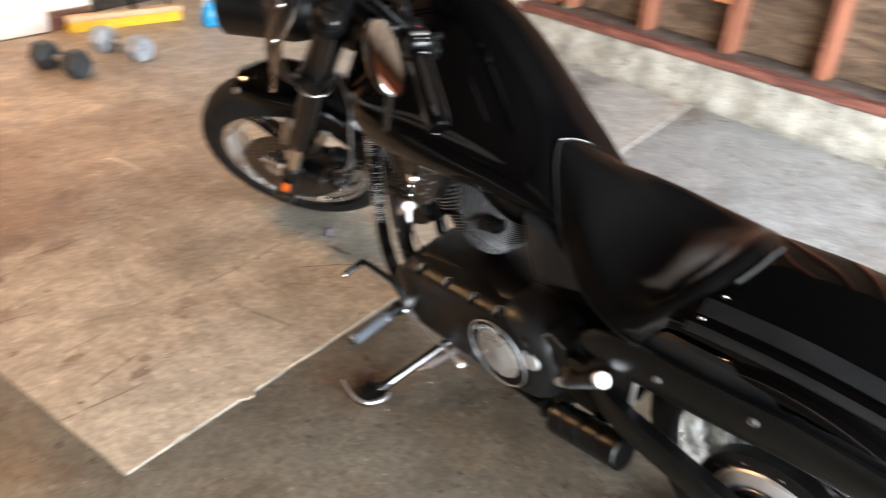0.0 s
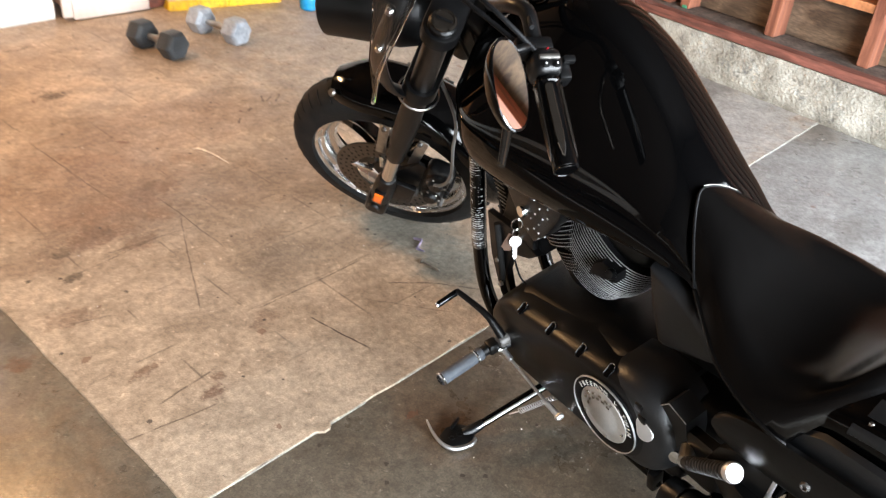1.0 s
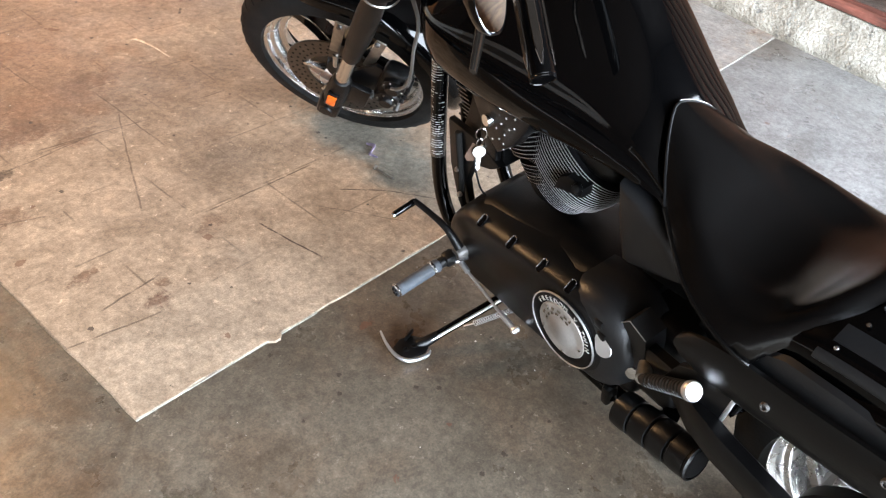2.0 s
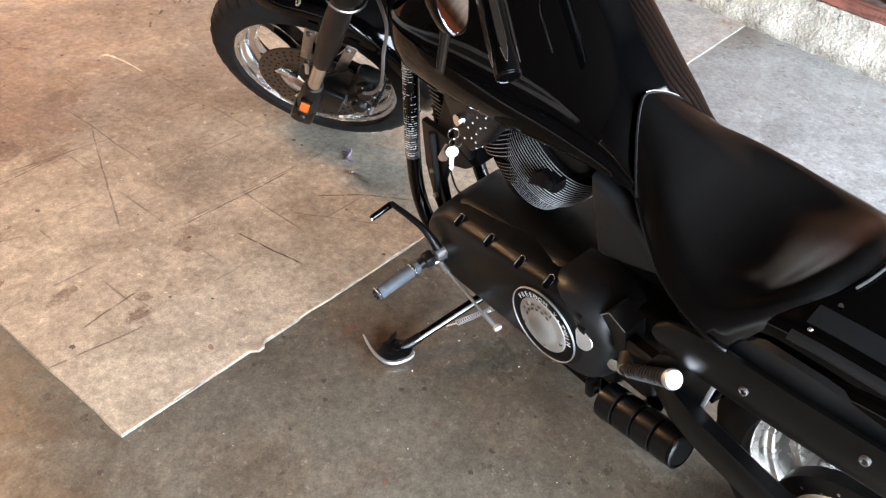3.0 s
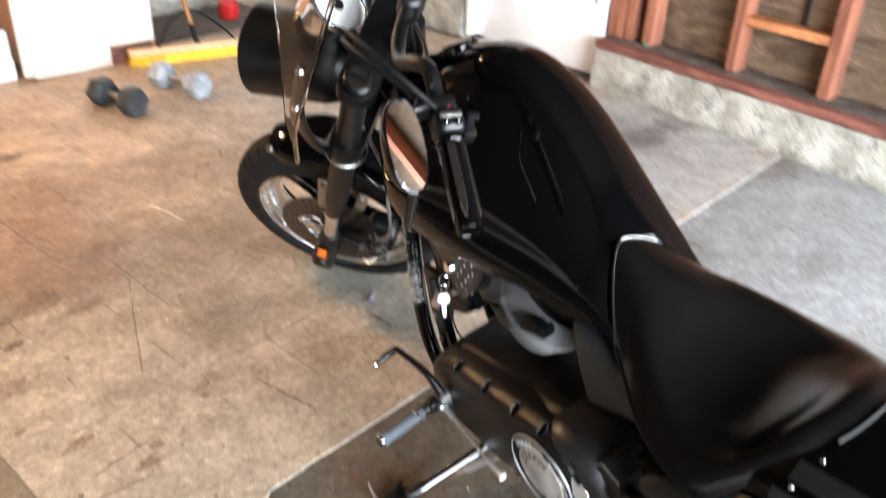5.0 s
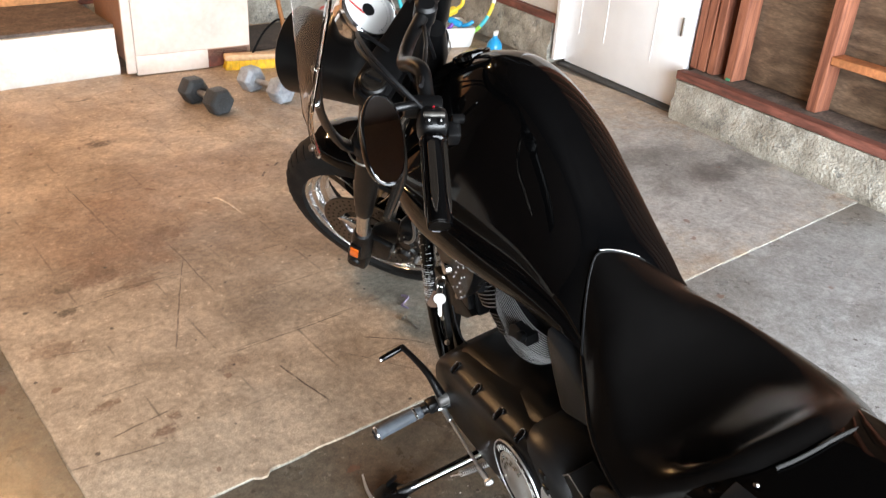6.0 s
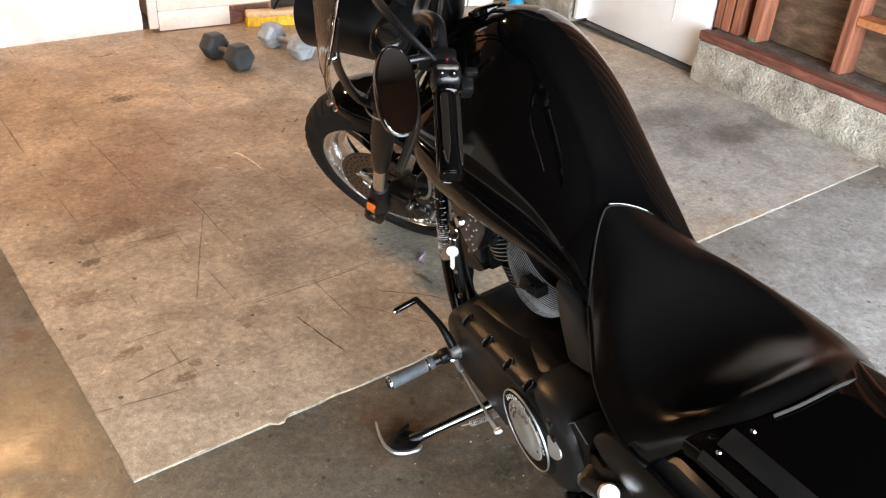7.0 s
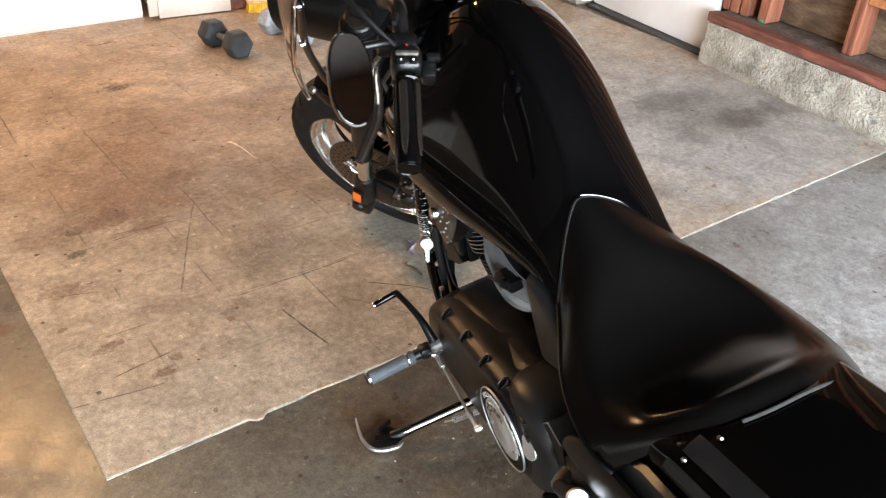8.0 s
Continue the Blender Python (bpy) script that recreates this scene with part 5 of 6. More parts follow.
# rear cowl, fender, side panels, strut
COWL = [(-0.37, 0.150, 0.575, 0.650), (-0.39, 0.152, 0.58, 0.662), (-0.45, 0.152, 0.59, 0.672), (-0.6, 0.15, 0.60, 0.685), (-0.8, 0.14, 0.595, 0.67), (-1.0, 0.11, 0.56, 0.61)]
bm = bm_new()
loops = []
for i in range(25):
    f = -0.37 - 0.63 * i / 24
    hw, ze, zc = interp([(-r_[0], *r_[1:]) for r_ in COWL], -f)
    lp = [V((f + 0.055 * abs(math.sin(b)) ** 3 * (1 if i < 8 else 0.3), CY + hw * math.sin(b), ze + (zc - ze) * math.cos(b) ** 0.7)) for b in [math.pi * (q / 20 - 0.5) for q in range(21)]]
    lp += [V((f, CY + hw * 0.9, ze - 0.03)), V((f, CY - hw * 0.9, ze - 0.03))]
    loops.append(lp)
rings(bm, loops)
cowl = part("seat_cowl", bm, PAINT, bike, "gloss black rear seat cowl", sharp=50)


def cowl_point(f, b, lift):
    """A point on the cowl's skin at the angle b from its crest, lifted off it."""
    hw, ze, zc = interp([(-r_[0], *r_[1:]) for r_ in COWL], -f)
    return V((f + 0.02, CY + (hw + lift) * math.sin(b), ze + (zc - ze + lift) * math.cos(b) ** 0.7 + lift))


for nm, mat_, b0, b1, f0, f1, taper, lb in (("cowl_strip", CASTCOVER, 1.16, 1.34, -0.40, -0.95, 0.0, "satin grey-black side strip"), ("cowl_strip", CASTCOVER, 0.72, 0.98, -0.41, -0.95, 0.0, "satin grey-black side strip")):
    bm = bm_new()
    lps = []
    for i in range(13):
        t = i / 12
        f = f0 + (f1 - f0) * t
        e = b0 + (b1 - b0) * (1 - taper * t)
        lps.append([cowl_point(f, b0 + (e - b0) * q / 4, 0.0024) for q in range(5)] + [cowl_point(f, b0 + (e - b0) * q / 4, 0.0002) for q in (4, 3, 2, 1, 0)])
    rings(bm, lps)
    part(nm, bm, mat_, cowl, lb, sharp=60)
for f, b in ((-0.43, 0.62), (-0.42, 1.05)):
    bm = bm_new()
    pq = cowl_point(f, b, 0.001)
    lathe(bm, [(0.001, 0.003), (0.003, 0.0025), (0.004, 0.0)], axis_m(pq, (0.1, math.sin(b), math.cos(b))), 10)
    part("cowl_screw", bm, CHROME, cowl, "small bright screw")
bm = bm_new()
tube(bm, [seat_point(1.0, v_) + V((-0.010, 0, 0.004)) for v_ in (-0.75, -0.6, -0.4, -0.2, 0.0, 0.15, 0.3)], 0.0028, 8, 3, 0.6)
part("cowl_lip", bm, LIPMETAL, cowl, "dull metal lip behind the seat")
for sgn in (1, -1):
    bm = bm_new()
    tube(bm, [(-0.385, CY + 0.155 * sgn, 0.582), (-0.5, CY + 0.157 * sgn, 0.592), (-0.7, CY + 0.152 * sgn, 0.592), (-0.95, CY + 0.125 * sgn, 0.56)], 0.007, 8, 5)
    part("cowl_seam", bm, PLASTIC, cowl)
bm = bm_new()
loops = []
for k in range(33):
    a = radians(18 + 150 * k / 32)
    lp = []
    for q in range(15):
        b = math.pi * (q / 14 - 0.5)
        rr = 0.30 + 0.065 * abs(math.cos(b)) ** 0.5
        lp.append(V((-0.60 + rr * math.cos(a), 0.148 * math.sin(b), 0.31 + rr * 0.93 * math.sin(a))))
    for q in range(15):
        b = math.pi * (0.5 - q / 14)
        rr = 0.30 + 0.058 * abs(math.cos(b)) ** 0.5
        lp.append(V((-0.60 + rr * math.cos(a), 0.143 * math.sin(b), 0.31 + rr * 0.93 * math.sin(a))))
    loops.append(lp)
rings(bm, loops)
part("rear_fender", bm, PAINT, bike, "gloss black rear fender")
for sgn in (1, -1):
    bm = bm_new()
    loops = []
    for f, z0, z1 in ((-0.30, 0.515, 0.565), (-0.36, 0.52, 0.597), (-0.45, 0.53, 0.605), (-0.6, 0.545, 0.605), (-0.75, 0.555, 0.60), (-0.92, 0.545, 0.57)):
        loops.append([V((f, 0.150 * sgn, z0)), V((f, 0.156 * sgn, z0 + 0.004)), V((f, 0.146 * sgn, z1 - 0.004)), V((f, 0.136 * sgn, z1))])
    rings(bm, loops)
    part("side_panel", bm, CASTCOVER, bike, "satin black rear side panel")
    bm = bm_new()
    loops = []
    for f, zc, h in ((-0.20, 0.498, 0.012), (-0.215, 0.498, 0.030), (-0.25, 0.502, 0.042), (-0.31, 0.510, 0.048), (-0.44, 0.526, 0.046), (-0.6, 0.552, 0.044), (-0.78, 0.565, 0.036), (-0.9, 0.56, 0.022)):
        lp = []
        for q in range(10):
            b = 2 * math.pi * q / 10
            lp.append(V((f, sgn * (0.163 + 0.012 * math.cos(b)), zc + h * math.copysign(abs(math.sin(b)) ** 0.7, math.sin(b)))))
        loops.append(lp)
    rings(bm, loops)
    st = part("fender_strut", bm, SATIN, bike, "satin black fender strut")
    for f, zc in ((-0.369, 0.521), (-0.546, 0.562)):
        bm = bm_new()
        lathe(bm, [(0.001, 0.003), (0.004, 0.003), (0.0045, 0.006), (0.0065, 0.006), (0.0075, 0.003), (0.0075, 0)], axis_m((f, 0.174 * sgn, zc), (0, sgn, 0.1)), 16)
        part("strut_bolt", bm, GUNMETAL, st, "steel bolt")
# side cover under the seat
bm = bm_new()
prism(bm, [(0.014, 0.64), (-0.06, 0.63), (-0.12, 0.585), (-0.155, 0.53), (-0.100, 0.507), (-0.035, 0.483), (-0.014, 0.486), (0.004, 0.56)], 0.045, Matrix(((1, 0, 0, 0), (0, 0, 1, 0.065), (0, 1, 0, 0), (0, 0, 0, 1))), 0.018, 3)
part("side_cover", bm, CASTCOVER, bike, "satin black side cover")
bm = bm_new()
prism(bm, [(0.03, 0.64), (-0.06, 0.63), (-0.17, 0.51), (-0.13, 0.44), (-0.03, 0.43), (0.045, 0.57)], 0.19, Matrix(((1, 0, 0, 0), (0, 0, 1, -0.13), (0, 1, 0, 0), (0, 0, 0, 1))), 0.01, 2)
part("battery_box", bm, PLASTIC, bike)

# frame tubes
for sgn in (1, -1):
    bm = bm_new()
    tube(bm, [(0.55, 0.035 * sgn, 0.80), (0.535, 0.075 * sgn, 0.62), (0.545, 0.09 * sgn, 0.40), (0.548, 0.09 * sgn, 0.24), (0.51, 0.09 * sgn, 0.155), (0.43, 0.09 * sgn, 0.10), (0.2, 0.09 * sgn, 0.09), (-0.1, 0.09 * sgn, 0.10), (-0.18, 0.09 * sgn, 0.18)], 0.0175, 16, 6)
    ft = part("frame_tube", bm, PAINT, bike, "gloss black frame down tube")
    if sgn > 0:
        # metallic sleeve added to give the black tube its bright door glare
        bm = bm_new()
        tube(bm, [(0.5352 + (0.62 - zz) * 0.045, 0.0777 + (0.62 - zz) * 0.055, zz) for zz in (0.612, 0.53, 0.44, 0.35)], 0.01795, 20)
        part("glare_sleeve", bm, GLAREFILM, ft, "metallic label sleeve added for the tube glare")
        rl = random.Random(7)
        bm = bm_new()
        for k in range(40):
            zz = 0.607 - 0.0063 * k
            yv = 0.0777 + (0.62 - zz) * 0.055
            xv = 0.5352 + (0.62 - zz) * 0.045
            if k % 11 == 10 or rl.random() < 0.1:
                continue
            a0 = rl.uniform(1.2, 1.7)
            while a0 < 2.9:
                a1 = min(3.1, a0 + rl.uniform(0.25, 0.8))
                pts = [(xv + 0.0182 * math.cos(a0 + (a1 - a0) * q / 5), yv + 0.0182 * math.sin(a0 + (a1 - a0) * q / 5), zz) for q in range(6)]
                tube(bm, pts, rl.choice((0.0005, 0.0006, 0.0011)), 4)
                a0 = a1 + rl.uniform(0.08, 0.2)
        part("warning_label", bm, PRINT, ft, "worn label with lines of small pale print")
bm = bm_new()
tube(bm, [(0.6, 0, 0.86), (0.45, 0, 0.80), (0.1, 0, 0.66), (-0.1, 0, 0.6), (-0.2, 0, 0.5)], 0.03, 12, 4)
part("backbone", bm, SATIN, bike)
# radiator-like oil cooler fins behind the down tubes
bm = bm_new()
box(bm, (0.49, 0.0, 0.43), (0.012, 0.13, 0.15), 0.004)
oc = part("oil_cooler", bm, ENGINE, bike, "black finned oil cooler")
for k in range(7):
    part("cooler_fin", box(bm_new(), (0.49, 0.0, 0.364 + 0.022 * k), (0.018, 0.13, 0.004)), ENGINE, oc)

# engine
bm = bm_new()
box(bm, (0.14, 0.0, 0.235), (0.46, 0.2, 0.23), 0.03, None, 3)
box(bm, (-0.08, 0.0, 0.27), (0.2, 0.19, 0.22), 0.03, None, 3)
eng = part("engine", bm, ENGINE, bike, "black textured V-twin engine cases")
bm = bm_new()
out = stadium(0.035, 0.295, 0.110, 0.315, 0.272, 0.098, 18)
loops = []
cx, cz = 0.16, 0.285
for h, s in ((0.0, 1.0), (0.045, 1.0), (0.068, 0.985), (0.084, 0.95), (0.094, 0.89), (0.098, 0.82)):
    ring_ = []
    for x_, z_ in out:
        # inset towards the spine of the cover
        t = max(0.0, min(1.0, (x_ - 0.035) / 0.28))
        sx, sz = 0.035 + 0.28 * t, 0.295 - 0.023 * t
        ring_.append(V((sx + (x_ - sx) * s, 0.075 + h, sz + (z_ - sz) * s)))
    loops.append(ring_)
rings(bm, loops)
prim = part("primary_cover", bm, ENGINE, eng, "satin black primary cover", sharp=45)
# top shelf of the case running up to the cylinders
bm = bm_new()
loops = [[V((f, 0.136, z0 - 0.014)), V((f, 0.124, z0 + 0.001)), V((f, 0.10, z0 + 0.005)), V((f, 0.05, z0 + 0.006)), V((f, 0.0, z0 + 0.006)), V((f, -0.09, z0)), V((f, -0.09, z0 - 0.07)), V((f, 0.12, z0 - 0.07))] for f, z0 in ((0.395, 0.315), (0.38, 0.345), (0.34, 0.366), (0.25, 0.376), (0.15, 0.386), (0.06, 0.402), (0.0, 0.404), (-0.06, 0.39))]
rings(bm, loops)
part("upper_case", bm, ENGINE, eng, "", sharp=50)
for f, zz in ((0.300, 0.368), (0.209, 0.378), (0.120, 0.387), (0.042, 0.398)):
    bp_ = axis_m((f, 0.159, zz), (0.05, 0.64, 0.77), (0.1, 0.77, -0.64))
    bm = bm_new()
    prism(bm, stadium(-0.008, 0, 0.0078, 0.008, 0, 0.0078), 0.004, bp_, 0.002)
    bt = part("cover_bolt", bm, PAINT, prim, "sunk black bolt boss with a bright rim")
    bm = bm_new()
    tube(bm, [bp_ @ V((x_, y_, 0.004)) for x_, y_ in stadium(-0.008, 0, 0.0066, 0.008, 0, 0.0066)[:22]], 0.0009, 5)
    part("bolt_rim", bm, CHROME, bt, "bright rim")
# round badge cover
DM = axis_m((0.035, 0.172, 0.295), (0, 1, 0), (1, 0, 0))
bm = bm_new()
lathe(bm, [(0.0846, 0.0066), (0.0844, 0.0096), (0.0832, 0.0104), (0.0818, 0.0092), (0.0818, 0.0062)], DM, 64, True)
badge = part("badge_ring", bm, SHEEN, prim, "thin chrome ring of the round cover")
bm = bm_new()
lathe(bm, [(0.0838, -0.012), (0.0838, 0.0072), (0.0815, 0.0085), (0.064, 0.0092), (0.063, 0.0085), (0.001, 0.0085)], DM, 64)
part("badge_black", bm, CABLE, badge, "black lettered band")
bm = bm_new()
lathe(bm, [(0.0615, 0.0086), (0.0605, 0.0105), (0.048, 0.0112), (0.036, 0.0105), (0.034, 0.0118), (0.001, 0.0125)], DM, 56)
face = part("badge_face", bm, FACE, badge, "brushed metal badge face")
for k in range(5):
    a = 0.5 + 2 * math.pi * k / 5
    bm = bm_new()
    lathe(bm, [(0.0035, 0.0105), (0.0032, 0.014), (0.001, 0.0142)], DM @ pose(0.053 * math.cos(a), 0.053 * math.sin(a), 0), 8)
    part("badge_screw", bm, CHROME, face)
bm = bm_new()
for k in range(22):
    a = -2.0 + 1.9 * k / 21
    rr = 0.044 + 0.005 * (1 if (k // 2) % 2 else -1)
    box(bm, (rr * math.cos(a), rr * math.sin(a), 0.0122), (0.004, 0.006, 0.0012), 0, DM)
part("badge_relief", bm, ALLOY, face, "raised bright badge emblem")
words = "FREEDOM V-TWIN"
for k, ch in enumerate(words):
    if ch == " ":
        continue
    a = radians(150 - 10.9 * k)
    lm = basis(V((-1, 0, 0)), V((0, 0, 1)), V((0, 1, 0)), (0.035, 0.1826, 0.295)) @ pose(0.0695 * math.cos(a), 0.0695 * math.sin(a), 0) @ pose(0, 0, 0, 0, 0, math.degrees(a) - 90)
    curve_text("letter", ch, 0.0150, lm, LETTER, badge)
# end cover behind the badge, with its tag
bm = bm_new()
loops = []
for h, q in ((0.05, 1.0), (0.105, 0.995), (0.126, 0.975), (0.144, 0.935), (0.157, 0.875), (0.165, 0.79), (0.169, 0.66), (0.171, 0.45)):
    loops.append([V((-0.008 + 0.112 * q * c_, h, 0.300 + 0.118 * q * s_)) for c_, s_ in oval(1, 1, 56, 2.3)])
rings(bm, loops)
sprc = part("sprocket_cover", bm, CASTCOVER, eng, "satin black end cover")
bm = bm_new()
prism(bm, [(-0.045, 0.362), (-0.088, 0.412), (-0.128, 0.395), (-0.134, 0.345), (-0.112, 0.285), (-0.06, 0.30)], 0.052, Matrix(((1, 0, 0, 0), (0, 0, 1, 0.092), (0, 1, 0, 0), (0, 0, 0, 1))), 0.006)
sidep = part("rear_cover", bm, CASTCOVER, sprc, "satin black rear plate with a bright edge")
bm = bm_new()
tube(bm, [(-0.047, 0.1445, 0.366), (-0.088, 0.1435, 0.413), (-0.128, 0.1435, 0.396)], 0.0010, 6)
part("cover_seam", bm, SHEEN, sidep, "thin bright edge")
bm = bm_new()
box(bm, (-0.040, 0.162, 0.376), (0.020, 0.016, 0.020), 0.004)
box(bm, (-0.052, 0.168, 0.356), (0.020, 0.010, 0.016), 0.003)
part("latch_clip", bm, SATIN, sprc)
bm = bm_new()
tg_ = axis_m((-0.061, 0.171, 0.338), (-0.25, 0.93, 0.30), (0.45, 0.05, 0.9))
prism(bm, stadium(-0.007, 0, 0.0165, 0.013, 0, 0.0125, 14), 0.0035, tg_, 0.001, 1)
part("metal_tag", bm, SHEEN, sprc, "round silver tag")
bm = bm_new()
lathe(bm, [(0.010, 0.0), (0.012, 0.005), (0.009, 0.005), (0.008, 0.001)], axis_m((-0.082, 0.158, 0.296), (-0.25, 0.95, 0), (0.3, 0, 0.9)) @ Matrix.Diagonal((1.6, 0.55, 1, 1)), 20, True)
part("inspection_plug", bm, CHROME, sprc, "slotted chrome plug")
bm = bm_new()
lathe(bm, [(0.001, 0.02), (0.012, 0.018), (0.016, 0.0)], axis_m((-0.112, 0.135, 0.292), (-0.3, 0.9, 0.3)), 14)
part("banjo_bolt", bm, CHROME, eng, "bright bolt head")

# cylinders: a slim finned barrel, a wide finned head, a smooth rocker box
for (f0, z0), tilt, nm in (((0.210, 0.497), -33, "rear"), ((0.268, 0.512), 26, "front")):
    cm = pose(f0, 0.0, z0, 0, tilt, 0)
    RX, RY = (0.109, 0.085) if nm == "rear" else (0.080, 0.090)
    bm = bm_new()
    lathe(bm, [(0.056, -0.10), (0.056, 0.10)], cm, 28)
    rings(bm, [[cm @ V((x_ * q, y_ * q, h)) for x_, y_ in oval(RX - 0.02, RY - 0.012, 36, 2.6)] for h, q in ((0.115, 0.9), (0.12, 1.0), (0.145, 0.98), (0.156, 0.9), (0.16, 0.75))])
    cyl_ = part("cylinder", bm, ENGINE, eng, "black finned cylinder")
    for k in range(21):
        low = k < 6
        h = -0.062 + 0.0082 * k if low else 0.0088 * (k - 6)
        g = min(1.0, 0.955 + 0.012 * (k - 6)) if not low else 0.80 + 0.012 * k
        rx, ry = RX * g, RY * g
        bm = bm_new()
        rings(bm, [[cm @ V((x_, y_, h + dh)) for x_, y_ in oval(rx, ry, 44, 2.4)] for dh in (0.0, 0.0034)])
        fin = part("fin", bm, CABLE, cyl_)
        bm = bm_new()
        tube(bm, [cm @ V((x_, y_, h + 0.0030)) for x_, y_ in oval(rx + 0.0003, ry + 0.0003, 44, 2.4) + [(rx + 0.0003, 0)]], 0.0005 if low else 0.0009, 5, cap=False)
        part("fin_edge", bm, FINEDGE, fin, "machined bright fin edge")
    bm = bm_new()
    prism(bm, [(-0.072, 0.066), (-0.042, 0.034), (-0.024, 0.008), (-0.016, 0.046), (-0.026, 0.074), (-0.062, 0.092)], 0.026, cm @ Matrix(((1, 0, 0, 0), (0, 0, 1, RY - 0.012), (0, 1, 0, 0.03), (0, 0, 0, 1))), 0.005)
    sc_ = part("spark_cover", bm, CABLE, cyl_, "black spark plug cover")
    bm = bm_new()
    lathe(bm, [(0.009, 0.0), (0.011, 0.006), (0.008, 0.014), (0.001, 0.016)], cm @ axis_m((-0.055, RY + 0.012, 0.108), (0.1, 0.8, 0.5)), 14)
    part("plug_cap", bm, SATIN, sc_)
# dotted bracket at the neck with the ignition switch
bm = bm_new()
bo = [(0.185, 0.703), (0.20, 0.66), (0.236, 0.606), (0.282, 0.562), (0.314, 0.585), (0.348, 0.640), (0.372, 0.690), (0.30, 0.712)]
prism(bm, bo, 0.03, Matrix(((1, 0, 0, 0), (0, 0, 1, 0.108), (0, 1, 0, -0.018), (0, 0, 0, 1))), 0.008)
brk = part("ignition_cover", bm, PLASTIC, bike, "black cover dotted with pale studs")
for px_, pz_ in ((0.294, 0.590), (0.274, 0.602), (0.282, 0.622), (0.259, 0.620), (0.268, 0.640), (0.246, 0.640), (0.254, 0.660), (0.230, 0.672), (0.243, 0.600), (0.262, 0.585), (0.232, 0.650), (0.262, 0.598)):
    bm = bm_new()
    lathe(bm, [(0.001, 0.0016), (0.0017, 0.0013), (0.0021, 0.0)], axis_m((px_, 0.138, pz_ - 0.018), (0, 1, 0)), 8)
    part("stud", bm, FINEDGE, brk)
bm = bm_new()
lathe(bm, [(0.001, 0.012), (0.011, 0.012), (0.013, 0.008), (0.013, -0.01)], axis_m((0.302, 0.136, 0.612), (0.1, 1, 0.1)), 18)
part("ignition_lock", bm, CHROME, brk, "chrome ignition lock")
# finned regulator at the neck, dark brackets and hoses behind the down tube
bm = bm_new()
prism(bm, [(0.502, 0.585), (0.468, 0.600), (0.430, 0.495), (0.470, 0.475)], 0.042, Matrix(((1, 0, 0, 0), (0, 0, 1, 0.022), (0, 1, 0, 0), (0, 0, 0, 1))), 0.004)
reg = part("regulator", bm, PLASTIC, bike, "black regulator with bright-edged fins")
for k in range(11):
    bm = bm_new()
    box(bm, (0.484 - 0.0034 * k, 0.069, 0.586 - 0.0098 * k), (0.034, 0.010, 0.0032), 0, None)
    part("regulator_fin", bm, ENGINE, reg)
    bm = bm_new()
    box(bm, (0.484 - 0.0034 * k, 0.0745, 0.5876 - 0.0098 * k), (0.032, 0.0012, 0.0014), 0, None)
    part("fin_edge", bm, DULL, reg)
bm = bm_new()
prism(bm, [(0.335, 0.44), (0.33, 0.565), (0.42, 0.60), (0.455, 0.50), (0.485, 0.43), (0.46, 0.415), (0.40, 0.435)], 0.05, Matrix(((1, 0, 0, 0), (0, 0, 1, 0.03), (0, 1, 0, 0), (0, 0, 0, 1))), 0.008)
emt = part("engine_mount", bm, SATIN, bike, "black engine mount bracket")
bm = bm_new()
prism(bm, [(0.495, 0.48), (0.40, 0.48), (0.325, 0.455), (0.355, 0.43), (0.415, 0.405), (0.44, 0.34), (0.43, 0.27), (0.475, 0.255), (0.497, 0.36)], 0.016, Matrix(((1, 0, 0, 0), (0, 0, 1, 0.080), (0, 1, 0, 0), (0, 0, 0, 1))), 0.004)
part("mount_plate", bm, SATIN, emt)
bm = bm_new()
box(bm, (0.365, 0.086, 0.495), (0.05, 0.016, 0.075), 0.006, None, 2)
part("coil_cover", bm, PLASTIC, emt)
bm = bm_new()
tube(bm, [(0.455, 0.100, 0.47), (0.447, 0.104, 0.36), (0.44, 0.108, 0.29), (0.40, 0.11, 0.25)], 0.0075, 10, 5)
part("vent_hose", bm, RUBBER, emt, "black rubber hose")
bm = bm_new()
tube(bm, [(0.40, 0.105, 0.44), (0.385, 0.108, 0.40), (0.375, 0.106, 0.37), (0.36, 0.10, 0.355)], 0.0022, 8, 4)
part("wire", bm, CABLE, emt)
for q in ((0.452, 0.110, 0.375), (0.44, 0.116, 0.315), (0.38, 0.097, 0.475)):
    bm = bm_new()
    lathe(bm, [(0.001, 0.005), (0.0045, 0.005), (0.006, 0.001), (0.006, -0.003)], axis_m(q, (-0.2, 1, 0.2)), 12)
    part("bracket_bolt", bm, DULL, emt)

# foot controls
bm = bm_new()
lathe(bm, [(0.0135, 0.0), (0.0155, 0.004), (0.0145, 0.01), (0.0145, 0.100), (0.0152, 0.106), (0.0135, 0.112), (0.001, 0.113)], axis_m((0.366, 0.232, 0.231), (-0.01, 1, -0.06)), 24)
peg = part("rider_peg", bm, GREYGRIP, bike, "grey rubber rider foot peg")
for t in (0.012, 0.104):
    bm = bm_new()
    lathe(bm, [(0.014, 0.0), (0.0162, 0.002), (0.0162, 0.006), (0.014, 0.008)], axis_m((0.366, 0.232 + t, 0.231 - 0.06 * t), (-0.01, 1, -0.06)), 24, True)
    part("peg_ring", bm, CHROME, peg, "chrome peg ring")
bm = bm_new()
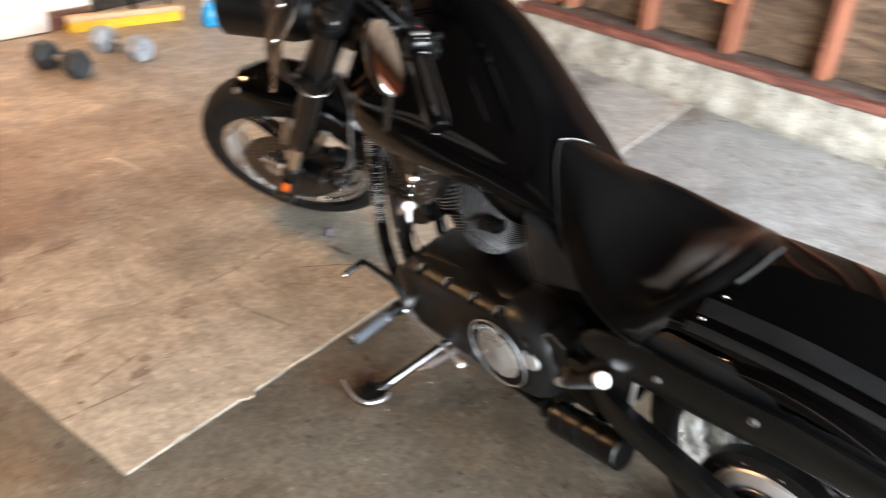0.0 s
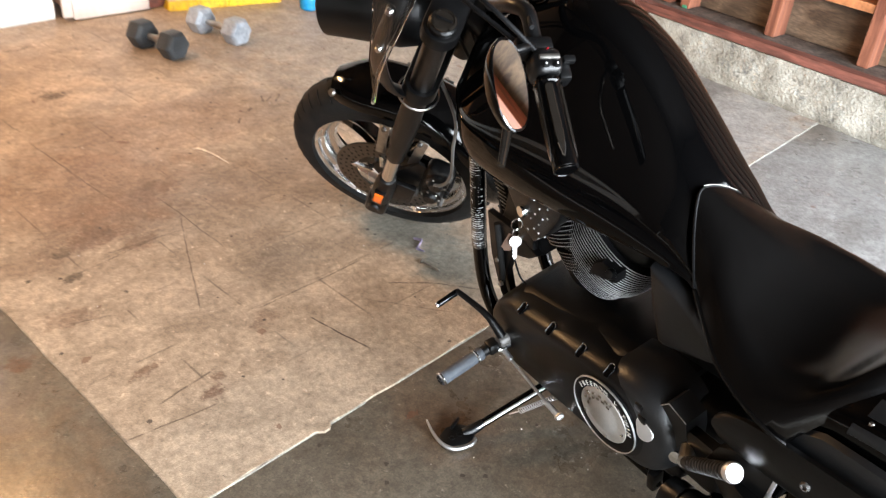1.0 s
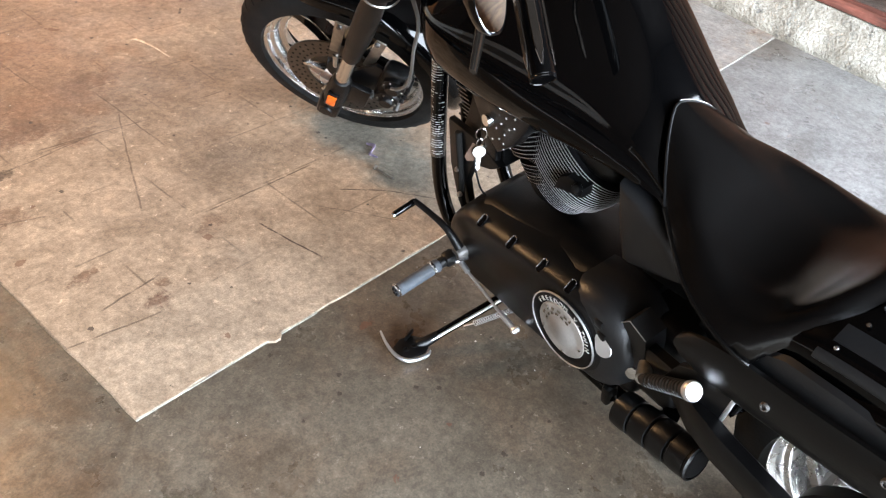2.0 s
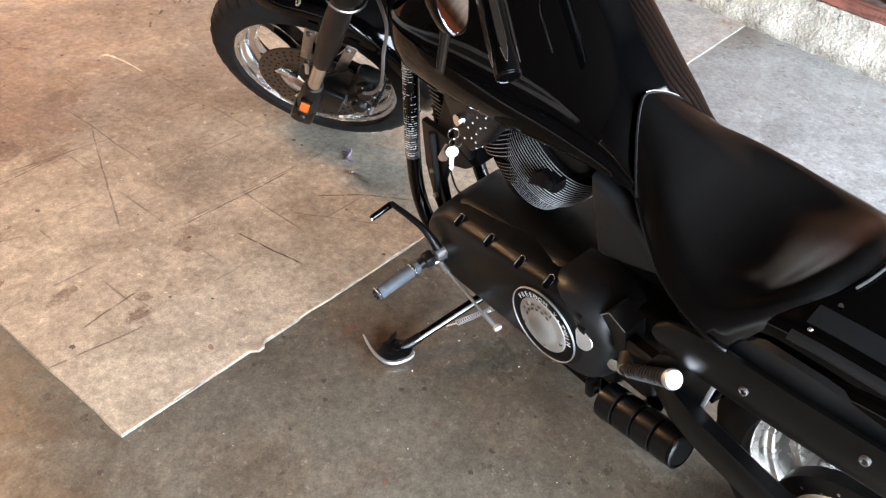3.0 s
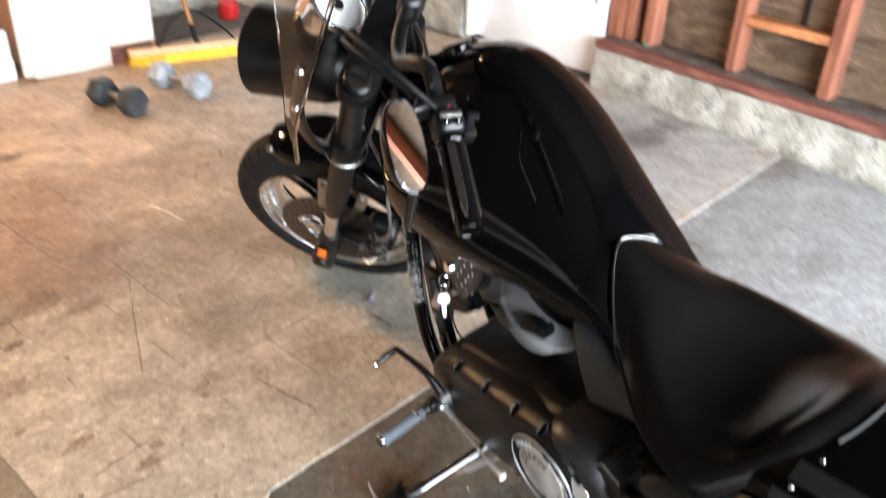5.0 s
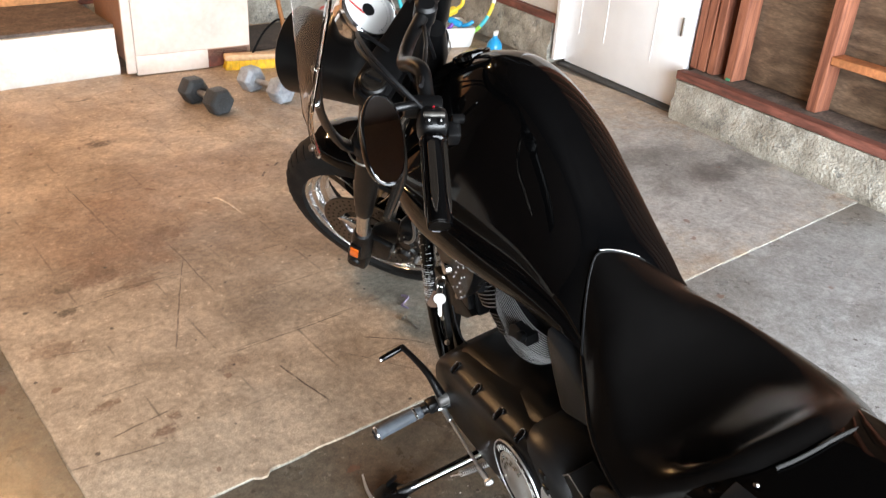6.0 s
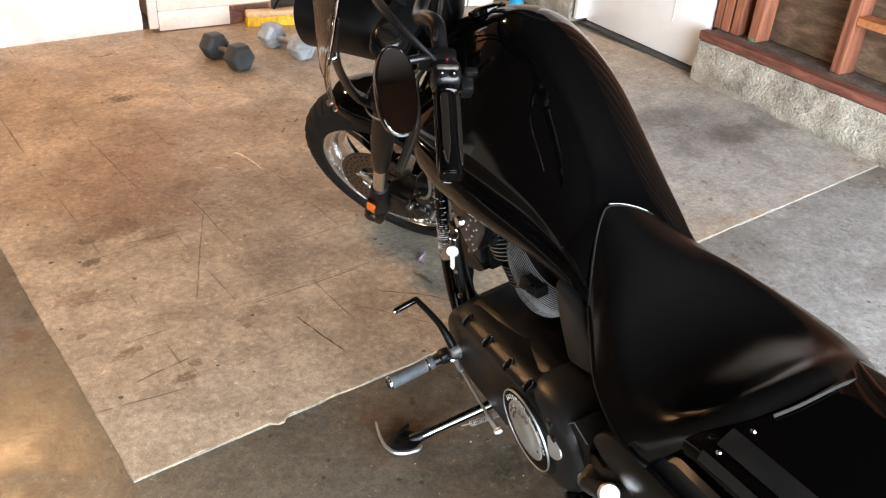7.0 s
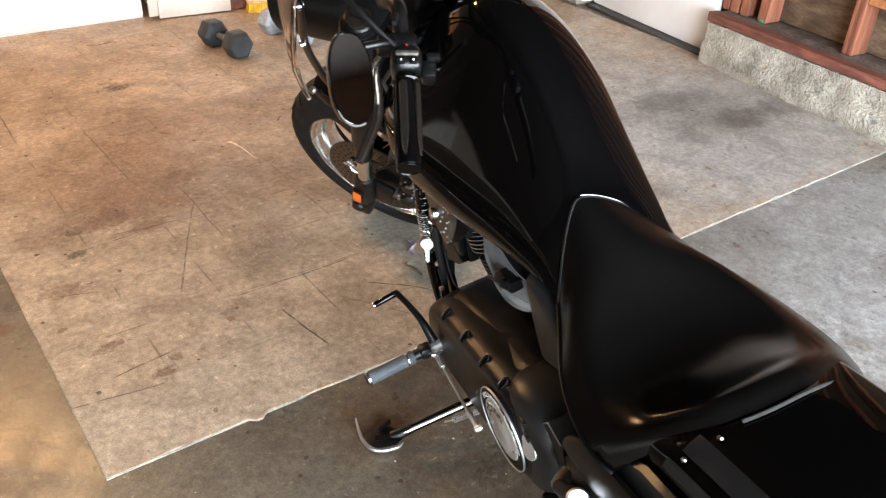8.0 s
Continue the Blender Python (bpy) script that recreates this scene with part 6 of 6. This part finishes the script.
for k in range(6):
    a = 2 * math.pi * k / 6
    lathe(bm, [(0.0028, 0), (0.0028, 0.002), (0.001, 0.0022)], axis_m((0.366 + 0.008 * math.cos(a), 0.345, 0.2243 + 0.008 * math.sin(a)), (0, 1, 0)), 8)
part("end_dot", bm, CABLE, peg)
bm = bm_new()
tube(bm, [(0.366, 0.235, 0.231), (0.364, 0.195, 0.235), (0.35, 0.165, 0.235), (0.35, 0.09, 0.235)], [0.012, 0.014, 0.016, 0.018], 12, 3)
box(bm, (0.364, 0.205, 0.235), (0.03, 0.03, 0.03), 0.008)
part("peg_mount", bm, SATIN, peg, "black peg bracket")
bm = bm_new()
tube(bm, [(0.352, 0.185, 0.262), (0.385, 0.192, 0.30), (0.43, 0.20, 0.315), (0.473, 0.212, 0.33)], [0.011, 0.008, 0.007, 0.0065], 10, 5)
shf = part("shift_lever", bm, SATIN, bike, "black curved shift lever")
bm = bm_new()
lathe(bm, [(0.0065, 0.0), (0.0075, 0.003), (0.0072, 0.052), (0.006, 0.056), (0.001, 0.056)], axis_m((0.472, 0.210, 0.327), (0.08, 0.95, -0.2)), 14)
tp_ = part("toe_peg", bm, PAINT, shf, "glossy black toe peg with a bright tip")
bm = bm_new()
lathe(bm, [(0.0050, 0.056), (0.0066, 0.0545), (0.0066, 0.058), (0.001, 0.0585)], axis_m((0.472, 0.210, 0.327), (0.08, 0.95, -0.2)), 14)
part("peg_tip", bm, CHROME, tp_)
bm = bm_new()
lathe(bm, [(0.001, 0.018), (0.012, 0.018), (0.016, 0.012), (0.016, -0.02)], axis_m((0.352, 0.178, 0.25), (0, 1, 0)), 18)
part("pivot", bm, GUNMETAL, shf, "bright lever pivot")
bm = bm_new()
tube(bm, [(0.352, 0.186, 0.224), (0.322, 0.186, 0.212)], 0.0068, 10)
tube(bm, [(0.322, 0.186, 0.212), (0.205, 0.186, 0.176)], 0.0036, 8)
tube(bm, [(0.205, 0.186, 0.176), (0.172, 0.184, 0.166)], 0.0062, 10)
lnk = part("shift_rod", bm, SHEEN, bike, "bright shift linkage rod")
for p in ((0.354, 0.188, 0.226), (0.167, 0.182, 0.164)):
    bm = bm_new()
    lathe(bm, [(0.001, 0.011), (0.005, 0.0105), (0.0078, 0.005), (0.0078, -0.005), (0.005, -0.008)], axis_m(p, (0, 1, 0)), 16)
    part("rod_end", bm, SHEEN, lnk)

# side stand
ST0, ST1 = V((0.285, 0.092, 0.114)), V((0.304, 0.318, 0.094))
bm = bm_new()
tube(bm, [ST0, ST0.lerp(ST1, 0.5), ST1], [0.0115, 0.0105, 0.0095], 16)
ss = part("side_stand", bm, PAINT, bike, "black side stand with a chrome front")
bm = bm_new()
tube(bm, [ST0.lerp(ST1, 0.1) + V((-0.0078, 0, 0.0055)), ST1 + V((-0.0062, 0, 0.0048))], 0.0040, 8)
part("bright_edge", bm, SHEEN, ss)
GRD = BIKE.inverted()
bm = bm_new()
prism(bm, [(0.566, -0.238), (0.555, -0.250), (0.538, -0.256), (0.512, -0.250), (0.493, -0.238), (0.486, -0.216), (0.496, -0.198), (0.525, -0.190), (0.556, -0.202), (0.566, -0.220)][::-1], 0.015, GRD @ pose(0, 0, 0.003), 0.004)
part("foot_pad", bm, SATIN, ss, "black side stand foot")
for px_, py_ in ((0.512, -0.222), (0.532, -0.226)):
    bm = bm_new()
    lathe(bm, [(0.007, 0.0), (0.007, 0.0025), (0.004, 0.0025), (0.004, 0.0)], GRD @ pose(px_, py_, 0.0178), 14, True)
    part("pad_boss", bm, SATIN, ss)
bm = bm_new()
box(bm, (0, 0, 0.0), (0.034, 0.006, 0.012), 0.002, GRD @ pose(0.545, -0.199, 0.023, 0, 0, 15))
part("pad_web", bm, SATIN, ss)
bm = bm_new()
tube(bm, [GRD @ V(q) for q in ((0.553, -0.254, 0.011), (0.538, -0.260, 0.012), (0.512, -0.254, 0.012), (0.491, -0.241, 0.014), (0.483, -0.217, 0.018), (0.486, -0.188, 0.026), (0.496, -0.158, 0.036))], [0.0050, 0.0055, 0.0055, 0.0050, 0.0042, 0.0034, 0.002], 10, 5)
part("pad_rim", bm, SHEEN, ss, "worn bright foot edge")
bm = bm_new()
tube(bm, [GRD @ V((0.545, -0.226, 0.012)), ST1, ST1.lerp(ST0, 0.12)], [0.012, 0.0125, 0.011], 12)
part("ankle", bm, SATIN, ss)
bm = bm_new()
pa, pb = V((0.230, 0.140, 0.136)), V((0.290, 0.198, 0.076))
dd = (pb - pa)
am = axis_m(pa, dd)
tube(bm, [am @ V((0.0062 * math.cos(q * 0.7), 0.0062 * math.sin(q * 0.7), dd.length * q / 150)) for q in range(151)], 0.0011, 5)
tube(bm, [pb, pb + dd.normalized() * 0.03 + V((0, 0, 0.004))], 0.002, 6)
part("spring", bm, SHEEN, ss, "coiled return spring")
bm = bm_new()
box(bm, (0.262, 0.098, 0.125), (0.085, 0.05, 0.05), 0.01)
part("stand_bracket", bm, SATIN, ss)

# passenger peg, folded up
P0, P1 = V((-0.166, 0.172, 0.352)), V((-0.262, 0.191, 0.449))
pm_ = axis_m(P0, P1 - P0)
LP = (P1 - P0).length
bm = bm_new()
prof = [(0.009, -0.015), (0.012, 0.0)]
k = 0.004
while k < LP - 0.012:
    q = 0.0128 + 0.0026 * k / LP
    prof += [(q, k), (q, k + 0.0055), (q - 0.0022, k + 0.0065), (q - 0.0022, k + 0.009)]
    k += 0.0098
prof += [(0.0158, LP - 0.010), (0.0158, LP)]
lathe(bm, prof, pm_, 24)
pp = part("passenger_peg", bm, GRIPRUB, bike, "ribbed rubber passenger peg, folded up")
bm = bm_new()
lathe(bm, [(0.0165, LP - 0.004), (0.0174, LP), (0.0174, LP + 0.004), (0.015, LP + 0.008), (0.001, LP + 0.009)], pm_, 28)
part("peg_cap", bm, SHEEN, pp, "chrome peg end cap")
bm = bm_new()
tube(bm, [P0 - (P1 - P0) * 0.1, (-0.11, 0.10, 0.33), (-0.09, 0.07, 0.36)], 0.014, 10, 3)
part("peg_bracket", bm, DULL, pp)
# black segmented cylinder below it
bm = bm_new()
c0, c1 = V((-0.110, 0.155, 0.188)), V((-0.286, 0.155, 0.224))
sm_ = axis_m(c0, c1 - c0)
LC = (c1 - c0).length
prof = [(0.001, 0.0), (0.024, 0.0), (0.03, 0.004)]
for k in range(4):
    a, b = 0.006 + LC * k / 4, 0.006 + LC * (k + 1) / 4 - 0.008
    prof += [(0.036, a), (0.037, (a + b) / 2), (0.036, b), (0.031, b + 0.002), (0.031, b + 0.005)]
prof += [(0.033, LC), (0.028, LC + 0.006), (0.001, LC + 0.006)]
lathe(bm, prof, sm_, 28)
mcyl = part("resonator", bm, PLASTIC, bike, "black grooved cylinder under the swing arm")
bm = bm_new()
lathe(bm, [(0.033, LC - 0.002), (0.0365, LC), (0.0365, LC + 0.004), (0.033, LC + 0.006)], sm_, 28, True)
part("end_band", bm, SATIN, mcyl)
bm = bm_new()
tube(bm, [(-0.08, 0.15, 0.17), (-0.065, 0.14, 0.20), (-0.08, 0.12, 0.23)], 0.012, 10, 4)
box(bm, (-0.075, 0.15, 0.185), (0.02, 0.03, 0.05), 0.006)
part("hanger", bm, SATIN, mcyl)

# rear wheel, pulley, swing arm
RW = wheel("rear_wheel", (-0.60, 0, 0.318), 0.325, 0.232, 0.118, Matrix.Identity(4), 5, "polished alloy rear wheel", RIM, ALLOY)
bm = bm_new()
lathe(bm, [(0.145, 0.128), (0.148, 0.13), (0.148, 0.155), (0.145, 0.157), (0.05, 0.15), (0.05, 0.128)], wheel_m((-0.60, 0, 0.318)), 56, True)
pul = part("belt_pulley", bm, SATIN, RW, "black belt pulley with drilled rim")
for k in range(24):
    a = 2 * math.pi * k / 24
    bm = bm_new()
    rr = 0.118 if k % 2 else 0.128
    lathe(bm, [(0.001, 0.0015), (0.0028, 0.001), (0.003, -0.001)], wheel_m((-0.60 + rr * math.cos(a), 0.1555, 0.318 + rr * math.sin(a))), 8)
    part("pulley_dot", bm, ALLOY, pul)
bm = bm_new()
lathe(bm, [(0.088, 0.1555), (0.082, 0.166), (0.072, 0.167), (0.066, 0.158), (0.054, 0.160), (0.050, 0.172), (0.036, 0.178), (0.026, 0.176), (0.022, 0.168), (0.001, 0.168)], wheel_m((-0.60, 0, 0.318)), 32)
part("pulley_face", bm, HUB, pul, "bright pulley centre")
bm = bm_new()
lathe(bm, [(0.088, 0.155), (0.090, 0.166), (0.096, 0.168), (0.114, 0.160), (0.116, 0.155)], wheel_m((-0.60, 0, 0.318)), 48, True)
part("pulley_ring", bm, SHEEN, pul, "satin metal ring")
for sgn in (1, -1):
    bm = bm_new()
    loops = []
    for f, zc, h, w, yo in ((-0.12, 0.345, 0.026, 0.014, 0.125), (-0.2, 0.362, 0.030, 0.014, 0.138), (-0.27, 0.372, 0.033, 0.016, 0.172), (-0.33, 0.372, 0.033, 0.016, 0.185), (-0.55, 0.33, 0.034, 0.016, 0.185), (-0.66, 0.315, 0.03, 0.016, 0.185)):
        loops.append([V((f, sgn * yo + w * a_, zc + h * b_)) for a_, b_ in ((-1, -0.8), (-0.7, -1), (0.7, -1), (1, -0.8), (1, 0.8), (0.7, 1), (-0.7, 1), (-1, 0.8))])
    rings(bm, loops)
    sa = part("swing_arm", bm, SATIN, bike, "satin black swing arm")
    bm = bm_new()
    gp_ = [(-0.19, 0.385), (-0.215, 0.445), (-0.262, 0.476), (-0.318, 0.470), (-0.306, 0.392), (-0.252, 0.376)]
    prism(bm, gp_, 0.012, Matrix(((1, 0, 0, 0), (0, 0, 1, 0.156 * sgn), (0, 1, 0, 0), (0, 0, 0, 1))), 0.003)
    gus = part("arm_gusset", bm, SATIN, sa, "black gusset plate with a bright edge")
    bm = bm_new()
    for (xa, za), (xb, zb) in ((gp_[5], gp_[4]), (gp_[4], gp_[3])):
        tube(bm, [(xa, 0.163 * sgn, za - 0.001), (xb, 0.163 * sgn, zb - 0.001)], 0.0052, 8)
    part("plate_edge", bm, SHEEN, gus, "bright bare edge")
bm = bm_new()
tube(bm, [(-0.15, 0, 0.37), (-0.3, 0.0, 0.36), (-0.36, 0, 0.36)], 0.035, 12)
part("rear_shock", bm, SATIN, bike)
# tail light and exhaust, on the far side
bm = bm_new()
box(bm, (-1.02, 0, 0.56), (0.04, 0.10, 0.05), 0.012)
part("tail_light", bm, REDDARK, bike, "red tail light")
for dz, f1 in ((0.0, -0.95), (0.075, -0.85)):
    bm = bm_new()
    tube(bm, [(0.40, -0.06, 0.50), (0.43, -0.15, 0.40), (0.32, -0.19, 0.25 + dz), (0.0, -0.195, 0.20 + dz), (-0.3, -0.2, 0.21 + dz), (f1, -0.21, 0.24 + dz)], [0.024, 0.026, 0.028, 0.032, 0.04, 0.043], 16, 5)
    part("exhaust_pipe", bm, SATIN, bike, "satin black exhaust pipe")

# keys hanging from the ignition lock
kp = BIKE @ V((0.297, 0.158, 0.604))
keys = thing("key_ring", "nickel key with a leather fob hanging from the ignition", "key", pose(kp.x, kp.y, kp.z))
kd = V((-0.62, -0.66, 0.0)).normalized()
KX = V((0, 0, 1)).cross(kd)
bm = bm_new()
tube(bm, [KX * 0.010 * math.cos(q * math.pi / 10) + V((0, 0, -0.012 + 0.012 * math.sin(q * math.pi / 10))) for q in range(21)], 0.0012, 6)
tube(bm, [KX * 0.006 * math.cos(q * math.pi / 8) + kd * 0.002 + V((0, 0, -0.030 + 0.009 * math.sin(q * math.pi / 8))) for q in range(17)], 0.0011, 6)
part("ring", bm, CHROME, keys)
for off, tilt, mat_, nm in ((0.004, 4, KEYM, "key"), (-0.004, -24, LEATHER, "fob")):
    km = Matrix.Translation(kd * off + V((0, 0, -0.036))) @ basis(KX, V((0, 0, 1)), -kd, (0, 0, 0)) @ pose(0, 0, 0, 0, 0, tilt)
    bm = bm_new()
    if nm == "key":
        outl = [(0.012 * math.cos(t), -0.012 + 0.012 * math.sin(t)) for t in [radians(-65 + 310 * q / 16) for q in range(17)]]
        outl += [(-0.0048, -0.024), (-0.0048, -0.030), (-0.003, -0.033), (-0.0048, -0.037), (-0.003, -0.041), (-0.0045, -0.046), (0.0, -0.053), (0.0040, -0.049), (0.0042, -0.024)]
        prism(bm, outl, 0.0022, km, 0.0005, 1)
    else:
        prism(bm, [(-0.012, -0.004), (0.010, -0.004), (0.012, -0.012), (0.010, -0.036), (0.0, -0.041), (-0.010, -0.036)], 0.003, km, 0.0008, 1)
    part(nm, bm, mat_, keys, "dark brown leather fob" if nm == "fob" else "")

# ---- loose things ----
def dumbbell(mat, label, ax, ay, bx, by, ang):
    """A hex dumbbell lying on the floor from (ax, ay) to (bx, by)."""
    a, b = V((ax, ay, 0)), V((bx, by, 0))
    d = (b - a).normalized()
    R = 0.066
    root = thing("dumbbell", label, "dumbbell", basis(d, V((0, 0, 1)).cross(d), V((0, 0, 1)), ((a.x + b.x) / 2, (a.y + b.y) / 2, 0.0045)), group="dumbbells")
    L = (b - a).length
    zc = R * math.cos(radians(30))
    for sgn in (-1, 1):
        bm = bm_new()
        loops = []
        for s_, off in ((0.72, -0.048), (0.97, -0.034), (1.0, -0.028), (1.0, 0.028), (0.97, 0.034), (0.80, 0.046)):
            loops.append([V((sgn * (L / 2) + off * sgn, s_ * R * math.cos(radians(60 * q)), zc + s_ * R * math.sin(radians(60 * q)))) for q in range(6)])
        rings(bm, loops)
        bmesh.ops.bevel(bm, geom=list(bm.edges), offset=0.0025, segments=2, affect="EDGES")
        hx = part("hex_head", bm, mat, root, sharp=25)
        bm = bm_new()
        lathe(bm, [(0.030, 0.0), (0.030, 0.0012), (0.026, 0.0012), (0.026, 0.0)], axis_m((sgn * (L / 2 + 0.046), 0, zc), (sgn, 0, 0)), 24, True)
        part("raised_ring", bm, mat, hx)
    bm = bm_new()
    lathe(bm, [(0.013, -L / 2 + 0.03), (0.0135, -0.05), (0.0165, 0.0), (0.0135, 0.05), (0.013, L / 2 - 0.03)], axis_m((0, 0, zc), (1, 0, 0)), 18)
    part("handle", bm, DULL, root, "steel handle")
    return root


dumbbell(IRON, "black hex dumbbell on the concrete floor", 1.245, 2.37, 1.275, 2.17, 0)
dumbbell(GREYIRON, "silver-grey hex dumbbell beside the broom", 1.56, 2.40, 1.60, 2.175, 0)

# push broom leaning in the recess
broom = thing("push_broom", "push broom with yellow bristles and wooden handle", "broom", pose(1.885, 2.69, 0.0045, 0, 0, -16))
bm = bm_new()
box(bm, (0, 0, 0.062), (0.60, 0.06, 0.034), 0.010)
part("block", bm, PINE, broom, "bare wooden broom block")
bm = bm_new()
rb = random.Random(3)
for i in range(46):
    for j in range(4):
        x_, y_ = -0.285 + 0.57 * i / 45, -0.02 + 0.04 * j / 3
        tube(bm, [(x_, y_, 0.047), (x_ + rb.uniform(-0.006, 0.006), y_ * 1.4 + rb.uniform(-0.004, 0.004), 0.0)], [0.0075, 0.0125], 5)
part("bristles", bm, YELLOW, broom, "yellow bristles")
bm = bm_new()
tube(bm, [(0.05, 0.0, 0.07), (0.035, 0.03, 0.17)], 0.013, 12)
part("ferrule", bm, CABLE, broom)
bm = bm_new()
tube(bm, [(0.035, 0.03, 0.17), (-0.01, 0.17, 0.53), (-0.055, 0.31, 0.90)], 0.0125, 14)
part("handle", bm, HANDLE, broom, "orange-brown wooden handle")
bm = bm_new()
tube(bm, [(-0.012, 0.175, 0.545), (-0.06, 0.325, 0.94), (-0.10, 0.42, 1.22)], 0.0135, 14)
part("handle_wrap", bm, YPLAST, broom, "yellow handle wrap")
bm = bm_new()
tube(bm, [(-0.15, 0.0, 0.075), (-0.09, 0.02, 0.17), (-0.02, 0.05, 0.225), (0.025, 0.06, 0.235), (0.08, 0.05, 0.225), (0.18, 0.02, 0.15), (0.25, 0.0, 0.075)], 0.006, 8, 5)
part("brace", bm, CABLE, broom, "black wire brace")

# toys and cleaning things by the far corner
tray = thing("storage_bin", "shallow white bin holding coloured toys", "bin", pose(2.97, 2.68, 0.0045, 0, 0, -20))
bm = bm_new()
loops = [[V((sx_ * (0.17 + 0.02 * h / 0.12), sy_ * (0.12 + 0.02 * h / 0.12), h)) for sx_, sy_ in ((1, 1), (-1, 1), (-1, -1), (1, -1))] for h in (0.0, 0.12)]
loops += [[V((p.x * 0.95, p.y * 0.94, p.z)) for p in loops[1]], [V((p.x * 0.93, p.y * 0.92, 0.01)) for p in loops[0]]]
rings(bm, loops)
bmesh.ops.bevel(bm, geom=list(bm.edges), offset=0.008, segments=2, affect="EDGES")
part("tub", bm, WHITEPL, tray)
rt = random.Random(12)
for k, (mat_, cn) in enumerate(((LIME, "lime"), (PURPLE, "purple"), (REDPART, "red"), (BLUE, "blue"), (LIME, "lime"), (YPLAST, "yellow"))):
    bm = bm_new()
    x_, y_ = rt.uniform(-0.1, 0.1), rt.uniform(-0.06, 0.06)
    box(bm, (0, 0, 0), (0.09, 0.05, 0.04), 0.014, None, 3)
    tube(bm, [(-0.05, 0, 0.0), (-0.08, 0.01, 0.02), (-0.1, 0.0, 0.05)], 0.012, 10, 3)
    turn(bm, pose(2.97 + x_, 2.68 + y_, 0.06 + 0.025 * k, rt.uniform(-20, 20), rt.uniform(-20, 20), rt.uniform(0, 180)))
    solid("toy", bm, mat_, "moulded %s plastic toy in the white bin" % cn, "toy", group="toys in the bin")
for bx3, by3, rz3, lab in ((3.05, 2.26, 30, "blue plastic bottle with a white nozzle by the hoop"), (2.2, 2.40, 200, "blue plastic bottle with a white nozzle beside the broom")):
    bottle = thing("spray_bottle", lab, "bottle", pose(bx3, by3, 0.0045, 0, 0, rz3), group="blue bottles")
    bm = bm_new()
    lathe(bm, [(0.001, 0.0), (0.036, 0.0), (0.046, 0.010), (0.048, 0.05), (0.042, 0.09), (0.026, 0.115), (0.014, 0.125), (0.013, 0.135), (0.001, 0.135)], Matrix.Identity(4), 28)
    part("body", bm, BLUE, bottle)
    bm = bm_new()
    box(bm, (0.01, 0, 0.148), (0.05, 0.02, 0.026), 0.006)
    tube(bm, [(0.03, 0, 0.145), (0.038, 0, 0.125), (0.033, 0, 0.105)], 0.004, 8, 3)
    part("trigger", bm, WHITEPL, bottle)
hoop = thing("toy_hoop", "striped play hoop in cyan, white, purple, yellow and lime", "hoop", pose(2.98, 2.62, 0.0045, 0, 0, -35))
cols = (CYAN, WHITEPL, PURPLE, YPLAST, LIME, CYAN, YPLAST, WHITEPL)
for k in range(24):
    bm = bm_new()
    tube(bm, [(0.30 * math.cos(2 * math.pi * (k + q / 4) / 24), 0.06 + 0.10 * (1 + math.sin(2 * math.pi * (k + q / 4) / 24)), 0.012 + 0.30 * (1 + math.sin(2 * math.pi * (k + q / 4) / 24))) for q in range(5)], 0.0125, 10)
    part("band", bm, cols[k % len(cols)], hoop)
bm = bm_new()
lathe(bm, [(0.001, 0.0), (0.055, 0.0), (0.062, 0.012), (0.06, 0.09), (0.03, 0.11), (0.001, 0.11)], pose(2.50, 3.22, 0.0125), 24)
tube(bm, [(2.46, 3.22, 0.10), (2.48, 3.22, 0.145), (2.52, 3.22, 0.145), (2.54, 3.22, 0.10)], 0.008, 10, 4)
solid("red_can", bm, REDPART, "red metal can on the dark mat", "can")

# scraps on the floor
bm = bm_new()
tube(bm, [(0.852, 1.348, 0.006), (0.862, 1.325, 0.016), (0.875, 1.25, 0.018), (0.888, 1.182, 0.007)], [0.003, 0.0032, 0.0026, 0.0015], 6, 3, 0.6)
solid("wood_splinter", bm, RUST, "pale wood splinter on the concrete", "splinter")
bolt = thing("bolt", "small steel bolt lying on the floor", "bolt", pose(0.964, 0.29, 0.0105, 0, 0, 0))
bm = bm_new()
tube(bm, [(-0.001, 0.03, 0), (0.002, -0.035, 0)], 0.0035, 8)
part("shank", bm, DULL, bolt)
bm = bm_new()
lathe(bm, [(0.001, 0.006), (0.008, 0.006), (0.008, 0.0)], axis_m((-0.001, 0.03, 0.002), (0, 1, 0)), 6)
part("head", bm, DULL, bolt)
bm = bm_new()
tube(bm, [(1.035, 0.43, 0.008), (1.04, 0.405, 0.012), (1.02, 0.392, 0.010), (1.005, 0.385, 0.007), (1.01, 0.36, 0.007)], [0.003, 0.006, 0.005, 0.006, 0.002], 7, 4, 0.6)
solid("foil_scrap", bm, FOIL, "crumpled scrap of pale purple foil on the floor", "scrap")
rg = random.Random(21)
bm = bm_new()
for k in range(230):
    x_, y_ = (rg.uniform(-0.5, 1.2), rg.uniform(-0.9, -0.01)) if k < 120 else ((rg.uniform(0.02, 1.4), rg.uniform(0.02, 2.4)) if k < 190 else (rg.uniform(1.6, 3.0), rg.uniform(-0.5, 1.6)))
    s_ = rg.uniform(0.0005, 0.0008) if rg.random() < 0.8 else rg.uniform(0.0009, 0.0016)
    zz = 0.0045 if y_ > 0 and x_ > 0 else 0.0
    box(bm, (0, 0, 0), (s_ * 2, s_ * rg.uniform(1, 3), s_), 0, pose(x_, y_, zz + s_ / 2, 0, 0, rg.uniform(0, 180)))
solid("grit", bm, WHITECURB, "pale grit and dust specks scattered over the floor", "grit", kind="stuff", smooth=False)
